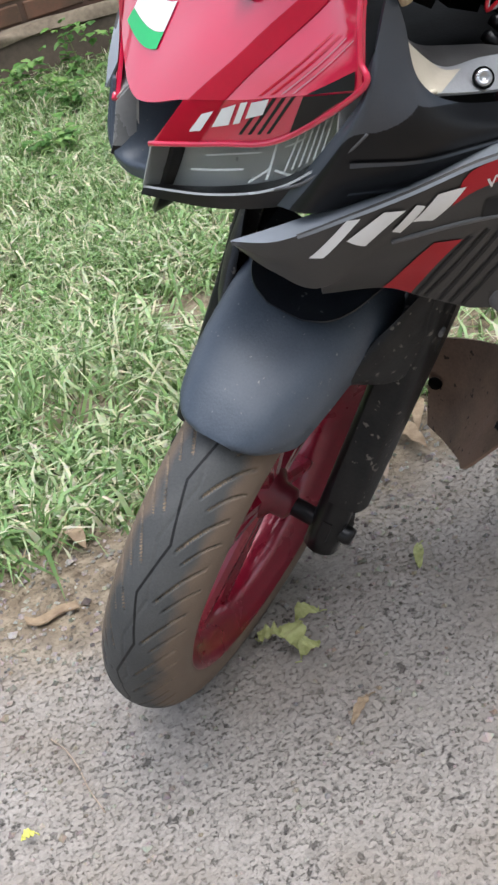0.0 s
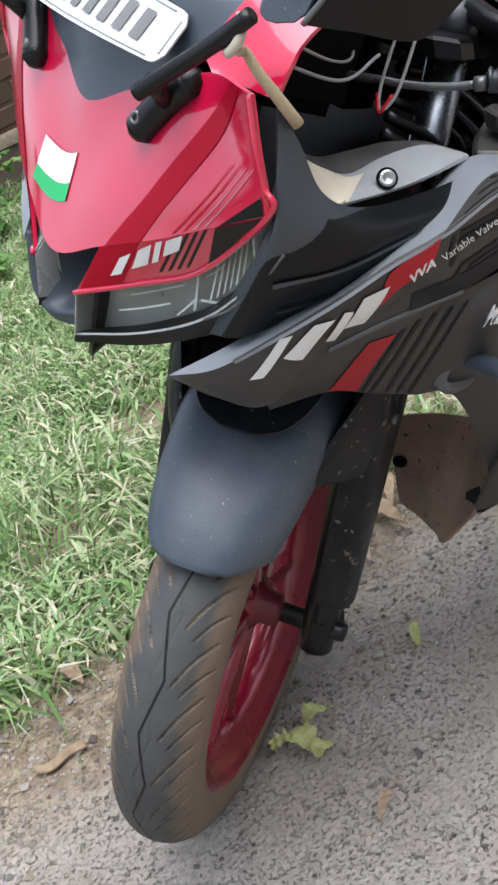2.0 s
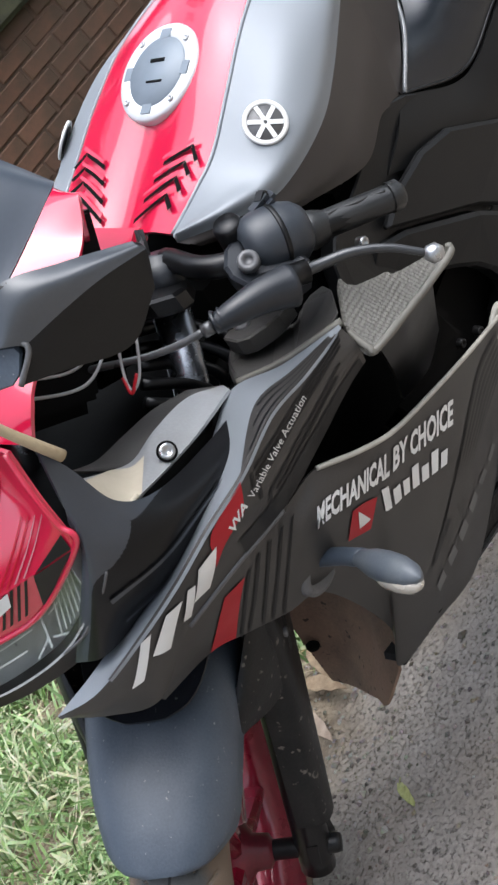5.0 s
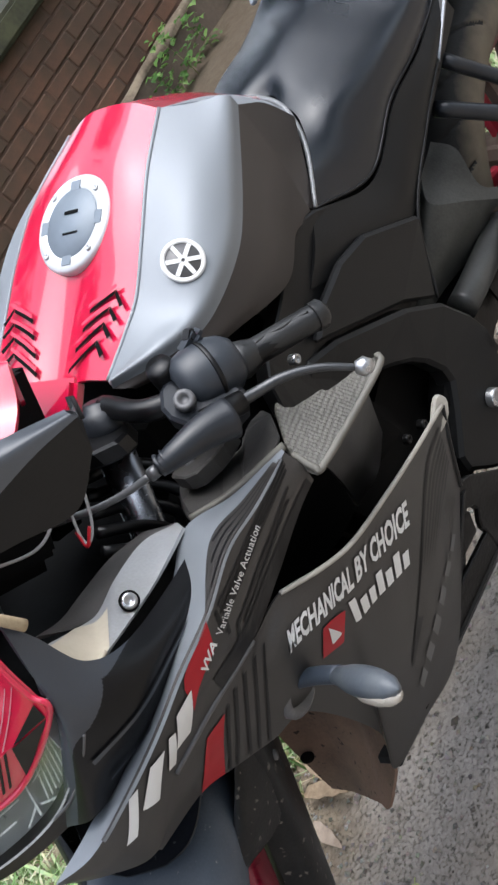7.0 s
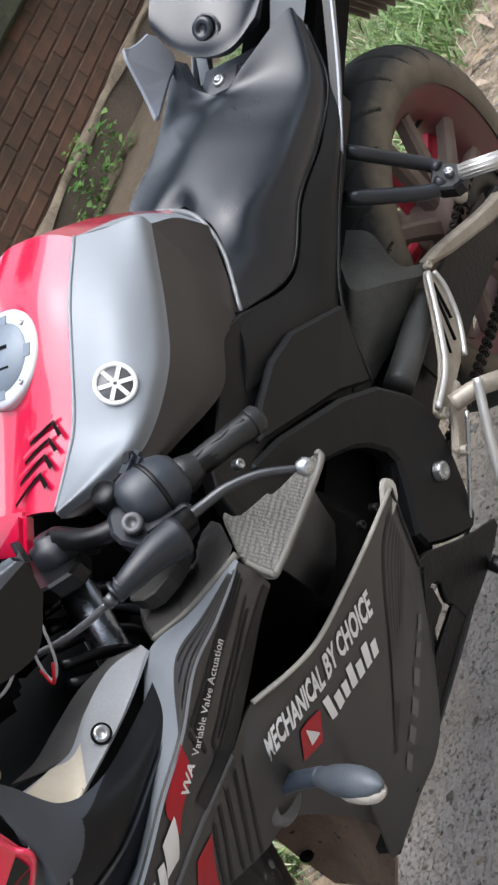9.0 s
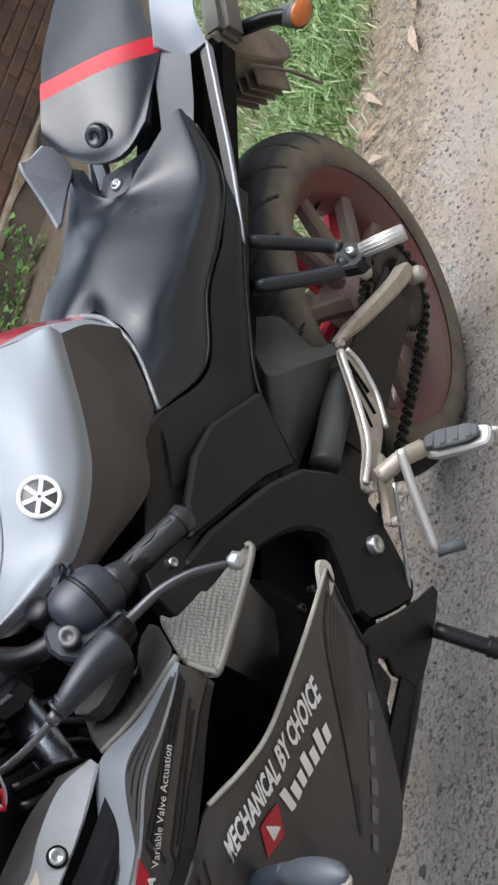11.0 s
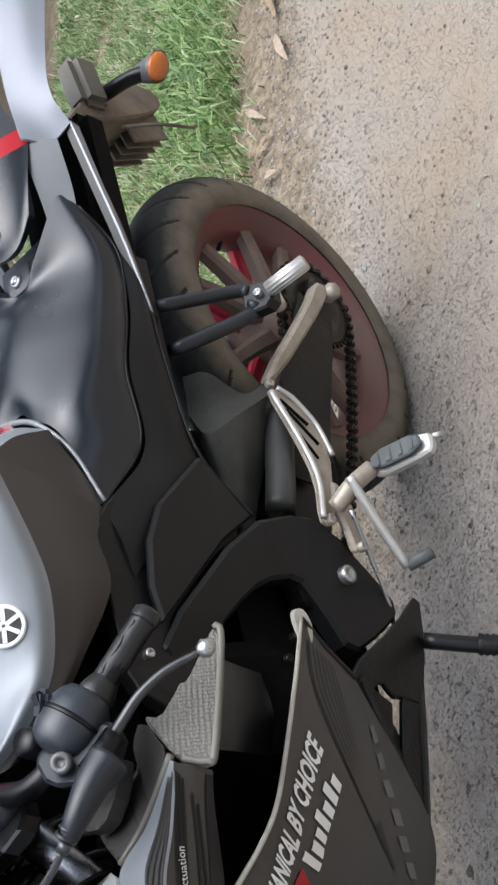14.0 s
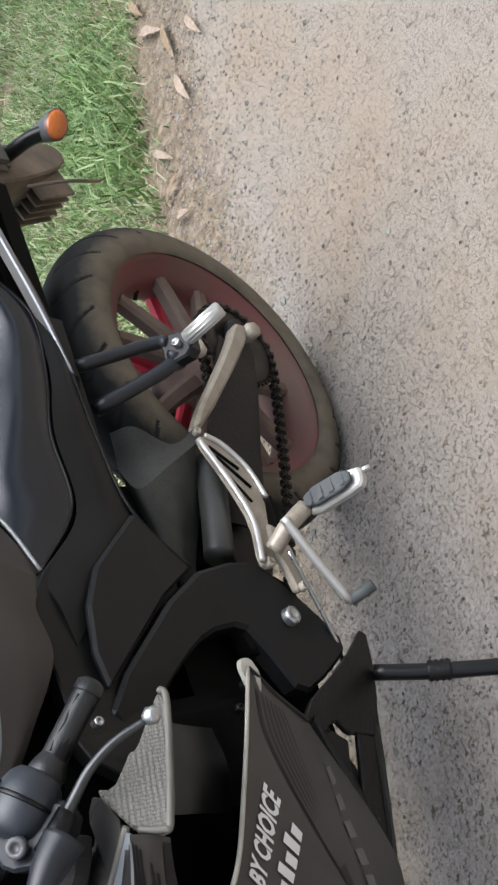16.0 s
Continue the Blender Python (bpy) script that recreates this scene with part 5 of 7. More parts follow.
tube("wire_tip", [(1.098, 0.168, 0.884), (1.112, 0.165, 0.874), (1.104, 0.155, 0.884)], 0.0018, STICKER_RED, loop, 8, 12)
tube("wire_sleeve", [(1.05, 0.155, 0.943), (1.062, 0.16, 0.928)], 0.0036, WIRE_BLUE, loop, 8)
for k in range(5):
    tube("hose", [(1.09 - 0.02 * k, 0.13 - 0.02 * k, 0.83), (1.06 - 0.025 * k, 0.14 - 0.02 * k, 0.79), (1.04 - 0.02 * k, 0.11, 0.745), (1.06, 0.04, 0.70)], 0.006, BLACK, bike, 8, 16)

# mirrors on stalks, folded inwards over the cowl
SHELL_GREY = material("lit_mirror_and_tail_grey", (0.035, 0.040, 0.048), 0.34, 0.0, 0.1, (0.05, 0.055, 0.062), 0.6, 12, 0.04, 500, 0.7)
for side in (1, -1):
    s = np.array((1, side, 1))
    q = lambda *p: tuple(np.array(p) * s)
    mount = tube("mirror_mount", [q(1.293, 0.100, 0.927), q(1.281, 0.112, 0.940), q(1.268, 0.127, 0.955), q(1.256, 0.143, 0.968)], 0.0135, BLACK, bike, 18, 16, "black oval mirror foot on the cowl")
    lathe("foot_cap", [(0.0, 0.008), (0.008, 0.006), (0.0125, 0.0), (0.0135, -0.006)], BLACK, mount, toward(q(1.293, 0.100, 0.927), q(1.311, 0.082, 0.905)), 18)
    lathe("foot_cap", [(0.0, 0.008), (0.008, 0.006), (0.0125, 0.0), (0.0135, -0.006)], BLACK, mount, toward(q(1.256, 0.143, 0.968), q(1.240, 0.163, 0.985)), 18)
    bolt("foot_bolt", q(1.294, 0.106, 0.940), (0.7, 0.35 * side, 0.6), 0.006, GREY_PLASTIC, mount)
    tube("mirror_stalk", [q(1.304, 0.146, 0.980), q(1.282, 0.168, 0.994), q(1.256, 0.205, 1.017), q(1.241, 0.232, 1.036)], 0.0065, BLACK, mount, 12, 20)
    tube("stalk_base", [q(1.276, 0.128, 0.955), q(1.290, 0.150, 0.984)], 0.008, BLACK, mount, 12)
    slab("mirror_neck", [q(1.239, 0.235, 1.038), q(1.226, 0.258, 1.066), q(1.212, 0.288, 1.060), q(1.234, 0.284, 1.040), q(1.241, 0.250, 1.033)], (-0.014, -0.012 * side, 0.002), BLUE_BLACK, mount, "", 1, 0.003)
    top = [q(1.228, 0.262, 1.068), q(1.201, 0.285, 1.099), q(1.163, 0.305, 1.084), q(1.120, 0.322, 1.061)]
    crease = [q(1.214, 0.292, 1.060), q(1.186, 0.312, 1.065), q(1.158, 0.326, 1.065), q(1.124, 0.337, 1.058)]
    low = [q(1.234, 0.286, 1.041), q(1.206, 0.298, 1.027), q(1.165, 0.314, 1.007), q(1.132, 0.330, 1.030)]
    bulge = [tuple(np.asarray(m_) * 0.5 + np.asarray(n_) * 0.5 + np.array((0.004, 0.004 * side, 0.004))) for m_, n_ in zip(top, crease)]
    # sky-lit top face in grey, side in black: light and shade by colour
    shell("mirror_lit_face", [top, bulge, crease], 16, 30, SHELL_GREY, mount, 0.003, (0.5, side, 0.8))
    shell("mirror_side", [crease, low], 12, 30, BLACK, mount, 0.003, (0.5, side, -0.2))
    back = [[tuple(np.asarray(p) + d) for p in r] for r, d in ((top, (-0.014, -0.018 * side, -0.028)), (low, (-0.022, -0.028 * side, -0.004)))]
    shell("mirror_back", back, 6, 14, BLACK, mount, 0.003, (-0.5, -side, 0))
    shell("mirror_rim", [low, back[1]], 4, 20, BLACK, mount, 0.003, (0.3, 0, -1))
    shell("mirror_rim", [top, back[0]], 4, 20, BLACK, mount, 0.003, (-0.3, 0, 1))
    shell("mirror_end", [[top[3], crease[3], low[3]], [back[0][3], tuple(np.asarray(crease[3]) + (-0.022, -0.028 * side, -0.004)), back[1][3]]], 4, 10, BLACK, mount, 0.003, (-1, 0, 0))
    tube("mirror_seam", [top[0], crease[0], low[0]], 0.0022, GREY_PLASTIC, mount, 8, 14)
tube("cloth_tie", [(1.246, 0.203, 1.020), (1.252, 0.222, 1.012), (1.243, 0.215, 1.006), (1.241, 0.222, 0.992), (1.235, 0.23, 0.972), (1.226, 0.236, 0.946)], 0.0026, CLOTH, bike, 10, 24, "knotted beige cloth strip", taper=1.9)
tube("cloth_tie", [(1.238, 0.214, 1.031), (1.249, 0.224, 1.021), (1.255, 0.214, 1.010), (1.246, 0.200, 1.010), (1.237, 0.205, 1.024)], 0.004, CREAM, bike, 10, 20)

# number plate on the screen: unreadable bars
# pressed plate: two long edges that round off at the corners
PLATE = material("plate_film", (0.62, 0.63, 0.64), 0.4, 0, 0, (0.54, 0.55, 0.56), 0.5, 30)
def plate_point(s, u):
    """s runs across the plate from -1 to 1, u from its lower to its upper edge."""
    low = Vector((1.286 - 0.014 * s * s, 0.122 * s, 0.991 - 0.011 * s * s))
    high = Vector((1.241 - 0.009 * s * s, 0.122 * s, 1.016 - 0.014 * s * s))
    return tuple(low.lerp(high, u))


plate_cols = [-1 + 2 * k / 48 for k in range(49)]
plate_cut = lambda s: 0.20 * (1 - math.sqrt(max(0.0, 1 - (max(0.0, abs(s) - 0.90) / 0.10) ** 2)))
plate_rows = [[plate_point(s, plate_cut(s)) for s in plate_cols], [plate_point(s, 1 - plate_cut(s)) for s in plate_cols]]
plate = shell("number_plate", plate_rows, 4, 96, PLATE, bike, 0.002, (0.8, 0, 0.5), "white number plate with rounded corners")
flat_rows = [[plate_point(s, 0.0) for s in plate_cols], [plate_point(s, 1.0) for s in plate_cols]]
for k in range(9):
    v0 = 0.09 + 0.092 * k
    decal("plate_bar", flat_rows, [(0.22, v0), (0.22, v0 + 0.05)], [(0.76, v0 + 0.004), (0.76, v0 + 0.054)], DIM_GREY, plate, 0.0015, (0.8, 0, 0.5), 3)
for u in (0.07, 0.93):
    tube("plate_bead", [plate_point(s, u) for s in plate_cols[3:-3]], 0.0011, LINE_GREY, plate, 6, 40)
for s in (-0.955, 0.955):
    tube("plate_bead", [plate_point(s, 0.17 + 0.066 * k) for k in range(11)], 0.0011, LINE_GREY, plate, 6, 20)
# plain white ribbons of a worn sticker on the screen
for near, far in (
        ([(0.6, 0.616), (0.549, 0.579), (0.493, 0.569), (0.469, 0.593)], [(0.591, 0.636), (0.541, 0.6), (0.49, 0.591), (0.474, 0.61)]),
        ([(0.467, 0.609), (0.489, 0.639), (0.534, 0.626), (0.574, 0.63)], [(0.476, 0.594), (0.494, 0.621), (0.536, 0.608), (0.578, 0.612)]),
        ([(0.598, 0.674), (0.569, 0.677), (0.548, 0.655), (0.52, 0.627)], [(0.594, 0.7), (0.561, 0.703), (0.537, 0.678), (0.509, 0.649)]),
        ([(0.555, 0.682), (0.519, 0.7), (0.473, 0.645), (0.42, 0.603), (0.363, 0.595)], [(0.555, 0.708), (0.51, 0.728), (0.46, 0.669), (0.411, 0.63), (0.356, 0.623)]),
        ([(0.475, 0.683), (0.447, 0.69), (0.426, 0.661), (0.406, 0.636)], [(0.473, 0.707), (0.439, 0.714), (0.415, 0.681), (0.395, 0.657)]),
        ([(0.385, 0.628), (0.378, 0.688)], [(0.405, 0.624), (0.398, 0.685)]),
        ([(0.365, 0.629), (0.355, 0.703)], [(0.385, 0.627), (0.375, 0.7)]),
        ([(0.332, 0.629), (0.332, 0.694)], [(0.357, 0.617), (0.357, 0.682)]),
):
    decal("scroll_stroke", PL, near, far, WHITE, screen, 0.0016, (0.6, 0, 1), 16)

# -- tank --
cols = lambda a, b, rows=TANK: [r[a:b + 1] for r in rows]
red_rows = both_sides(cols(0, 1, TANK[:6]))
tank = shell("fuel_tank", [[r[0], tuple(np.asarray(r[0]) * 0.45 + np.asarray(r[1]) * 0.55 + (0, 0, 0.006)), tuple(np.asarray(r[1]) + (0, 0, -0.001)), tuple(np.asarray(r[1]) * 0.45 + np.asarray(r[2]) * 0.55 + (0, 0, 0.006)), r[2]] for r in red_rows], 60, 50, RED, bike, 0.004, (0, 0, 1), "glossy red fuel tank top")
for side in (1, -1):
    f = (lambda r: r) if side > 0 else mirrored
    rolled = [[r[1], r[2], tuple(np.asarray(r[2]) * 0.30 + np.asarray(r[3]) * 0.70 + (0, 0.007, 0.010)), r[3]] for r in TANK[:6]]
    silver = shell("tank_panel", f(rolled), 60, 40, SILVER, bike, 0.003, (0, side, 0.8), "satin silver tank panel")
    shell("tank_side", f([[r[3], tuple(np.asarray(r[3]) * 0.5 + np.asarray(r[4]) * 0.5 + (0, 0.006, 0)), r[4]] for r in TANK[:6]]), 50, 16, TANK_GREY, bike, 0.003, (0, side, 0), "matt grey tank side")
    tail = [TANK[5], [tuple(np.asarray(a) * 0.45 + np.asarray(b) * 0.55 + (0, 0, 0.012)) for a, b in zip(TANK[5], TANK[6])], TANK[6]]
    for lo_, hi_, paint in ((0, 1, RED), (1, 3, SILVER), (3, 4, TANK_GREY)):
        shell("tank_tail", f(cols(lo_, hi_, tail)), 20, 16, paint, bike, 0.003, (-1, side, 1))
    # round badge as plain shapes
    e = np.array((0.812, 0.1455 * side, 0.9095))
    nrm = np.array((0.28, 0.72 * side, 0.66))
    bm_at = toward(tuple(e + nrm * 0.0035), tuple(e + nrm)) @ Matrix.Scale(0.9, 4)
    badge = lathe("badge", [(0.0, 0.0025), (0.021, 0.0025), (0.0215, 0.0)], GREY_PLASTIC, silver, bm_at, 36, "round white badge")
    lathe("badge_ring", [(0.0195, 0.003), (0.0245, 0.003), (0.0245, 0.0), (0.0195, 0.0)], WHITE, silver, bm_at, 40, closed=True)
    for a in range(0, 360, 60):
        block("badge_spoke", (0.0105, 0.0032, 0), (0.017, 0.0012, 0.0048), WHITE, silver, (0, 0, 0), 0.0, m=bm_at @ pose(0, 0, 0, 0, a + 12, 0))
    tube("panel_seam", [r[1] for r in f(TANK[:6])], 0.0022, SILVER, silver, 8, 40)
# filler cap
cap_c, cap_n = Vector((0.768, 0.0, 0.949)), Vector((0.42, 0.0, 0.91))
cap_m = toward(tuple(cap_c), tuple(cap_c + cap_n))
CAP_ALLOY = material("pale_cap_alloy", (0.60, 0.61, 0.62), 0.4, 0.2, 0, (0.50, 0.51, 0.52), 0.5, 40)
CAP_GREY = material("blue_grey_cap", (0.17, 0.20, 0.235), 0.42, 0.1, 0, (0.14, 0.165, 0.19), 0.5, 30)
cap = lathe("filler_cap", [(0.0, 0.006), (0.038, 0.006), (0.0395, 0.0075), (0.0515, 0.0065), (0.054, 0.003), (0.054, -0.006)], CAP_ALLOY, bike, cap_m, 48, "pale alloy filler cap with a blue-grey centre")
lathe("cap_plate", [(0.0, 0.0078), (0.037, 0.0078), (0.038, 0.006)], CAP_GREY, cap, Matrix.Identity(4), 40)
block("key_cover", (0.010, 0.0080, -0.006), (0.002, 0.002, 0.022), DEEP, cap, (0, 25, 0), 0.0)
block("key_slot", (-0.010, 0.0080, 0.006), (0.0035, 0.002, 0.020), DEEP, cap, (0, 25, 0), 0.0)
for a in (20, 110, 200, 290):
    block("cap_notch", (0.041 * math.cos(radians(a + 45)), 0.0072, 0.041 * math.sin(radians(a + 45))), (0.010, 0.0018, 0.014), CAP_GREY, cap, (0, -a - 45, 0), 0.0)
    bolt("cap_screw", (0.0455 * math.cos(radians(a)), 0.0070, 0.0455 * math.sin(radians(a))), (0, 1, 0), 0.0035, STEEL, cap, 0.002)
# chevron vents as films on the tank; near-black stands for the slots' shade
left_red = cols(0, 1, TANK[:6])
for side in (1, -1):
    rows = left_red if side > 0 else mirrored(left_red)
    for k in range(4):
        u0 = 0.40 - 0.078 * k
        v0, v1, v2 = 0.78 - 0.035 * k, 0.92 - 0.02 * k, 0.44 - 0.055 * k
        decal("tank_vent", rows, [(u0, v0), (u0 - 0.06, v1)], [(u0 - 0.022, v0 - 0.01), (u0 - 0.078, v1 - 0.04)], DEEP, tank, 0.0075, (0, side * 0.3, 1), 6)
        decal("tank_vent", rows, [(u0, v0), (u0 - 0.105, v2)], [(u0 - 0.026, v0 - 0.02), (u0 - 0.122, v2 + 0.01)], DEEP, tank, 0.0075, (0, side * 0.3, 1), 8)
        decal("vent_blade", rows, [(u0 + 0.006, v0 + 0.03), (u0 - 0.10, v2 + 0.01)], [(u0 + 0.022, v0 + 0.02), (u0 - 0.085, v2)], RED, tank, 0.010, (0, side * 0.3, 1), 8)
block("tank_nose", (0.945, 0.0, 0.872), (0.05, 0.09, 0.02), RED, bike, (0, 28, 0), 0.006)

# -- seats and tail --
def seat_rows():
    rows = []
    for c, r, lo in zip(SEAT_CTR, SEAT_RIDGE, SEAT_LOW):
        c, r, lo = (np.asarray(q) for q in (c, r, lo))
        flank = r * 0.48 + lo * 0.52 + (0, 0.007, 0)
        inner = c * 0.5 + r * 0.5 + (0, 0, 0.005)
        rows.append([tuple(c), tuple(inner), tuple(r), tuple(flank), tuple(lo)])
    rows[-1] = [(0.203, 0.0, 0.818), (0.178, 0.045, 0.830), (0.100, 0.092, 0.832), (0.100, 0.103, 0.817), (0.107, 0.108, 0.803)]
    return rows


def far_half(r, swell):
    return [(p[0], -p[1] * (1 + 0.2 * swell), p[2] + 0.016 * swell * min(1.0, p[1] / 0.1)) for p in reversed(r[1:])]


# pale grey that paints the highlight along the seat's front edge
EDGE_GLINT = material("vinyl_edge_glint", (0.22, 0.225, 0.23), 0.28, 0.1, 0.3, (0.15, 0.155, 0.16), 0.6, 40)
seat = shell("rider_seat", [far_half(r, w) + r for r, w in zip(seat_rows(), (0.2, 0.5, 1.0, 1.0, 1.0, 0.7))], 70, 90, SEAT, bike, 0.02, (0, 0, 1), "smooth dark vinyl rider seat")
tube("seat_piping", SEAT_LOW, 0.0022, BLACK, seat, 8, 50)
tube("seat_edge_glint", [(0.420, -0.03, 0.822), (0.442, 0.025, 0.819), (0.473, 0.062, 0.812), (0.513, 0.088, 0.790), (0.588, 0.116, 0.764)], 0.0046, EDGE_GLINT, seat, 10, 30, "seat edge highlight painted pale", taper=0.55)
block("seat_catch", (0.166, -0.012, 0.806), (0.05, 0.06, 0.02), GREY_PLASTIC, bike, (0, 12, 0), 0.006)
block("seat_bridge", (0.168, -0.01, 0.796), (0.12, 0.12, 0.02), BLUE_BLACK, bike, (0, 8, 0), 0.008)
bolt("seat_bolt", (0.167, -0.016, 0.817), (0.3, 0.1, 0.95), 0.010, STEEL, bike)
PIL = [[(0.112, -0.09, 0.905), (0.150, -0.05, 0.876), (0.164, -0.01, 0.856), (0.158, 0.03, 0.849), (0.118, 0.060, 0.852)],
       [(0.100, -0.088, 0.918), (0.128, -0.05, 0.893), (0.137, 0.0, 0.876), (0.118, 0.040, 0.866), (0.06, 0.068, 0.862)],
       [(0.06, -0.085, 0.935), (0.055, -0.045, 0.928), (0.045, 0.0, 0.918), (0.028, 0.045, 0.900), (0.0, 0.08, 0.872)]]
pillion = shell("pillion_nose", PIL, 24, 36, SEAT, bike, 0.012, (1, 0, 1), "padded grey pillion seat front")
bolt("pillion_stud", (0.134, -0.004, 0.878), (0.75, 0.05, 0.65), 0.017, SEAT, pillion, 0.008)
lathe("stud_ring", [(0.019, 0.0), (0.021, 0.004), (0.024, 0.0)], SEAT, pillion, toward((0.134, -0.004, 0.874), (0.90, 0.05, 1.53)), 24)
shell("red_piping", [PIL[2], [tuple(np.asarray(p) + (-0.028, 0.0, 0.010)) for p in PIL[2]]], 6, 24, STICKER_RED, pillion, 0.010, (0.5, 0, 1), "red seat trim band")
shell("pillion_seat", [[tuple(np.asarray(p) + (-0.028, 0.0, 0.008)) for p in PIL[2]], [(-0.06, -0.10, 0.952), (-0.07, -0.05, 0.955), (-0.075, 0.0, 0.95), (-0.08, 0.04, 0.936), (-0.085, 0.062, 0.915)], [(-0.30, -0.09, 0.98), (-0.30, -0.05, 0.985), (-0.30, 0.0, 0.985), (-0.30, 0.04, 0.975), (-0.30, 0.07, 0.955)]], 30, 30, GRAIN, bike, 0.02, (0, 0, 1), "ribbed grey pillion seat")
for side in (1, -1):
    q = lambda *p: (p[0], p[1] * side, p[2])
    shell("tail_panel", [[q(-0.30, 0.075, 0.96), q(-0.11, 0.066, 0.910), q(0.0, 0.080, 0.884)], [q(-0.30, 0.115, 0.925), q(-0.10, 0.10, 0.888), q(-0.004, 0.10, 0.846)], [q(-0.30, 0.13, 0.89), q(-0.095, 0.122, 0.872), q(-0.031, 0.126, 0.833)]], 12, 24, TAIL_SILVER, bike, 0.004, (0, side, 0.4), "light silver tail panel")
    shell("tail_filler", [[q(0.150, 0.046, 0.796), q(0.095, 0.060, 0.826), q(-0.006, 0.068, 0.881)], [q(0.15, 0.082, 0.780), q(0.075, 0.100, 0.806), q(0.0, 0.112, 0.845)]], 6, 16, SHELL_GREY, bike, 0.003, (0, side, 0.4))
    rail = [[q(-0.031, 0.126, 0.833), q(0.055, 0.128, 0.790), q(0.149, 0.131, 0.745), q(0.262, 0.131, 0.694)], [q(-0.035, 0.122, 0.815), q(0.045, 0.118, 0.768), q(0.14, 0.12, 0.722), q(0.258, 0.122, 0.686)]]
    shell("tail_rail", rail, 8, 30, BLACK, bike, 0.012, (0, side, 0), "black tail rail with a light edge")
    face = [tuple(Vector(p).lerp(Vector(r), s) + Vector((0, 0.003 * side, 0))) for p, r, s in zip(rail[0], rail[1], (0.85, 0.6, 0.35, 0.15))]
    shell("rail_edge", [[tuple(Vector(p) + Vector((0, 0.003 * side, 0.002))) for p in rail[0]], face], 4, 30, TAIL_SILVER, bike, 0.003, (0, side, 0.2), "light silver tapered rail face")
    f = lambda o: [q(*p) for p in o]
    rim = f([(0.60, 0.118, 0.768), (0.490, 0.125, 0.708), (0.376, 0.127, 0.731), (0.275, 0.127, 0.729), (0.171, 0.122, 0.740)])
    foot = f([(0.690, 0.134, 0.735), (0.520, 0.137, 0.640), (0.420, 0.136, 0.650), (0.320, 0.133, 0.684), (0.255, 0.130, 0.697)])
    middle = [tuple((Vector(p_) + Vector(r_)) * 0.5 + Vector((0, 0.006 * side, 0))) for p_, r_ in zip(rim, foot)]
    shell("side_cover", [rim, middle, foot], 14, 44, DULL_BLACK, bike, 0.004, (0, side, 0.2), "dull black side cover under the seat")
    slab("cover_back", f([(0.622, 0.122, 0.785), (0.673, 0.130, 0.784), (0.754, 0.137, 0.764), (0.83, 0.150, 0.76), (0.86, 0.165, 0.70), (0.76, 0.140, 0.65), (0.538, 0.133, 0.545), (0.474, 0.130, 0.632), (0.50, 0.118, 0.70)]), (0, -0.02 * side, 0), DULL_BLACK, bike, "", 1, 0.002)
    slab("cover_panel", f([(0.481, 0.146, 0.635), (0.582, 0.146, 0.706), (0.641, 0.148, 0.724), (0.704, 0.150, 0.724), (0.747, 0.152, 0.709), (0.600, 0.152, 0.607), (0.543, 0.148, 0.552)]), (0, -0.012 * side, 0), DULL_BLACK, bike, "", 0, 0.004)
    tube("cover_edge", f([(0.255, 0.131, 0.697), (0.36, 0.135, 0.672), (0.474, 0.140, 0.632), (0.543, 0.149, 0.552)]), 0.0022, DULL_BLACK, bike, 8, 30)
    slab("frame_cover", f(FRAME), (0, -0.03 * side, 0), DULL_BLACK, bike, "thick dull black frame cover", 1, 0.005)
    bolt("frame_bolt", q(0.590, 0.172, 0.409), (0, side, 0), 0.013, STEEL, bike, 0.006)
    block("subframe", (0.34, side * 0.10, 0.66), (0.42, 0.02, 0.05), DULL_BLACK, bike, (0, 12, 0), 0.008)
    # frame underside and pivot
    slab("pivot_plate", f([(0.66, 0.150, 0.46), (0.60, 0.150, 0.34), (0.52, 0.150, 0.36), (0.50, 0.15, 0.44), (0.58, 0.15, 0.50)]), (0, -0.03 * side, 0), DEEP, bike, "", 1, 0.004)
# near-black blocks fill the gaps under the seat; their colour stands for shade
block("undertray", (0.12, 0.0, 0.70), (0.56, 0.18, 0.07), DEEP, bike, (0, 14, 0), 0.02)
block("seat_gap_fill", (0.20, -0.01, 0.775), (0.16, 0.19, 0.05), DEEP, bike, (0, 4, 0), 0.01)
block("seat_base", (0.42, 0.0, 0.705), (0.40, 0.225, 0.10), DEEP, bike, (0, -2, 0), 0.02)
bolt("cover_screw", (0.803, 0.169, 0.747), (0, 1, 0.1), 0.006, STEEL, bike)

slab("tail_fin", [(0.1470, -0.1250, 0.9200), (0.1290, -0.1220, 0.9040), (0.0790, -0.1150, 0.8920), (0.0940, -0.1000, 0.8390), (0.1440, -0.1050, 0.8360), (0.2120, -0.1150, 0.8200), (0.1860, -0.1200, 0.8500)], (0.0, -0.006, -0.004), TAIL_SILVER, bike, "light silver tail fin", 1, 0.003)
# tail tidy: plate holder with an amber signal
holder = slab("plate_holder", [(-0.20, 0.03, 0.76), (-0.33, 0.02, 0.72), (-0.46, 0.0, 0.58), (-0.44, 0.0, 0.54), (-0.36, 0.02, 0.58), (-0.25, 0.03, 0.68)], (0, -0.09, -0.01), TAIL_BROWN, bike, "dusty brown plate holder", 1, 0.004)
for k in range(5):
    block("holder_rib", (-0.345 + 0.0 * k, -0.0 - 0.018 * k, 0.60), (0.09, 0.005, 0.10), TAIL_BROWN, holder, (0, 40, 0), 0.001)
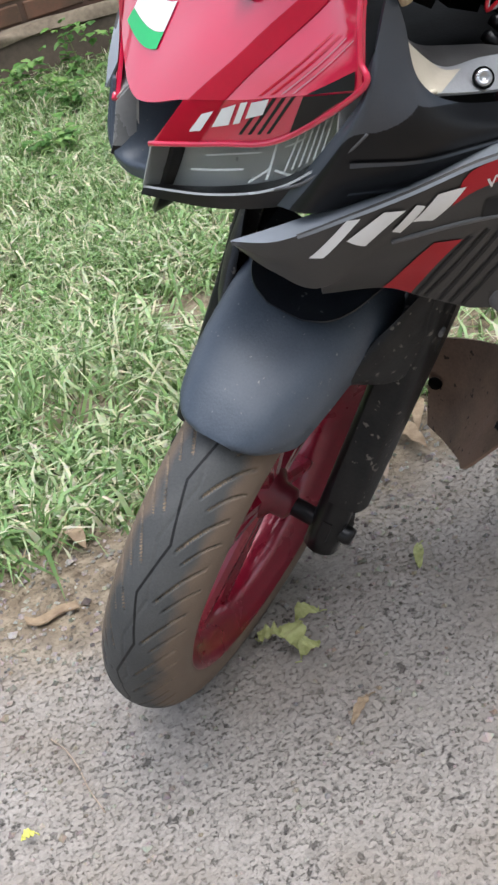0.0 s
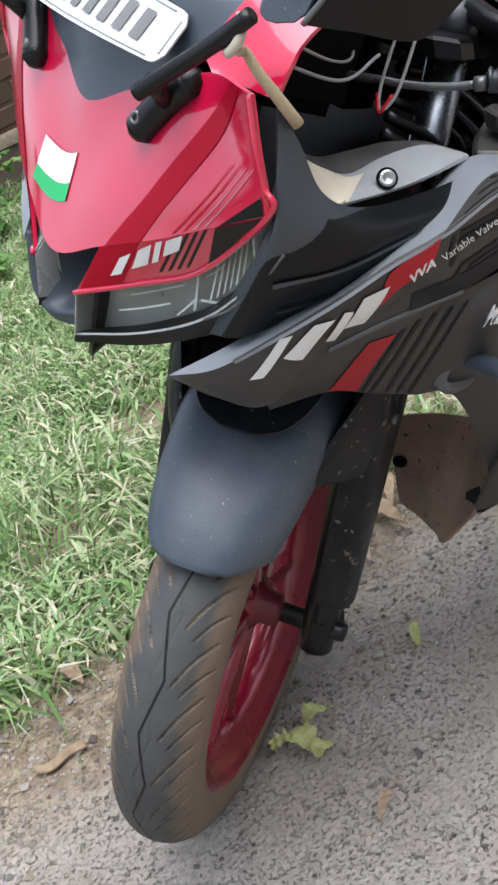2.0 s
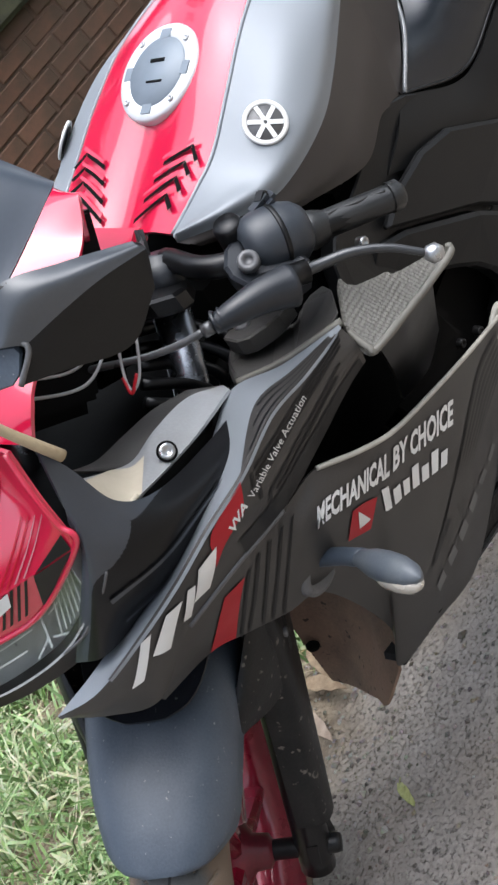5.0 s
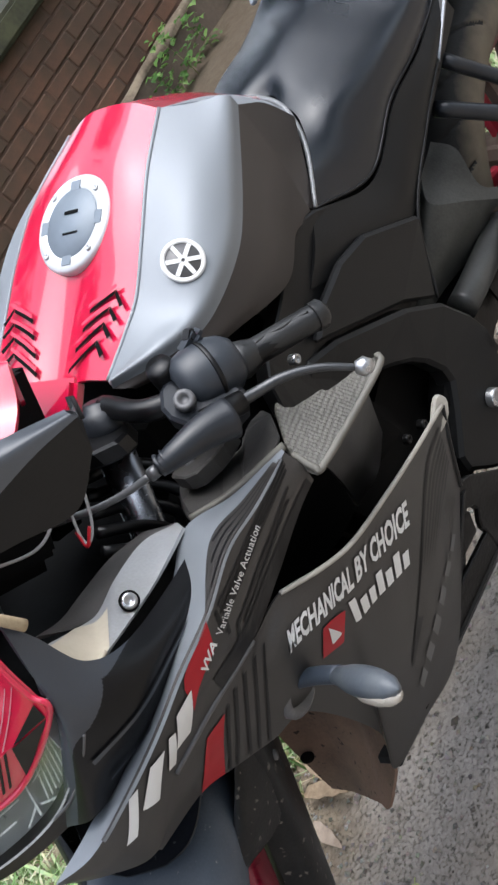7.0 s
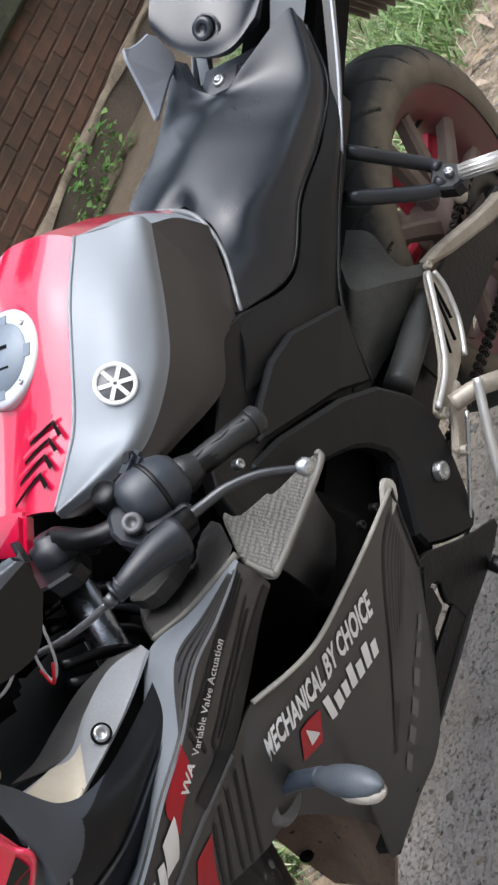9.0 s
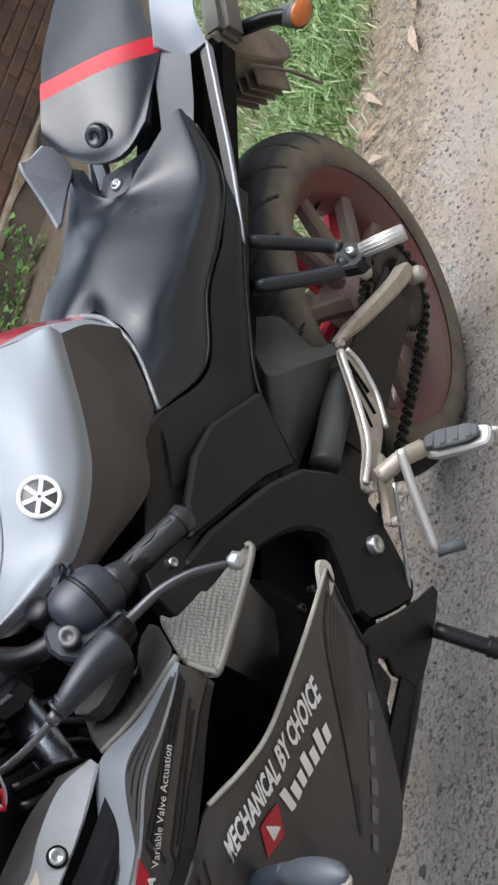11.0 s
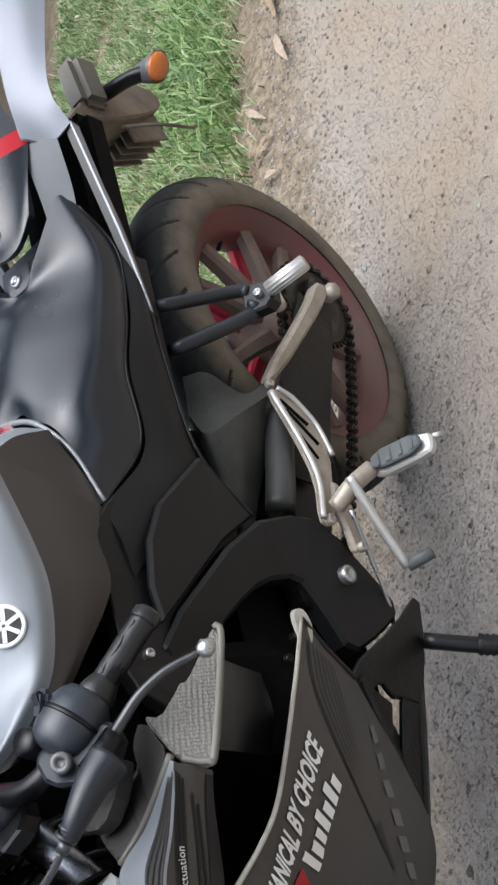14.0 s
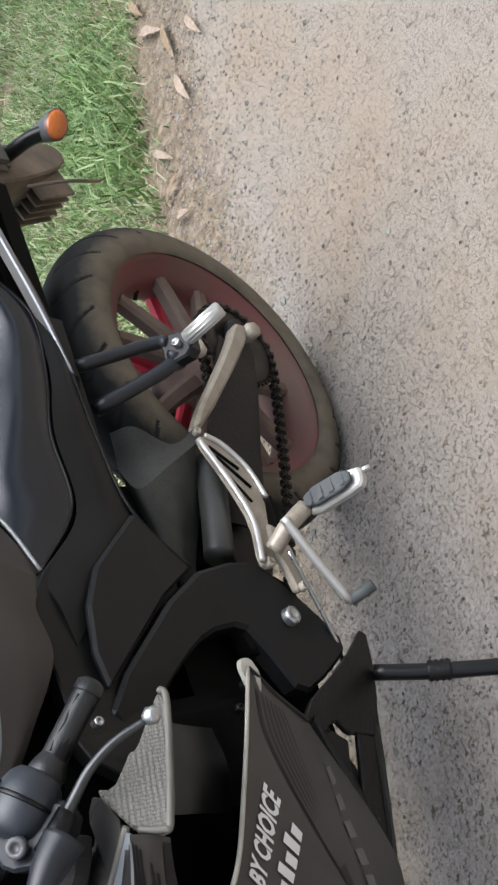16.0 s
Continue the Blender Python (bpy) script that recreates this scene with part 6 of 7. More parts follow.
arm = tube("signal_arm", [(-0.30, 0.03, 0.70), (-0.285, 0.09, 0.695), (-0.272, 0.135, 0.682)], 0.013, BLACK, bike, 12, 12)
signal_turn = pose(-0.268, 0.150, 0.682, 0, 0, -32) @ Matrix.Diagonal((1.2, 1.0, 0.9, 1.0))
lathe("signal_housing", [(0.0, -0.075), (0.011, -0.074), (0.016, -0.045), (0.0225, -0.010), (0.0240, -0.002), (0.0225, 0.0)], GREY_PLASTIC, arm, signal_turn, 28, "dusty grey signal housing")
lathe("amber_lens", [(0.0, 0.007), (0.010, 0.006), (0.018, 0.0035), (0.0215, 0.0), (0.0215, -0.004)], ORANGE, arm, signal_turn, 28, "amber signal lens")
tube("tail_wire", [(-0.25, 0.03, 0.66), (-0.24, 0.08, 0.62), (-0.27, 0.09, 0.56), (-0.30, 0.08, 0.54)], 0.003, TAIL_BROWN, bike, 8, 20)
block("holder_pod", (-0.30, 0.02, 0.735), (0.10, 0.05, 0.06), FIN_GREY, bike, (0, 25, 0), 0.012)

# -- rear arm, chain, pegs --
slab("swingarm", [(0.52, 0.115, 0.44), (0.30, 0.118, 0.445), (0.03, 0.118, 0.345), (-0.05, 0.118, 0.33), (-0.05, 0.118, 0.295), (0.05, 0.118, 0.285), (0.30, 0.118, 0.335), (0.52, 0.115, 0.36)], (0, -0.03, 0), GREASE, bike, "greasy black swingarm", 1, 0.006)
slab("swingarm", [(0.52, -0.115, 0.44), (0.30, -0.118, 0.445), (-0.05, -0.118, 0.33), (-0.05, -0.118, 0.295), (0.30, -0.118, 0.335), (0.52, -0.115, 0.36)], (0, 0.03, 0), GREASE, bike, "", 1, 0.006)
slab("arm_brace", [(0.285, 0.145, 0.500), (0.272, 0.145, 0.470), (0.03, 0.140, 0.325), (-0.012, 0.140, 0.318), (-0.005, 0.140, 0.348), (0.06, 0.141, 0.375)], (0, -0.022, 0), ALLOY, bike, "dusty alloy swingarm brace", 1, 0.005)
lathe("rear_sprocket", [(0.03, 0.0), (0.074, 0.0), (0.078, 0.0035), (0.074, 0.007), (0.03, 0.007)], CHAIN, bike, pose(0, 0.096, 0.312), 44, closed=True)
for k in range(40):
    a = radians(9 * k)
    block("sprocket_tooth", (0.081 * math.cos(a), 0.0995, 0.312 + 0.081 * math.sin(a)), (0.008, 0.005, 0.006), CHAIN, bike, (0, -math.degrees(a), 0), 0.001)
link_mesh = None
run = smooth([(0.56, 0.10, 0.405), (0.30, 0.10, 0.275 + 0.125), (0.02, 0.10, 0.392), (-0.055, 0.10, 0.368), (-0.082, 0.10, 0.312), (-0.055, 0.10, 0.255), (0.02, 0.10, 0.232), (0.30, 0.10, 0.272), (0.56, 0.10, 0.335)], 900)
length = np.concatenate([[0], np.cumsum(np.linalg.norm(np.diff(run, axis=0), axis=1))])
run = np.stack([np.interp(np.linspace(0, length[-1], 141), length, run[:, q]) for q in range(3)], -1)
for k in range(141):
    p, d = run[k], run[min(k + 1, 140)] - run[max(k - 1, 0)]
    turn = math.degrees(math.atan2(d[2], d[0]))
    if link_mesh is None:
        first = block("chain_link", (0, 0, 0), (0.0125, 0.014, 0.014), CHAIN, bike, (0, 0, 0), 0.003)
        link_mesh = first.data
        first.matrix_local = pose(*p, 0, -turn, 0)
    else:
        ob = new("chain_link", link_mesh)
        ob.parent = bike
        ob.matrix_local = pose(p[0], p[1] + (0.0025 if k % 2 else -0.0025), p[2], 0, -turn, 0)
shell("chain_guard", [[(0.42, 0.125, 0.455), (0.30, 0.126, 0.452), (0.12, 0.125, 0.405), (0.02, 0.12, 0.37)], [(0.42, 0.13, 0.40), (0.30, 0.132, 0.37), (0.14, 0.13, 0.325), (0.06, 0.125, 0.315)]], 10, 24, GREASE, bike, 0.004, (0, 1, 0), "greasy black chain guard")
lathe("axle_nut", [(0.0, 0.016), (0.012, 0.016), (0.015, 0.012), (0.015, -0.01)], ALLOY, bike, pose(0, 0.135, 0.312), 6)
lathe("chain_adjuster", [(0.0, 0.05), (0.008, 0.05), (0.012, 0.04), (0.012, -0.03), (0.0, -0.03)], ALLOY, bike, toward((0.055, 0.11, 0.42), (0.12, 0.14, 0.44)), 12)
HUGGER = material("dusty_hugger", (0.055, 0.055, 0.049), 0.55, 0, 0, (0.022, 0.022, 0.02), 0.9, 14, 0.15, 300, 0.3)
hug = [[(0.269, 0.060, 0.581), (0.270, 0.090, 0.560), (0.308, 0.120, 0.521), (0.270, 0.135, 0.480)], [(0.357, 0.080, 0.590), (0.393, 0.100, 0.576), (0.354, 0.125, 0.536), (0.300, 0.140, 0.483)]]
hug_low = [hug[1], [(0.433, 0.074, 0.553), (0.485, 0.086, 0.516), (0.408, 0.108, 0.512), (0.325, 0.125, 0.484)], [(0.50, 0.06, 0.50), (0.52, 0.07, 0.48), (0.44, 0.085, 0.47), (0.34, 0.10, 0.45)]]
for side in (1, -1):
    f = (lambda r: r) if side > 0 else mirrored
    shell("rear_hugger", f(hug), 14, 24, HUGGER, bike, 0.004, (0, side, 1), "dusty grey-black rear hugger")
    shell("hugger_skirt", f(hug_low), 18, 24, HUGGER, bike, 0.004, (0, side, 0.5))
bolt("hugger_bolt", (0.288, 0.142, 0.488), (0, 1, 0.3), 0.006, ALLOY, bike)
# added near-black block, the shade behind the hugger in its colour
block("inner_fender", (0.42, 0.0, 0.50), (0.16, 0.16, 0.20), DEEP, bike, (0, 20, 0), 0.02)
tube("reservoir", [(0.312, 0.118, 0.450), (0.384, 0.122, 0.460), (0.451, 0.126, 0.470), (0.490, 0.126, 0.475)], 0.021, material("dusty_cylinder", (0.045, 0.046, 0.043), 0.45, 0.1, 0, (0.016, 0.016, 0.015), 0.8, 12, 0.1, 200), bike, 18, 14, "dusty grey cylinder")
# pillion footrest hangers
for side in (1, -1):
    q = lambda *p: (p[0], p[1] * side, p[2])
    tube("peg_hanger", [q(0.215, 0.105, 0.665), q(0.168, 0.16, 0.566), q(0.172, 0.178, 0.552)], 0.0105, HOUSING, bike, 8, 12, "black bent steel peg hanger")
    tube("peg_hanger", [q(0.283, 0.105, 0.640), q(0.215, 0.168, 0.552), q(0.195, 0.185, 0.548)], 0.0115, HOUSING, bike, 8, 12)
    slab("peg_joint", [q(0.160, 0.170, 0.560), q(0.215, 0.170, 0.556), q(0.212, 0.212, 0.540), q(0.168, 0.212, 0.543)], (0, 0, -0.022), BLACK, bike, "", 1, 0.003)
    bolt("joint_bolt", q(0.188, 0.196, 0.552), (0, 0.3 * side, 1), 0.007, STEEL, bike)
    peg = tube("pillion_peg", [q(0.186, 0.208, 0.543), q(0.172, 0.272, 0.530)], 0.0118, ALLOY_CLEAN, bike, 12, 4, "ribbed bare alloy pillion peg")
    for k in range(9):
        a = math.pi / 7 * k - 0.4
        off = Vector((math.cos(a) * 0.0116, 0, math.sin(a) * 0.0116))
        tube("peg_rib", [tuple(Vector(q(0.185, 0.214, 0.542)) + off), tuple(Vector(q(0.172, 0.270, 0.530)) + off)], 0.0013, ALLOY_CLEAN, peg, 6, 2)
    # rider's footrest plate: slotted, with peg
    hang = slab("rest_plate", [q(0.312, 0.150, 0.501), q(0.299, 0.150, 0.487), q(0.311, 0.155, 0.458), q(0.343, 0.160, 0.421), q(0.394, 0.168, 0.404), q(0.452, 0.172, 0.413), q(0.509, 0.175, 0.419), q(0.525, 0.175, 0.433), q(0.521, 0.175, 0.450), q(0.449, 0.170, 0.444), q(0.383, 0.160, 0.464)], (0, -0.008 * side, 0), ALLOY, bike, "dusty slotted alloy footrest plate", 1, 0.002)
    for a, b in (((0.322, 0.1545, 0.484), (0.352, 0.1625, 0.440)), ((0.336, 0.155, 0.474), (0.382, 0.166, 0.426)), ((0.358, 0.1565, 0.468), (0.410, 0.167, 0.432))):
        tube("plate_slot", [q(*a), q(*b)], 0.0024, DEEP, hang, 8)
    tube("plate_rim", [q(0.314, 0.153, 0.500), q(0.383, 0.163, 0.464), q(0.449, 0.173, 0.445), q(0.519, 0.178, 0.449)], 0.0048, ALLOY_CLEAN, hang, 8, 24)
    tube("plate_rim", [q(0.301, 0.153, 0.486), q(0.312, 0.158, 0.458), q(0.344, 0.163, 0.422), q(0.394, 0.171, 0.405)], 0.0040, ALLOY_CLEAN, hang, 8, 24)
    bolt("plate_bolt", q(0.516, 0.177, 0.434), (0, side, 0), 0.008, ALLOY, hang)
    slab("rest_foot", [q(0.442, 0.176, 0.420), q(0.452, 0.178, 0.399), q(0.491, 0.182, 0.381), q(0.543, 0.186, 0.376), q(0.561, 0.186, 0.401), q(0.523, 0.182, 0.407), q(0.487, 0.178, 0.422)], (0, -0.012 * side, 0), ALLOY, bike, "", 2, 0.004)
    bolt("plate_bolt", q(0.548, 0.188, 0.390), (0, side, 0), 0.007, ALLOY, hang)
    tube("peg_arm", [q(0.50, 0.185, 0.43), q(0.478, 0.215, 0.425), q(0.452, 0.232, 0.403)], 0.013, ALLOY, bike, 10, 10)
    rest = slab("rider_peg", [q(0.432, 0.232, 0.404), q(0.468, 0.232, 0.400), q(0.472, 0.320, 0.393), q(0.462, 0.330, 0.392), q(0.436, 0.328, 0.394)], (0, 0, -0.014), ALLOY_CLEAN, bike, "alloy footrest with a worn rubber pad", 1, 0.003)
    slab("peg_rubber", [q(0.436, 0.240, 0.407), q(0.464, 0.240, 0.404), q(0.467, 0.318, 0.397), q(0.439, 0.318, 0.399)], (0, 0, 0.007), PEG_RUBBER, rest, "", 1, 0.002)
    for k in range(4):
        block("rubber_rib", q(0.4515, 0.251 + 0.018 * k, 0.4115 - 0.002 * k), (0.022, 0.010, 0.003), PEG_RUBBER, rest, (0, 0, 0), 0.001)
    tube("peg_feeler", [q(0.445, 0.328, 0.385), q(0.443, 0.336, 0.378)], 0.004, ALLOY_CLEAN, rest, 8)
tube("shift_lever", [(0.478, 0.226, 0.444), (0.520, 0.224, 0.405), (0.579, 0.222, 0.344)], 0.0065, ALLOY_CLEAN, bike, 10, 14, "bare alloy gear lever")
tube("shift_peg", [(0.577, 0.222, 0.342), (0.568, 0.256, 0.330)], 0.0085, PEG_RUBBER, bike, 12)
tube("shift_rod", [(0.512, 0.205, 0.424), (0.60, 0.170, 0.33), (0.63, 0.15, 0.30)], 0.003, STEEL, bike, 8)
# side stand and its bracket
bracket = slab("stand_bracket", [(0.560, 0.170, 0.257), (0.636, 0.175, 0.324), (0.742, 0.185, 0.447), (0.771, 0.180, 0.415), (0.733, 0.178, 0.378), (0.747, 0.172, 0.349), (0.740, 0.168, 0.327), (0.733, 0.158, 0.272), (0.642, 0.160, 0.249)], (0, -0.010, -0.002), GREASE, bike, "greasy black stand bracket", 1, 0.002)
slab("bracket_arm", [(0.740, 0.168, 0.327), (0.733, 0.158, 0.272), (0.984, 0.158, 0.318), (0.987, 0.158, 0.349), (0.824, 0.164, 0.340)], (0, -0.010, -0.002), GREASE, bracket, "", 0, 0.002)
slab("bracket_arm", [(0.771, 0.180, 0.415), (0.751, 0.178, 0.390), (0.757, 0.172, 0.354), (0.825, 0.168, 0.362), (0.828, 0.164, 0.341), (0.961, 0.160, 0.348), (0.911, 0.165, 0.358)], (0, -0.010, -0.002), GREASE, bracket, "", 0, 0.002)
slab("lower_rail", [(0.60, 0.158, 0.262), (0.72, 0.165, 0.283), (0.90, 0.165, 0.312), (1.05, 0.135, 0.318), (1.05, 0.125, 0.295), (0.90, 0.15, 0.288), (0.72, 0.15, 0.256), (0.60, 0.148, 0.240)], (0, -0.03, -0.006), GREASE, bike, "black lower rail", 1, 0.005)
stand = tube("side_stand", [(0.640, 0.168, 0.262), (0.66, 0.24, 0.20), (0.685, 0.36, 0.100)], 0.0115, BLACK, bike, 12, 12, "black steel side stand")
lathe("stand_spring", [(0.0135, -0.03), (0.0155, -0.026), (0.0135, -0.022), (0.0155, -0.018), (0.0135, -0.014), (0.0155, -0.01), (0.0135, -0.006), (0.0155, -0.002), (0.0135, 0.002)], GREASE, stand, toward((0.66, 0.245, 0.197), (0.685, 0.36, 0.102)), 16)
slab("stand_foot", [(0.665, 0.345, 0.112), (0.705, 0.345, 0.112), (0.715, 0.395, 0.108), (0.665, 0.40, 0.107)], (0, 0, -0.009), BLACK, bike, "", 1, 0.002)


# ---- the ground: one sheet, road in front, soil and grass behind ----
def ground_height(x, y):
    """The verge falls away from the road's broken edge."""
    edge = -0.24 + 0.05 * np.sin(1.7 * x + 0.6) + 0.03 * np.sin(5.3 * x)
    d = np.maximum(edge - y, 0)
    z = -0.11 * (1 - np.exp(-d / 1.1)) + 0.012 * np.sin(7 * x + 2 * y) * np.sin(6 * y) * step(d, 0, 0.3)
    return z + 0.010 * step(d, 0.0, 0.06) * (1 - step(d, 0.10, 0.3))


def ground_material():
    m = bpy.data.materials.new("road_and_soil")
    m.use_nodes = True
    n, k = m.node_tree.nodes, m.node_tree.links
    b = n["Principled BSDF"]
    tc = n.new("ShaderNodeTexCoord")
    P = tc.outputs["Object"]

    def noise_at(scale, detail=4.0, rough=0.55):
        t = n.new("ShaderNodeTexNoise")
        t.inputs["Scale"].default_value, t.inputs["Detail"].default_value, t.inputs["Roughness"].default_value = scale, detail, rough
        k.new(P, t.inputs["Vector"])
        return t.outputs["Fac"]

    def ranged(v, a, c, lo=0.0, hi=1.0):
        t = n.new("ShaderNodeMapRange")
        t.interpolation_type = "SMOOTHSTEP"
        t.inputs["From Min"].default_value, t.inputs["From Max"].default_value = a, c
        t.inputs["To Min"].default_value, t.inputs["To Max"].default_value = lo, hi
        k.new(v, t.inputs["Value"])
        return t.outputs[0]

    def mixed(f, a, c):
        t = n.new("ShaderNodeMix")
        t.data_type = "RGBA"
        for v, s in ((f, "Factor"), (a, "A"), (c, "B")):
            if isinstance(v, tuple):
                t.inputs[s].default_value = (*v, 1)
            elif isinstance(v, float):
                t.inputs[s].default_value = v
            else:
                k.new(v, t.inputs[s])
        return t.outputs["Result"]

    def maths(op, a, c, d=None):
        t = n.new("ShaderNodeMath")
        t.operation = op
        for i, v in enumerate((a, c, d)):
            if v is None:
                continue
            if isinstance(v, (int, float)):
                t.inputs[i].default_value = v
            else:
                k.new(v, t.inputs[i])
        return t.outputs[0]

    def cells(scale, feature="F1"):
        warp = n.new("ShaderNodeMix")
        warp.data_type = "VECTOR"
        warp.inputs["Factor"].default_value = 0.012
        nz = n.new("ShaderNodeTexNoise")
        nz.inputs["Scale"].default_value = scale * 0.7
        k.new(P, nz.inputs["Vector"])
        k.new(P, warp.inputs["A"])
        k.new(nz.outputs["Color"], warp.inputs["B"])
        t = n.new("ShaderNodeTexVoronoi")
        t.feature = feature
        t.inputs["Scale"].default_value = scale
        k.new(warp.outputs["Result"], t.inputs["Vector"])
        return t

    chips = cells(125)
    sep = n.new("ShaderNodeSeparateColor")
    k.new(chips.outputs["Color"], sep.inputs[0])
    patch = ranged(noise_at(14, 4.0, 0.6), 0.36, 0.62, 0.35, 1.0)
    gap = maths("MULTIPLY", maths("MAXIMUM", ranged(noise_at(150, 3.0, 0.65), 0.47, 0.32), ranged(noise_at(75, 3.0, 0.6), 0.40, 0.31)), patch)
    pits = ranged(noise_at(48, 4.5, 0.65), 0.60, 0.68)
    stone = mixed(ranged(sep.outputs[0], 0.0, 1.0), (0.225, 0.203, 0.182), (0.295, 0.268, 0.240))
    stone = mixed(ranged(noise_at(260, 4), 0.35, 0.7, 0.0, 0.5), stone, (0.21, 0.187, 0.16))
    coarse = mixed(maths("MULTIPLY", gap, 0.75), stone, (0.075, 0.066, 0.056))
    coarse = mixed(maths("MULTIPLY", pits, 0.8), coarse, (0.035, 0.03, 0.026))
    coarse = mixed(ranged(noise_at(5.0, 5), 0.42, 0.70, 0.0, 0.6), coarse, (0.195, 0.166, 0.135))
    fine_c = mixed(ranged(noise_at(300, 3), 0.35, 0.7), (0.205, 0.178, 0.146), (0.295, 0.260, 0.218))
    fine_c = mixed(ranged(noise_at(24, 5, 0.65), 0.45, 0.7, 0.0, 0.55), fine_c, (0.19, 0.165, 0.135))
    fine_c = mixed(ranged(noise_at(60, 3), 0.62, 0.72, 0.0, 0.32), fine_c, (0.10, 0.088, 0.075))
    fine_c = mixed(ranged(noise_at(2.2, 4), 0.42, 0.66, 0.0, 0.65), fine_c, (0.245, 0.192, 0.138))
    xyz = n.new("ShaderNodeSeparateXYZ")
    k.new(P, xyz.inputs[0])
    X, Y = xyz.outputs["X"], xyz.outputs["Y"]
    wob = maths("MULTIPLY_ADD", noise_at(3.2, 6), 0.30, -0.15)
    # the dusty wheel track begins beyond a wandering line behind the machine
    track = ranged(maths("ADD", maths("ADD", Y, maths("MULTIPLY", X, -0.42)), maths("MULTIPLY", wob, 1.8)), 0.0, 0.42)
    road = mixed(track, coarse, fine_c)
    # pale band along the verge side: blown dust and a lit strip painted in
    dust_and_light = ranged(maths("ADD", Y, maths("MULTIPLY", wob, 0.7)), 0.04, -0.10, 0.0, 0.4)
    road = mixed(maths("MULTIPLY", dust_and_light, ranged(noise_at(70, 4, 0.65), 0.35, 0.62)), road, (0.40, 0.36, 0.31))
    soil = mixed(ranged(noise_at(30, 6), 0.35, 0.7), (0.14, 0.105, 0.068), (0.27, 0.22, 0.155))
    soil = mixed(ranged(maths("ADD", Y, wob), -1.9, -2.5, 0.0, 0.8), soil, (0.07, 0.052, 0.034))
    soil = mixed(ranged(noise_at(160, 3), 0.55, 0.7, 0.0, 0.6), soil, (0.07, 0.055, 0.04))
    edge = ranged(maths("MULTIPLY_ADD", noise_at(9, 6), 0.16, maths("ADD", Y, wob)), -0.13, 0.10)
    k.new(mixed(edge, soil, road), b.inputs["Base Color"])
    b.inputs["Roughness"].default_value = 0.88
    b.inputs["Specular IOR Level"].default_value = 0.3
    h = maths("SUBTRACT", maths("MULTIPLY", noise_at(110, 3), 0.8), maths("MULTIPLY", maths("ADD", gap, pits), 0.9))
    h = maths("MULTIPLY", h, maths("MULTIPLY_ADD", track, -0.3, 1.0))
    bump = n.new("ShaderNodeBump")
    bump.inputs["Strength"].default_value, bump.inputs["Distance"].default_value = 0.9, 0.005
    k.new(h, bump.inputs["Height"])
    k.new(bump.outputs[0], b.inputs["Normal"])
    return m


def axis(lo, hi, cell, far):
    near = np.arange(lo, hi + 1e-6, cell)
    steps = np.cumsum(cell * 1.5 ** np.arange(1, 18))
    steps = steps[steps < far]
    return np.concatenate([lo - steps[::-1], near, hi + steps])


gx, gy = axis(-3.5, 2.6, 0.05, 400), axis(-3.6, 2.0, 0.05, 400)
X2, Y2 = np.meshgrid(gx, gy, indexing="ij")
Z2 = ground_height(X2, Y2)
ny = len(gy)
ii, jj = np.meshgrid(np.arange(len(gx) - 1), np.arange(ny - 1), indexing="ij")
GROUND = ground_material()
ground = link("ground", np.stack([X2, Y2, Z2], -1).reshape(-1, 3), np.stack([ii * ny + jj, (ii + 1) * ny + jj, (ii + 1) * ny + jj + 1, ii * ny + jj + 1], -1).reshape(-1, 4), GROUND)
tagged(ground, "worn grey chip-seal road with a crumbling soil verge", "ground", kind="structure")

rng = np.random.default_rng(7)


def varied(name, stops, rough=0.7, spec=0.3, through_light=0.0):
    """A material whose colour runs over the stops at random from piece to piece."""
    m = bpy.data.materials.new(name)
    m.use_nodes = True
    n, k = m.node_tree.nodes, m.node_tree.links
    b = n["Principled BSDF"]
    geo, ramp = n.new("ShaderNodeNewGeometry"), n.new("ShaderNodeValToRGB")
    k.new(geo.outputs["Random Per Island"], ramp.inputs[0])
    while len(ramp.color_ramp.elements) < len(stops):
        ramp.color_ramp.elements.new(0.5)
    for e, (p, c) in zip(ramp.color_ramp.elements, stops):
        e.position, e.color = p, (*c, 1)
    noi, mix, tc = n.new("ShaderNodeTexNoise"), n.new("ShaderNodeMix"), n.new("ShaderNodeTexCoord")
    noi.inputs["Scale"].default_value = 90
    k.new(tc.outputs["Object"], noi.inputs["Vector"])
    mix.data_type, mix.blend_type = "RGBA", "MULTIPLY"
    mix.inputs["Factor"].default_value = 0.5
    k.new(ramp.outputs[0], mix.inputs["A"])
    k.new(noi.outputs["Color"], mix.inputs["B"])
    k.new(mix.outputs["Result"], b.inputs["Base Color"])
    b.inputs["Roughness"].default_value, b.inputs["Specular IOR Level"].default_value = rough, spec
    if through_light:
        out = n["Material Output"]
        tr, ms = n.new("ShaderNodeBsdfTranslucent"), n.new("ShaderNodeMixShader")
        k.new(mix.outputs["Result"], tr.inputs["Color"])
        ms.inputs[0].default_value = through_light
        k.new(b.outputs[0], ms.inputs[1])
        k.new(tr.outputs[0], ms.inputs[2])
        k.new(ms.outputs[0], out.inputs["Surface"])
    return m


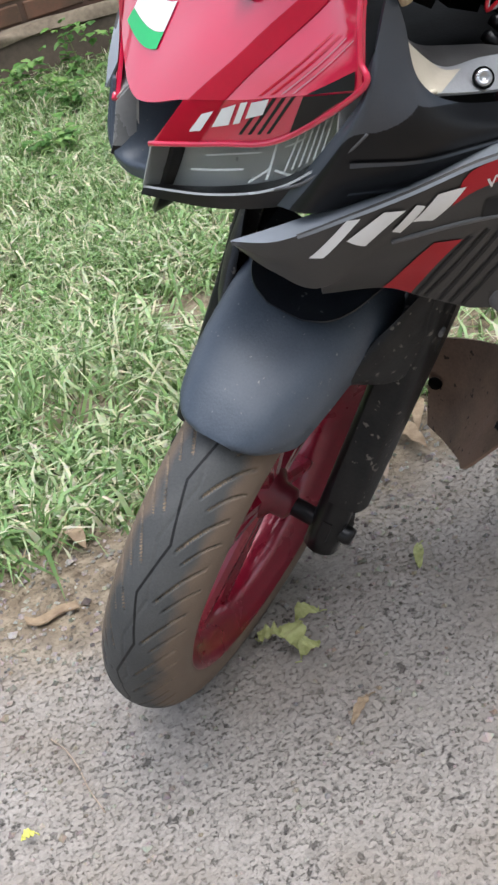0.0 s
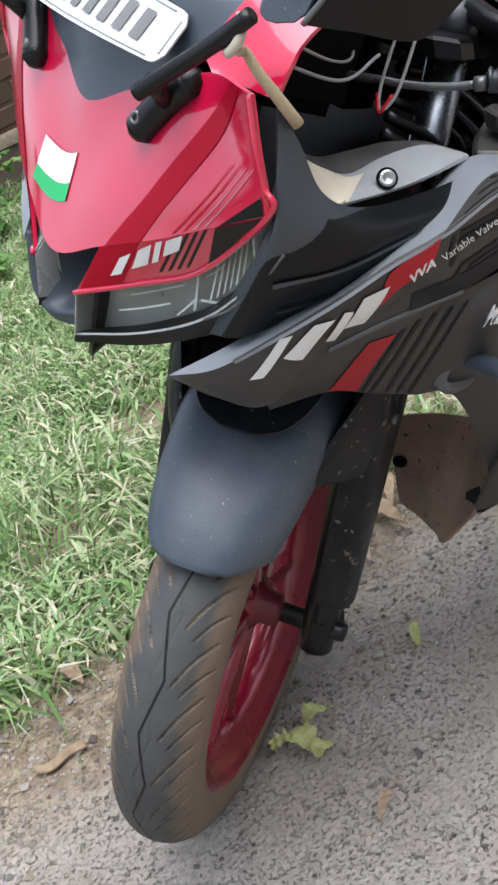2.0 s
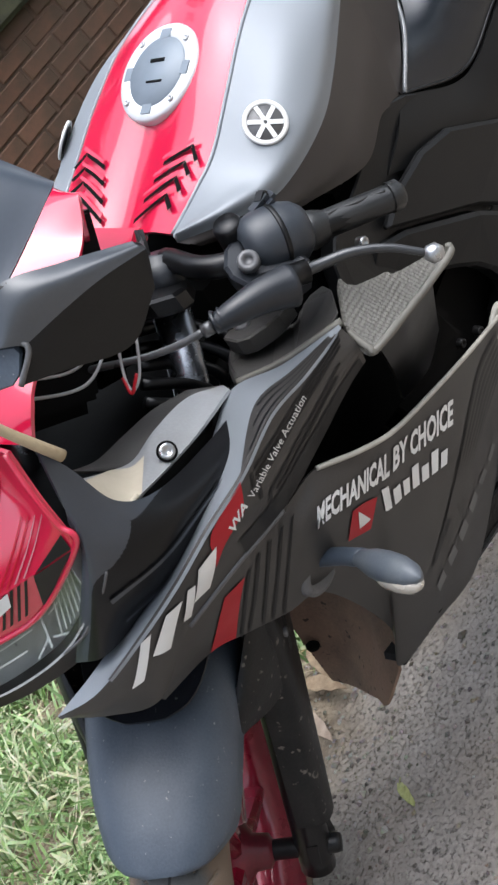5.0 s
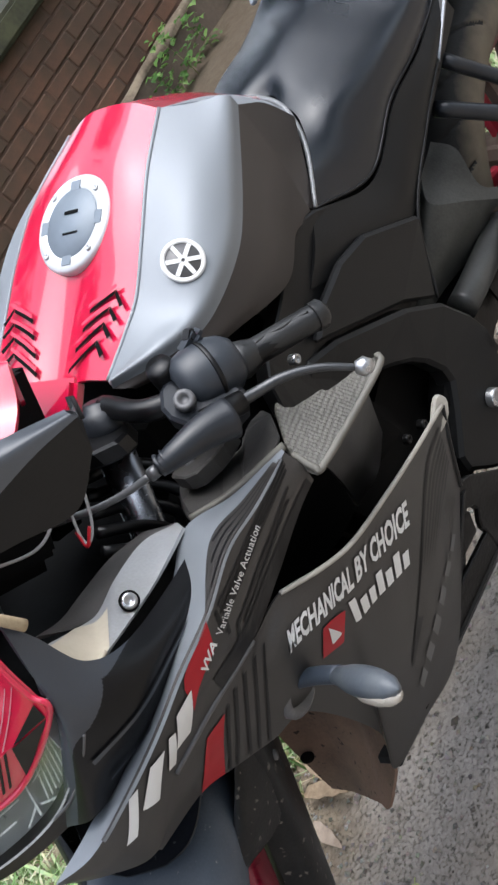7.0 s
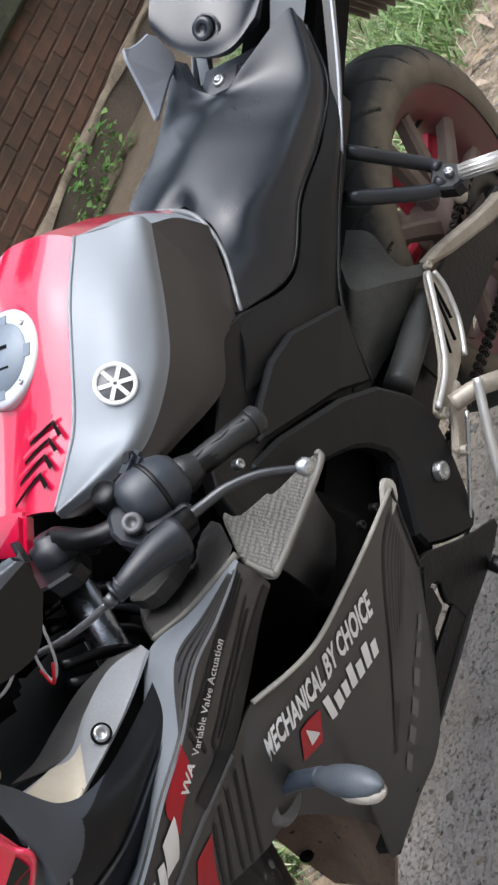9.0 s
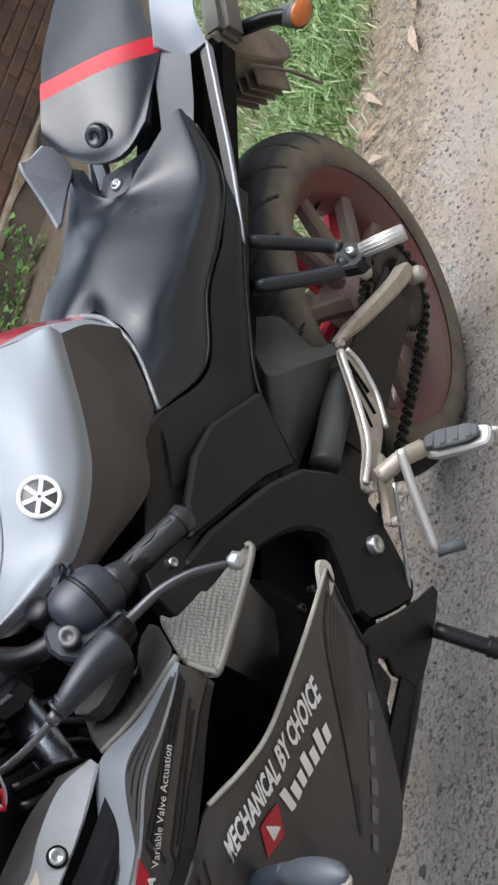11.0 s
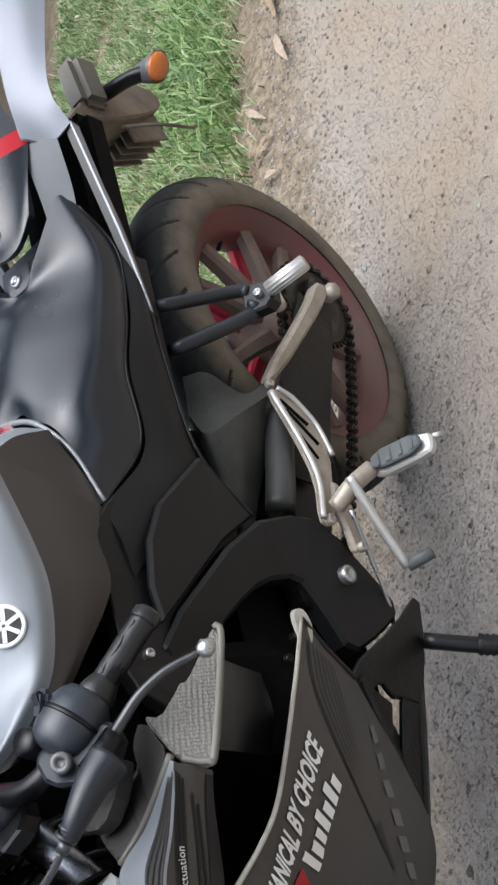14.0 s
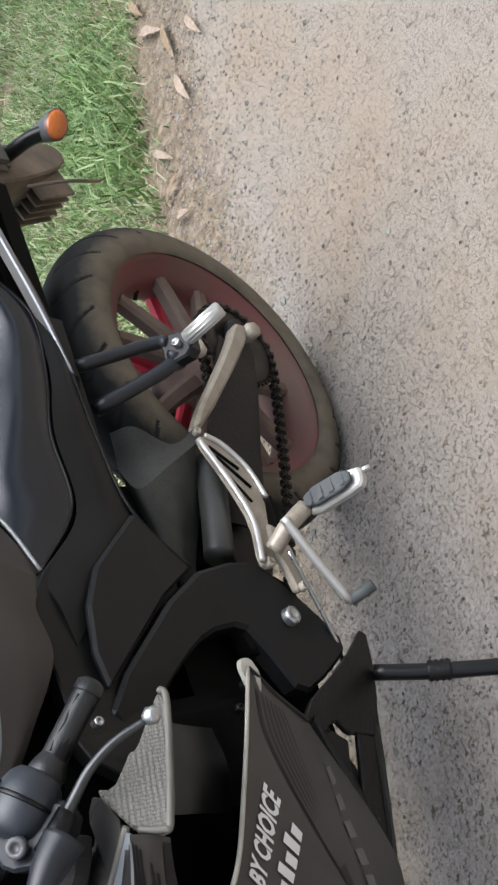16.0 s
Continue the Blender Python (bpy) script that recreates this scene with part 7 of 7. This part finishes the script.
# loose chips on the road
def pebbles():
    base = np.array([(1, 0, 0), (-1, 0, 0), (0, 1, 0), (0, -1, 0), (0, 0, 1), (0, 0, -1)], float)
    tri = np.array([(0, 2, 4), (2, 1, 4), (1, 3, 4), (3, 0, 4), (2, 0, 5), (1, 2, 5), (3, 1, 5), (0, 3, 5)])
    n = 11000
    x, y = rng.uniform(-2.6, 1.95, n), rng.normal(0.0, 0.24, n)
    strip = rng.random(n) < 0.5
    y[strip] = rng.normal(-0.20, 0.09, strip.sum())
    far = (rng.random(n) < 0.3) & ~strip
    y[far] = rng.uniform(-0.4, 0.9, far.sum())
    size = rng.uniform(0.0018, 0.0055, n) * np.where(rng.random(n) < 0.06, 1.8, 1.0)
    v = base[None] * rng.uniform(0.7, 1.3, (n, 6, 1)) * size[:, None, None] * np.array((1, 1, 0.7))
    a = rng.uniform(0, 6.28, n)
    c, s = np.cos(a)[:, None], np.sin(a)[:, None]
    v = np.stack([v[..., 0] * c - v[..., 1] * s + x[:, None], v[..., 0] * s + v[..., 1] * c + y[:, None], v[..., 2] + (ground_height(x, y) + size * 0.25)[:, None]], -1)
    f = (np.arange(n)[:, None, None] * 6 + tri[None]).reshape(-1, 3)
    return link("loose_chips", v.reshape(-1, 3), f, varied("stone_chips", [(0.0, (0.12, 0.105, 0.09)), (0.4, (0.30, 0.27, 0.235)), (0.85, (0.40, 0.36, 0.315)), (1.0, (0.26, 0.20, 0.14))], 0.85), smooth_shade=False)


tagged(pebbles(), "loose pale stone chips on the road", "gravel", kind="stuff")


# grass: tapering bent blades
def blades(name, x, y, length, width, lean, mat):
    n = len(x)
    z = ground_height(x, y)
    a, b = rng.uniform(0, 6.28, n), rng.uniform(0, 6.28, n)
    out = np.stack([np.cos(a), np.sin(a), 0 * a], -1)
    side = np.stack([np.cos(b), np.sin(b), 0 * b], -1) * width[:, None]
    root = np.stack([x, y, z - 0.004], -1)
    up = np.array((0, 0, 1.0))
    mid = root + up * (length * 0.55)[:, None] + out * (length * lean * 0.35)[:, None]
    tip = root + up * (length * (1 - 0.45 * lean))[:, None] + out * (length * lean)[:, None]
    v = np.stack([root - side, root + side, mid - side * 0.75, mid + side * 0.75, tip], 1).reshape(-1, 3)
    o = np.arange(n)[:, None] * 5
    quads = (o + np.array((0, 1, 3, 2))).tolist()
    tris = (o + np.array((2, 3, 4))).tolist()
    return link(name, v, quads + tris, mat)


GRASS = varied("grass_blade", [(0.0, (0.085, 0.15, 0.04)), (0.3, (0.20, 0.33, 0.10)), (0.58, (0.37, 0.54, 0.23)), (0.80, (0.56, 0.60, 0.37)), (1.0, (0.78, 0.71, 0.52))], 0.5, 0.4, 0.3)
STRAW = varied("dry_grass_blade", [(0.0, (0.22, 0.16, 0.09)), (0.5, (0.42, 0.34, 0.19)), (1.0, (0.55, 0.47, 0.29))], 0.8, 0.2, 0.2)


def spread(n, x0, x1, y0, y1, clump, seed):
    """Places gathered in clumps with thin patches between."""
    r = np.random.default_rng(seed)
    x, y = r.uniform(x0, x1, n * 2), r.uniform(y0, y1, n * 2)
    d = 0.5 + 0.5 * np.sin(x * 4.1 + 1.3 * np.sin(y * 3.3)) * np.sin(y * 4.7 + 1.1 * np.sin(x * 2.9)) + 0.25 * np.sin(x * 13 + y * 9)
    edge = -0.36 + 0.05 * np.sin(1.7 * x + 0.6) + 0.06 * np.sin(6.1 * x + 1) * np.sin(2.3 * x)
    bare = (y < -2.2 - 0.25 * np.sin(2.1 * x)) & (x < -0.9)
    keep = ~bare & (r.random(n * 2) < np.clip(0.25 + clump * d, 0.05, 1)) & (y < edge + 0.05 * r.standard_normal(n * 2))
    return x[keep][:n], y[keep][:n]


x, y = spread(90000, -3.6, 2.3, -3.25, -0.28, 1.0, 3)
n = len(x)
near = np.clip((y + 1.2) / 0.9, 0, 1)
tagged(blades("grass", x, y, rng.uniform(0.03, 0.095, n) * (1.15 - 0.45 * near), rng.uniform(0.0018, 0.0042, n), rng.uniform(0.3, 1.3, n), GRASS), "short patchy green grass on the verge", "grass", kind="stuff")
x, y = spread(42000, 0.1, 2.2, -2.6, -0.33, 1.6, 11)
n = len(x)
tagged(blades("verge_grass", x, y, rng.uniform(0.03, 0.095, n), rng.uniform(0.0028, 0.0066, n), rng.uniform(0.5, 1.9, n), GRASS), "dense green grass lying over on the verge", "grass", kind="stuff")
x, y = spread(22000, -3.6, 2.3, -3.25, -0.22, 0.5, 5)
n = len(x)
tagged(blades("dry_grass", x, y, rng.uniform(0.02, 0.08, n), rng.uniform(0.0008, 0.0018, n), rng.uniform(0.9, 2.4, n), STRAW), "dry straw-coloured grass in the verge", "dry grass", kind="stuff")
# the verge goes on both ways
for x0, x1, amount, seed in ((2.2, 7.5, 26000, 21), (-9.0, -3.5, 26000, 22)):
    x, y = spread(amount, x0, x1, -3.25, -0.32, 1.0, seed)
    n = len(x)
    tagged(blades("far_grass", x, y, rng.uniform(0.05, 0.12, n), rng.uniform(0.004, 0.008, n), rng.uniform(0.5, 1.6, n), GRASS), "patchy green grass along the verge", "grass", kind="stuff")
TUFT = varied("lush_blade", [(0.0, (0.075, 0.14, 0.035)), (0.4, (0.17, 0.30, 0.08)), (0.8, (0.32, 0.46, 0.17)), (1.0, (0.50, 0.56, 0.30))], 0.45, 0.45, 0.3)
# broad lush tufts behind the machine
for cx, cy, spread_r, count, kind_of in ((-1.76, -0.66, 0.15, 620, TUFT), (-1.95, -0.80, 0.16, 420, TUFT), (-1.45, -0.52, 0.10, 240, TUFT), (1.08, -0.62, 0.12, 160, GRASS), (0.62, -0.75, 0.16, 160, GRASS), (1.35, -0.85, 0.12, 130, GRASS)):
    x, y = rng.normal(cx, spread_r, count), rng.normal(cy, spread_r * 0.6, count)
    tagged(blades("grass_tuft", x, y, rng.uniform(0.07, 0.19, count), rng.uniform(0.0024, 0.0052, count), rng.uniform(0.6, 1.5, count), kind_of), "lush green tuft of broad-bladed grass", "grass tuft", "grass tufts on the verge", kind="stuff")


# fallen leaves and twigs
def leaf_material(name, a, b):
    return material(name, a, 0.7, 0, 0, b, 0.9, 60, 0.3, 300, 0.3)


DRY_LEAF = leaf_material("dry_leaf", (0.27, 0.20, 0.125), (0.17, 0.115, 0.07))
PALE_LEAF = leaf_material("pale_dry_leaf", (0.37, 0.29, 0.22), (0.25, 0.19, 0.14))
LIME_LEAF = leaf_material("wilted_lime_leaf", (0.34, 0.35, 0.15), (0.22, 0.24, 0.08))
YELLOW_LEAF = leaf_material("yellow_leaf", (0.55, 0.52, 0.12), (0.40, 0.38, 0.08))


def fallen_leaf(x, y, length, width, turn, curl, mat, label):
    """A pointed leaf blade with a midrib, curled along and across, with a stalk."""
    reach = np.linspace(-0.5, 0.5, 5) * length
    z = float(ground_height(x + reach * math.cos(radians(turn)), y + reach * math.sin(radians(turn))).max())
    rows = []
    crumple = 0.009 if mat is LIME_LEAF and width > 0.02 else 0.0035
    for s in np.linspace(0, 1, 9):
        w = width * 0.5 * math.sin(math.pi * s ** 0.8) ** 0.8 * (1 + 40 * crumple * math.sin(19 * s + x * 50) * 0.7) + 0.0006
        arch = curl * length * math.sin(math.pi * s)
        rows.append([(length * (s - 0.5), k * w, 0.003 + arch + abs(k) * w * 0.15 + crumple * (1 + math.sin(17 * s + 5 * k + x * 90) * math.cos(11 * s - 7 * k))) for k in (-1, -0.5, 0, 0.5, 1)])
    ob = shell("fallen_leaf", rows, 16, 8, mat, None, 0.0006, (0, 0, 1))
    ob.matrix_world = pose(x, y, z + 0.008, 0, 0, turn)
    tube("leaf_stalk", [(-0.5 * length, 0, 0.003), (-0.58 * length, 0.002, 0.004), (-0.68 * length, 0.006, 0.003)], 0.0009, mat, ob, 6, 6)
    return tagged(ob, label, "leaf", "fallen leaves by the road")


GL = "curled dry brown leaf lying on the ground"
for x, y, length, width, turn, curl, mat, label in (
        (1.116, 0.037, 0.052, 0.013, 62, 0.06, LIME_LEAF, "slim pale green leaf lying on the road"),
        (1.315, 0.243, 0.050, 0.012, 40, 0.05, DRY_LEAF, "slim tan dry leaf lying on the road"),
        (1.300, 0.060, 0.045, 0.026, 20, 0.25, LIME_LEAF, "crumpled wilted lime leaf by the wheel"),
        (1.330, 0.088, 0.050, 0.030, 80, 0.2, LIME_LEAF, "crumpled wilted lime leaf by the wheel"),
        (1.355, 0.070, 0.042, 0.026, 140, 0.3, LIME_LEAF, "crumpled wilted lime leaf by the wheel"),
        (1.322, 0.118, 0.036, 0.024, 200, 0.2, LIME_LEAF, "crumpled wilted lime leaf by the wheel"),
        (1.267, -1.00, 0.085, 0.055, 30, 0.1, PALE_LEAF, "broad pale dry leaf lying in the grass"),
        (1.240, -1.38, 0.085, 0.045, 70, 0.15, PALE_LEAF, "broad pale dry leaf lying in the grass"),
        (1.732, 0.196, 0.018, 0.012, 10, 0.1, YELLOW_LEAF, "small yellow leaf on the road"),
        (1.050, -0.195, 0.075, 0.022, 70, 0.08, PALE_LEAF, GL), (0.985, -0.225, 0.080, 0.026, 95, 0.1, DRY_LEAF, GL), (0.945, -0.265, 0.085, 0.02, 60, 0.12, DRY_LEAF, GL),
        (-1.300, -0.170, 0.095, 0.030, 15, 0.12, PALE_LEAF, GL), (-1.190, -0.315, 0.085, 0.022, 35, 0.15, PALE_LEAF, GL), (-1.533, -0.185, 0.11, 0.030, 5, 0.1, DRY_LEAF, GL),
        (-1.434, -0.065, 0.09, 0.026, 20, 0.1, PALE_LEAF, GL), (-1.671, -0.257, 0.10, 0.03, 40, 0.14, PALE_LEAF, GL), (-1.05, -0.30, 0.06, 0.02, 120, 0.1, DRY_LEAF, GL), (-0.92, -0.28, 0.05, 0.02, 70, 0.1, PALE_LEAF, GL),
        (-1.85, -0.30, 0.10, 0.03, 20, 0.1, DRY_LEAF, GL), (-2.1, -0.2, 0.10, 0.03, 60, 0.1, PALE_LEAF, GL), (1.52, -0.32, 0.05, 0.025, 100, 0.2, DRY_LEAF, GL), (1.72, -0.30, 0.06, 0.03, 30, 0.2, DRY_LEAF, GL), (0.80, -0.30, 0.07, 0.025, 40, 0.15, PALE_LEAF, GL)):
    grow = 1.0 if label != GL else 1.25 if x > -1.0 else 1.7
    fallen_leaf(x, y, length * grow, width * (0.85 if grow > 1.5 else 1.0), turn, curl * (0.5 if grow > 1.5 else 1.0), mat, label)


def on_ground(points):
    return [(px, py, float(ground_height(np.array([px]), np.array([py]))[0]) + pz) for px, py, pz in points]


bark = shell("bark_strip", [[(1.640 - 0.011 * i, -0.190 + 0.002 * i + 0.006 * math.sin(i * 0.9) + k * 0.009, 0.006 + 0.003 * abs(k) + (0.004 if i in (0, 7) else 0.0)) for k in (-1, 0, 1)] for i in range(8)], 20, 6, DRY_LEAF, None, 0.002, (0, 0, 1))
tagged(bark, "curled tan strip of bark on the road edge", "bark")
tagged(tube("straw_stalk", on_ground([(1.668, 0.050, 0.003), (1.655, 0.085, 0.006), (1.648, 0.125, 0.004)]), 0.0011, PALE_LEAF, None, 6, 16), "thin pale straw lying on the road", "straw", "straws on the road")
tagged(tube("straw_stalk", on_ground([(1.648, 0.128, 0.003), (1.647, 0.16, 0.004), (1.640, 0.205, 0.003)]), 0.0009, PALE_LEAF, None, 6, 16), "thin pale straw lying on the road", "straw", "straws on the road")
for cx, cy, turn in ((-0.374, 0.326, 0.4), (-0.25, 0.347, 1.2), (0.40, 0.62, 2.2)):
    pts = [(cx + 0.022 * math.cos(turn + s) , cy + 0.022 * math.sin(turn + s), 0.003) for s in np.linspace(0, 2.6, 6)]
    tagged(tube("straw_stalk", on_ground(pts), 0.0010, PALE_LEAF, None, 6, 18), "curled pale straw lying on the road", "straw", "straws on the road")

# ---- the low brick wall behind the verge ----
PLASTER = material("stained_concrete", (0.11, 0.082, 0.058), 0.9, 0, 0, (0.05, 0.038, 0.027), 0.9, 4, 0.4, 60)
LEDGE = material("weathered_ledge", (0.20, 0.16, 0.11), 0.9, 0, 0, (0.07, 0.052, 0.035), 0.9, 7, 0.5, 60)
MORTAR = material("dark_mortar", (0.082, 0.044, 0.028), 0.95, 0, 0, (0.05, 0.034, 0.023), 0.8, 9, 0.4, 90)
MOSS = material("mossy_coping", (0.055, 0.056, 0.026), 0.95, 0, 0, (0.020, 0.020, 0.012), 1.0, 6, 0.6, 50)


def brick_material():
    m = material("old_red_brick", (0.113, 0.052, 0.030), 0.92, 0, 0, (0.070, 0.042, 0.025), 1.0, 9, 0.5, 130)
    n, k = m.node_tree.nodes, m.node_tree.links
    b = n["Principled BSDF"]
    base = b.inputs["Base Color"].links[0].from_socket
    info, mul = n.new("ShaderNodeObjectInfo"), n.new("ShaderNodeMix")
    mul.data_type, mul.blend_type = "RGBA", "MULTIPLY"
    rr = n.new("ShaderNodeMapRange")
    rr.inputs["To Min"].default_value = 0.84
    rr.inputs["To Max"].default_value = 1.15
    k.new(info.outputs["Random"], rr.inputs["Value"])
    mul.inputs["Factor"].default_value = 1.0
    k.new(base, mul.inputs["A"])
    k.new(rr.outputs[0], mul.inputs["B"])
    # soot and damp spread over many bricks
    geo, damp, cut, dirt = (n.new("ShaderNode" + q) for q in ("NewGeometry", "TexNoise", "MapRange", "Mix"))
    damp.inputs["Scale"].default_value, damp.inputs["Detail"].default_value = 2.2, 6.0
    k.new(geo.outputs["Position"], damp.inputs["Vector"])
    cut.inputs["From Min"].default_value, cut.inputs["From Max"].default_value, cut.inputs["To Max"].default_value = 0.42, 0.66, 0.75
    k.new(damp.outputs["Fac"], cut.inputs["Value"])
    dirt.data_type = "RGBA"
    k.new(cut.outputs[0], dirt.inputs["Factor"])
    k.new(mul.outputs["Result"], dirt.inputs["A"])
    dirt.inputs["B"].default_value = (0.042, 0.030, 0.019, 1)
    k.new(dirt.outputs["Result"], b.inputs["Base Color"])
    return m


BRICK = brick_material()
WALL_Y = -3.30
wall = block("wall_north", (-8.0, WALL_Y - 0.20, 0.26), (40.0, 0.22, 0.80), MORTAR, None, bevel=0.0)
tagged(wall, "low old brick wall with a stained plinth", "wall", kind="structure")
plinth = block("plinth", (-8.0, WALL_Y - 0.14, -0.02), (40.0, 0.26, 0.20), PLASTER, wall, bevel=0.012)
rough_ledge = []
for i in range(41):
    xx = -6.0 + 0.2 * i
    rough_ledge.append([(xx, WALL_Y - 0.085, 0.092 + 0.008 * math.sin(i * 1.7)), (xx, WALL_Y - 0.03, 0.100 + 0.006 * math.sin(i * 2.3)), (xx, WALL_Y - 0.004 + 0.008 * math.sin(i * 1.3), 0.088 + 0.010 * math.sin(i * 3.1)), (xx, WALL_Y + 0.0 + 0.006 * math.sin(i * 2.1), 0.06 + 0.012 * math.sin(i * 1.9))])
shell("ledge", rough_ledge, 160, 8, LEDGE, wall, 0.02, (0, 0.5, 1))
coping = block("coping", (-8.0, WALL_Y - 0.20, 0.71), (40.0, 0.34, 0.12), MOSS, wall, bevel=0.02)
bank = block("bank", (-8.0, WALL_Y - 2.3, 0.08), (40.0, 3.8, 1.3), MOSS, wall, bevel=0.1)
brick_bm = bmesh.new()
bmesh.ops.create_cube(brick_bm, size=1)
bmesh.ops.scale(brick_bm, vec=Vector((0.222, 0.10, 0.068)), verts=brick_bm.verts)
bmesh.ops.bevel(brick_bm, geom=brick_bm.edges[:], offset=0.005, segments=1, affect="EDGES")
brick_me = bpy.data.meshes.new("brick")
brick_bm.to_mesh(brick_me)
brick_bm.free()
brick_me.materials.append(BRICK)
inv = Matrix.Translation(wall.matrix_world.translation).inverted()
for row in range(7):
    for col in range(28):
        ob = new("brick", brick_me)
        ob.parent = wall
        bx = -5.2 + 0.236 * col + (0.118 if row % 2 else 0.0)
        ob.matrix_local = inv @ pose(bx + rng.uniform(-0.004, 0.004), WALL_Y - 0.134 + rng.uniform(-0.0025, 0.0025), 0.138 + 0.079 * row, rng.uniform(-0.6, 0.6), rng.uniform(-0.4, 0.4), rng.uniform(-0.3, 0.3))


# weeds along the wall's foot
WEED = varied("weed_leaf", [(0.0, (0.06, 0.15, 0.03)), (0.5, (0.13, 0.27, 0.06)), (1.0, (0.24, 0.38, 0.11))], 0.5, 0.3, 0.3)
WEED_STEM = material("weed_stem", (0.14, 0.17, 0.06), 0.7, 0, 0, (0.20, 0.15, 0.08), 0.6, 30)


def weed(x, y, height, count, seed):
    r = np.random.default_rng(seed)
    z = float(ground_height(np.array([x]), np.array([y]))[0])
    ob = tube("weed", [(0, 0, -0.01), (0.01, 0.005, height * 0.5), (0.02, -0.01, height * 0.85)], 0.003, WEED_STEM, None, 6, 10, taper=0.4)
    ob.matrix_world = pose(x, y, z)
    v, f = [], []
    for _ in range(count):
        h = height * r.uniform(0.05, 1.0)
        a = r.uniform(0, 6.28)
        length, w = r.uniform(0.025, 0.055), r.uniform(0.012, 0.026)
        root = np.array((r.normal(0, 0.05), r.normal(0, 0.04), h))
        d = np.array((math.cos(a), math.sin(a), r.uniform(-0.4, 0.5)))
        s = np.cross(d, (0, 0, 1.0))
        s /= np.linalg.norm(s)
        o = len(v)
        up = np.array((0, 0, 0.006))
        v += [root, root + d * length * 0.4 - s * w * 0.9 + up, root + d * length * 0.4 + s * w * 0.9 + up, root + d * length * 0.75 - s * w * 0.6 + up, root + d * length * 0.75 + s * w * 0.6 + up, root + d * length - up, root + d * length * 0.45]
        f += [(o, o + 6, o + 1), (o, o + 2, o + 6), (o + 1, o + 6, o + 3), (o + 6, o + 2, o + 4), (o + 3, o + 6, o + 4), (o + 3, o + 4, o + 5)]
    link("foliage", v, f, WEED, ob, smooth_shade=False)
    return tagged(ob, "leafy green weed at the foot of the wall", "weed", "weeds along the wall")


for i, (x, y, h, c) in enumerate(((0.72, -3.12, 0.22, 60), (0.95, -3.02, 0.16, 60), (0.85, -2.75, 0.14, 70), (1.10, -2.9, 0.12, 50), (0.5, -3.15, 0.14, 40), (-2.62, -3.12, 0.30, 60), (-2.45, -3.14, 0.18, 50), (-2.85, -3.16, 0.22, 46), (-2.25, -3.1, 0.12, 40), (0.62, -2.5, 0.10, 60), (1.0, -2.4, 0.10, 60), (0.25, -3.1, 0.12, 40))):
    weed(x, y, h, c, 40 + i)


# ---- trees round the place, seen in the gloss of the paint ----
TREE_LEAF = varied("tree_leaf", [(0.0, (0.03, 0.06, 0.015)), (0.5, (0.05, 0.10, 0.025)), (1.0, (0.09, 0.15, 0.04))], 0.6, 0.3, 0.2)
TREE_BARK = material("tree_bark", (0.10, 0.075, 0.055), 0.9, 0, 0, (0.05, 0.04, 0.03), 0.8, 8, 0.5, 40)


def tree(x, y, height, spread_r, seed):
    r = np.random.default_rng(seed)
    trunk = tube("tree", [(0, 0, -0.05), (0.08, 0.05, height * 0.3), (-0.05, 0.1, height * 0.62)], 0.16, TREE_BARK, None, 12, 14, taper=0.45)
    trunk.matrix_world = pose(x, y, 0)
    leaves_v, leaves_f = [], []
    for k in range(9):
        a = 2.4 * k + r.uniform(-0.4, 0.4)
        reach, top = spread_r * r.uniform(0.5, 1.0), height * r.uniform(0.55, 0.98)
        tip = np.array((math.cos(a) * reach, math.sin(a) * reach, top))
        start = np.array((0.02, 0.06, height * r.uniform(0.28, 0.55)))
        tube("limb", [tuple(start), tuple(start * 0.5 + tip * 0.5 + (0, 0, 0.2)), tuple(tip)], 0.05, TREE_BARK, trunk, 8, 10, taper=0.3)
        n = 420
        c = tip + r.normal(0, 1, (n, 3)) * np.array((0.75, 0.75, 0.55)) * spread_r * 0.42
        d1 = r.normal(0, 1, (n, 3))
        d1 /= np.linalg.norm(d1, axis=1)[:, None]
        d2 = np.cross(d1, r.normal(0, 1, (n, 3)))
        d2 /= np.linalg.norm(d2, axis=1)[:, None]
        size = r.uniform(0.16, 0.34, n)[:, None]
        q = np.stack([c - d1 * size, c + d2 * size * 0.45, c + d1 * size, c - d2 * size * 0.45], 1).reshape(-1, 3)
        o = sum(len(v) for v in leaves_v)
        leaves_v.append(q)
        leaves_f.append(o + np.arange(4 * n).reshape(n, 4))
    link("crown", np.concatenate(leaves_v), np.concatenate(leaves_f), TREE_LEAF, trunk, smooth_shade=False)
    return tagged(trunk, "leafy green tree standing round the place", "tree", "trees round the place")


for i, (x, y, h, w) in enumerate(((-7.8, 11.0, 7.0, 2.5), (-2.8, 12.4, 7.6, 2.6), (2.9, 12.0, 7.0, 2.5), (8.0, 10.4, 7.4, 2.6), (17.5, 9.4, 6.0, 2.5), (33.0, -5.4, 6.0, 2.8), (25.0, -22.6, 5.5, 2.8), (14.0, -21.6, 5.0, 2.6), (-1.6, -9.8, 7.6, 2.5), (-6.2, -7.0, 8.2, 2.6), (-9.2, -2.4, 7.8, 2.5), (-9.6, 3.2, 8.0, 2.6))):
    tree(x, y, h, w, 70 + i)
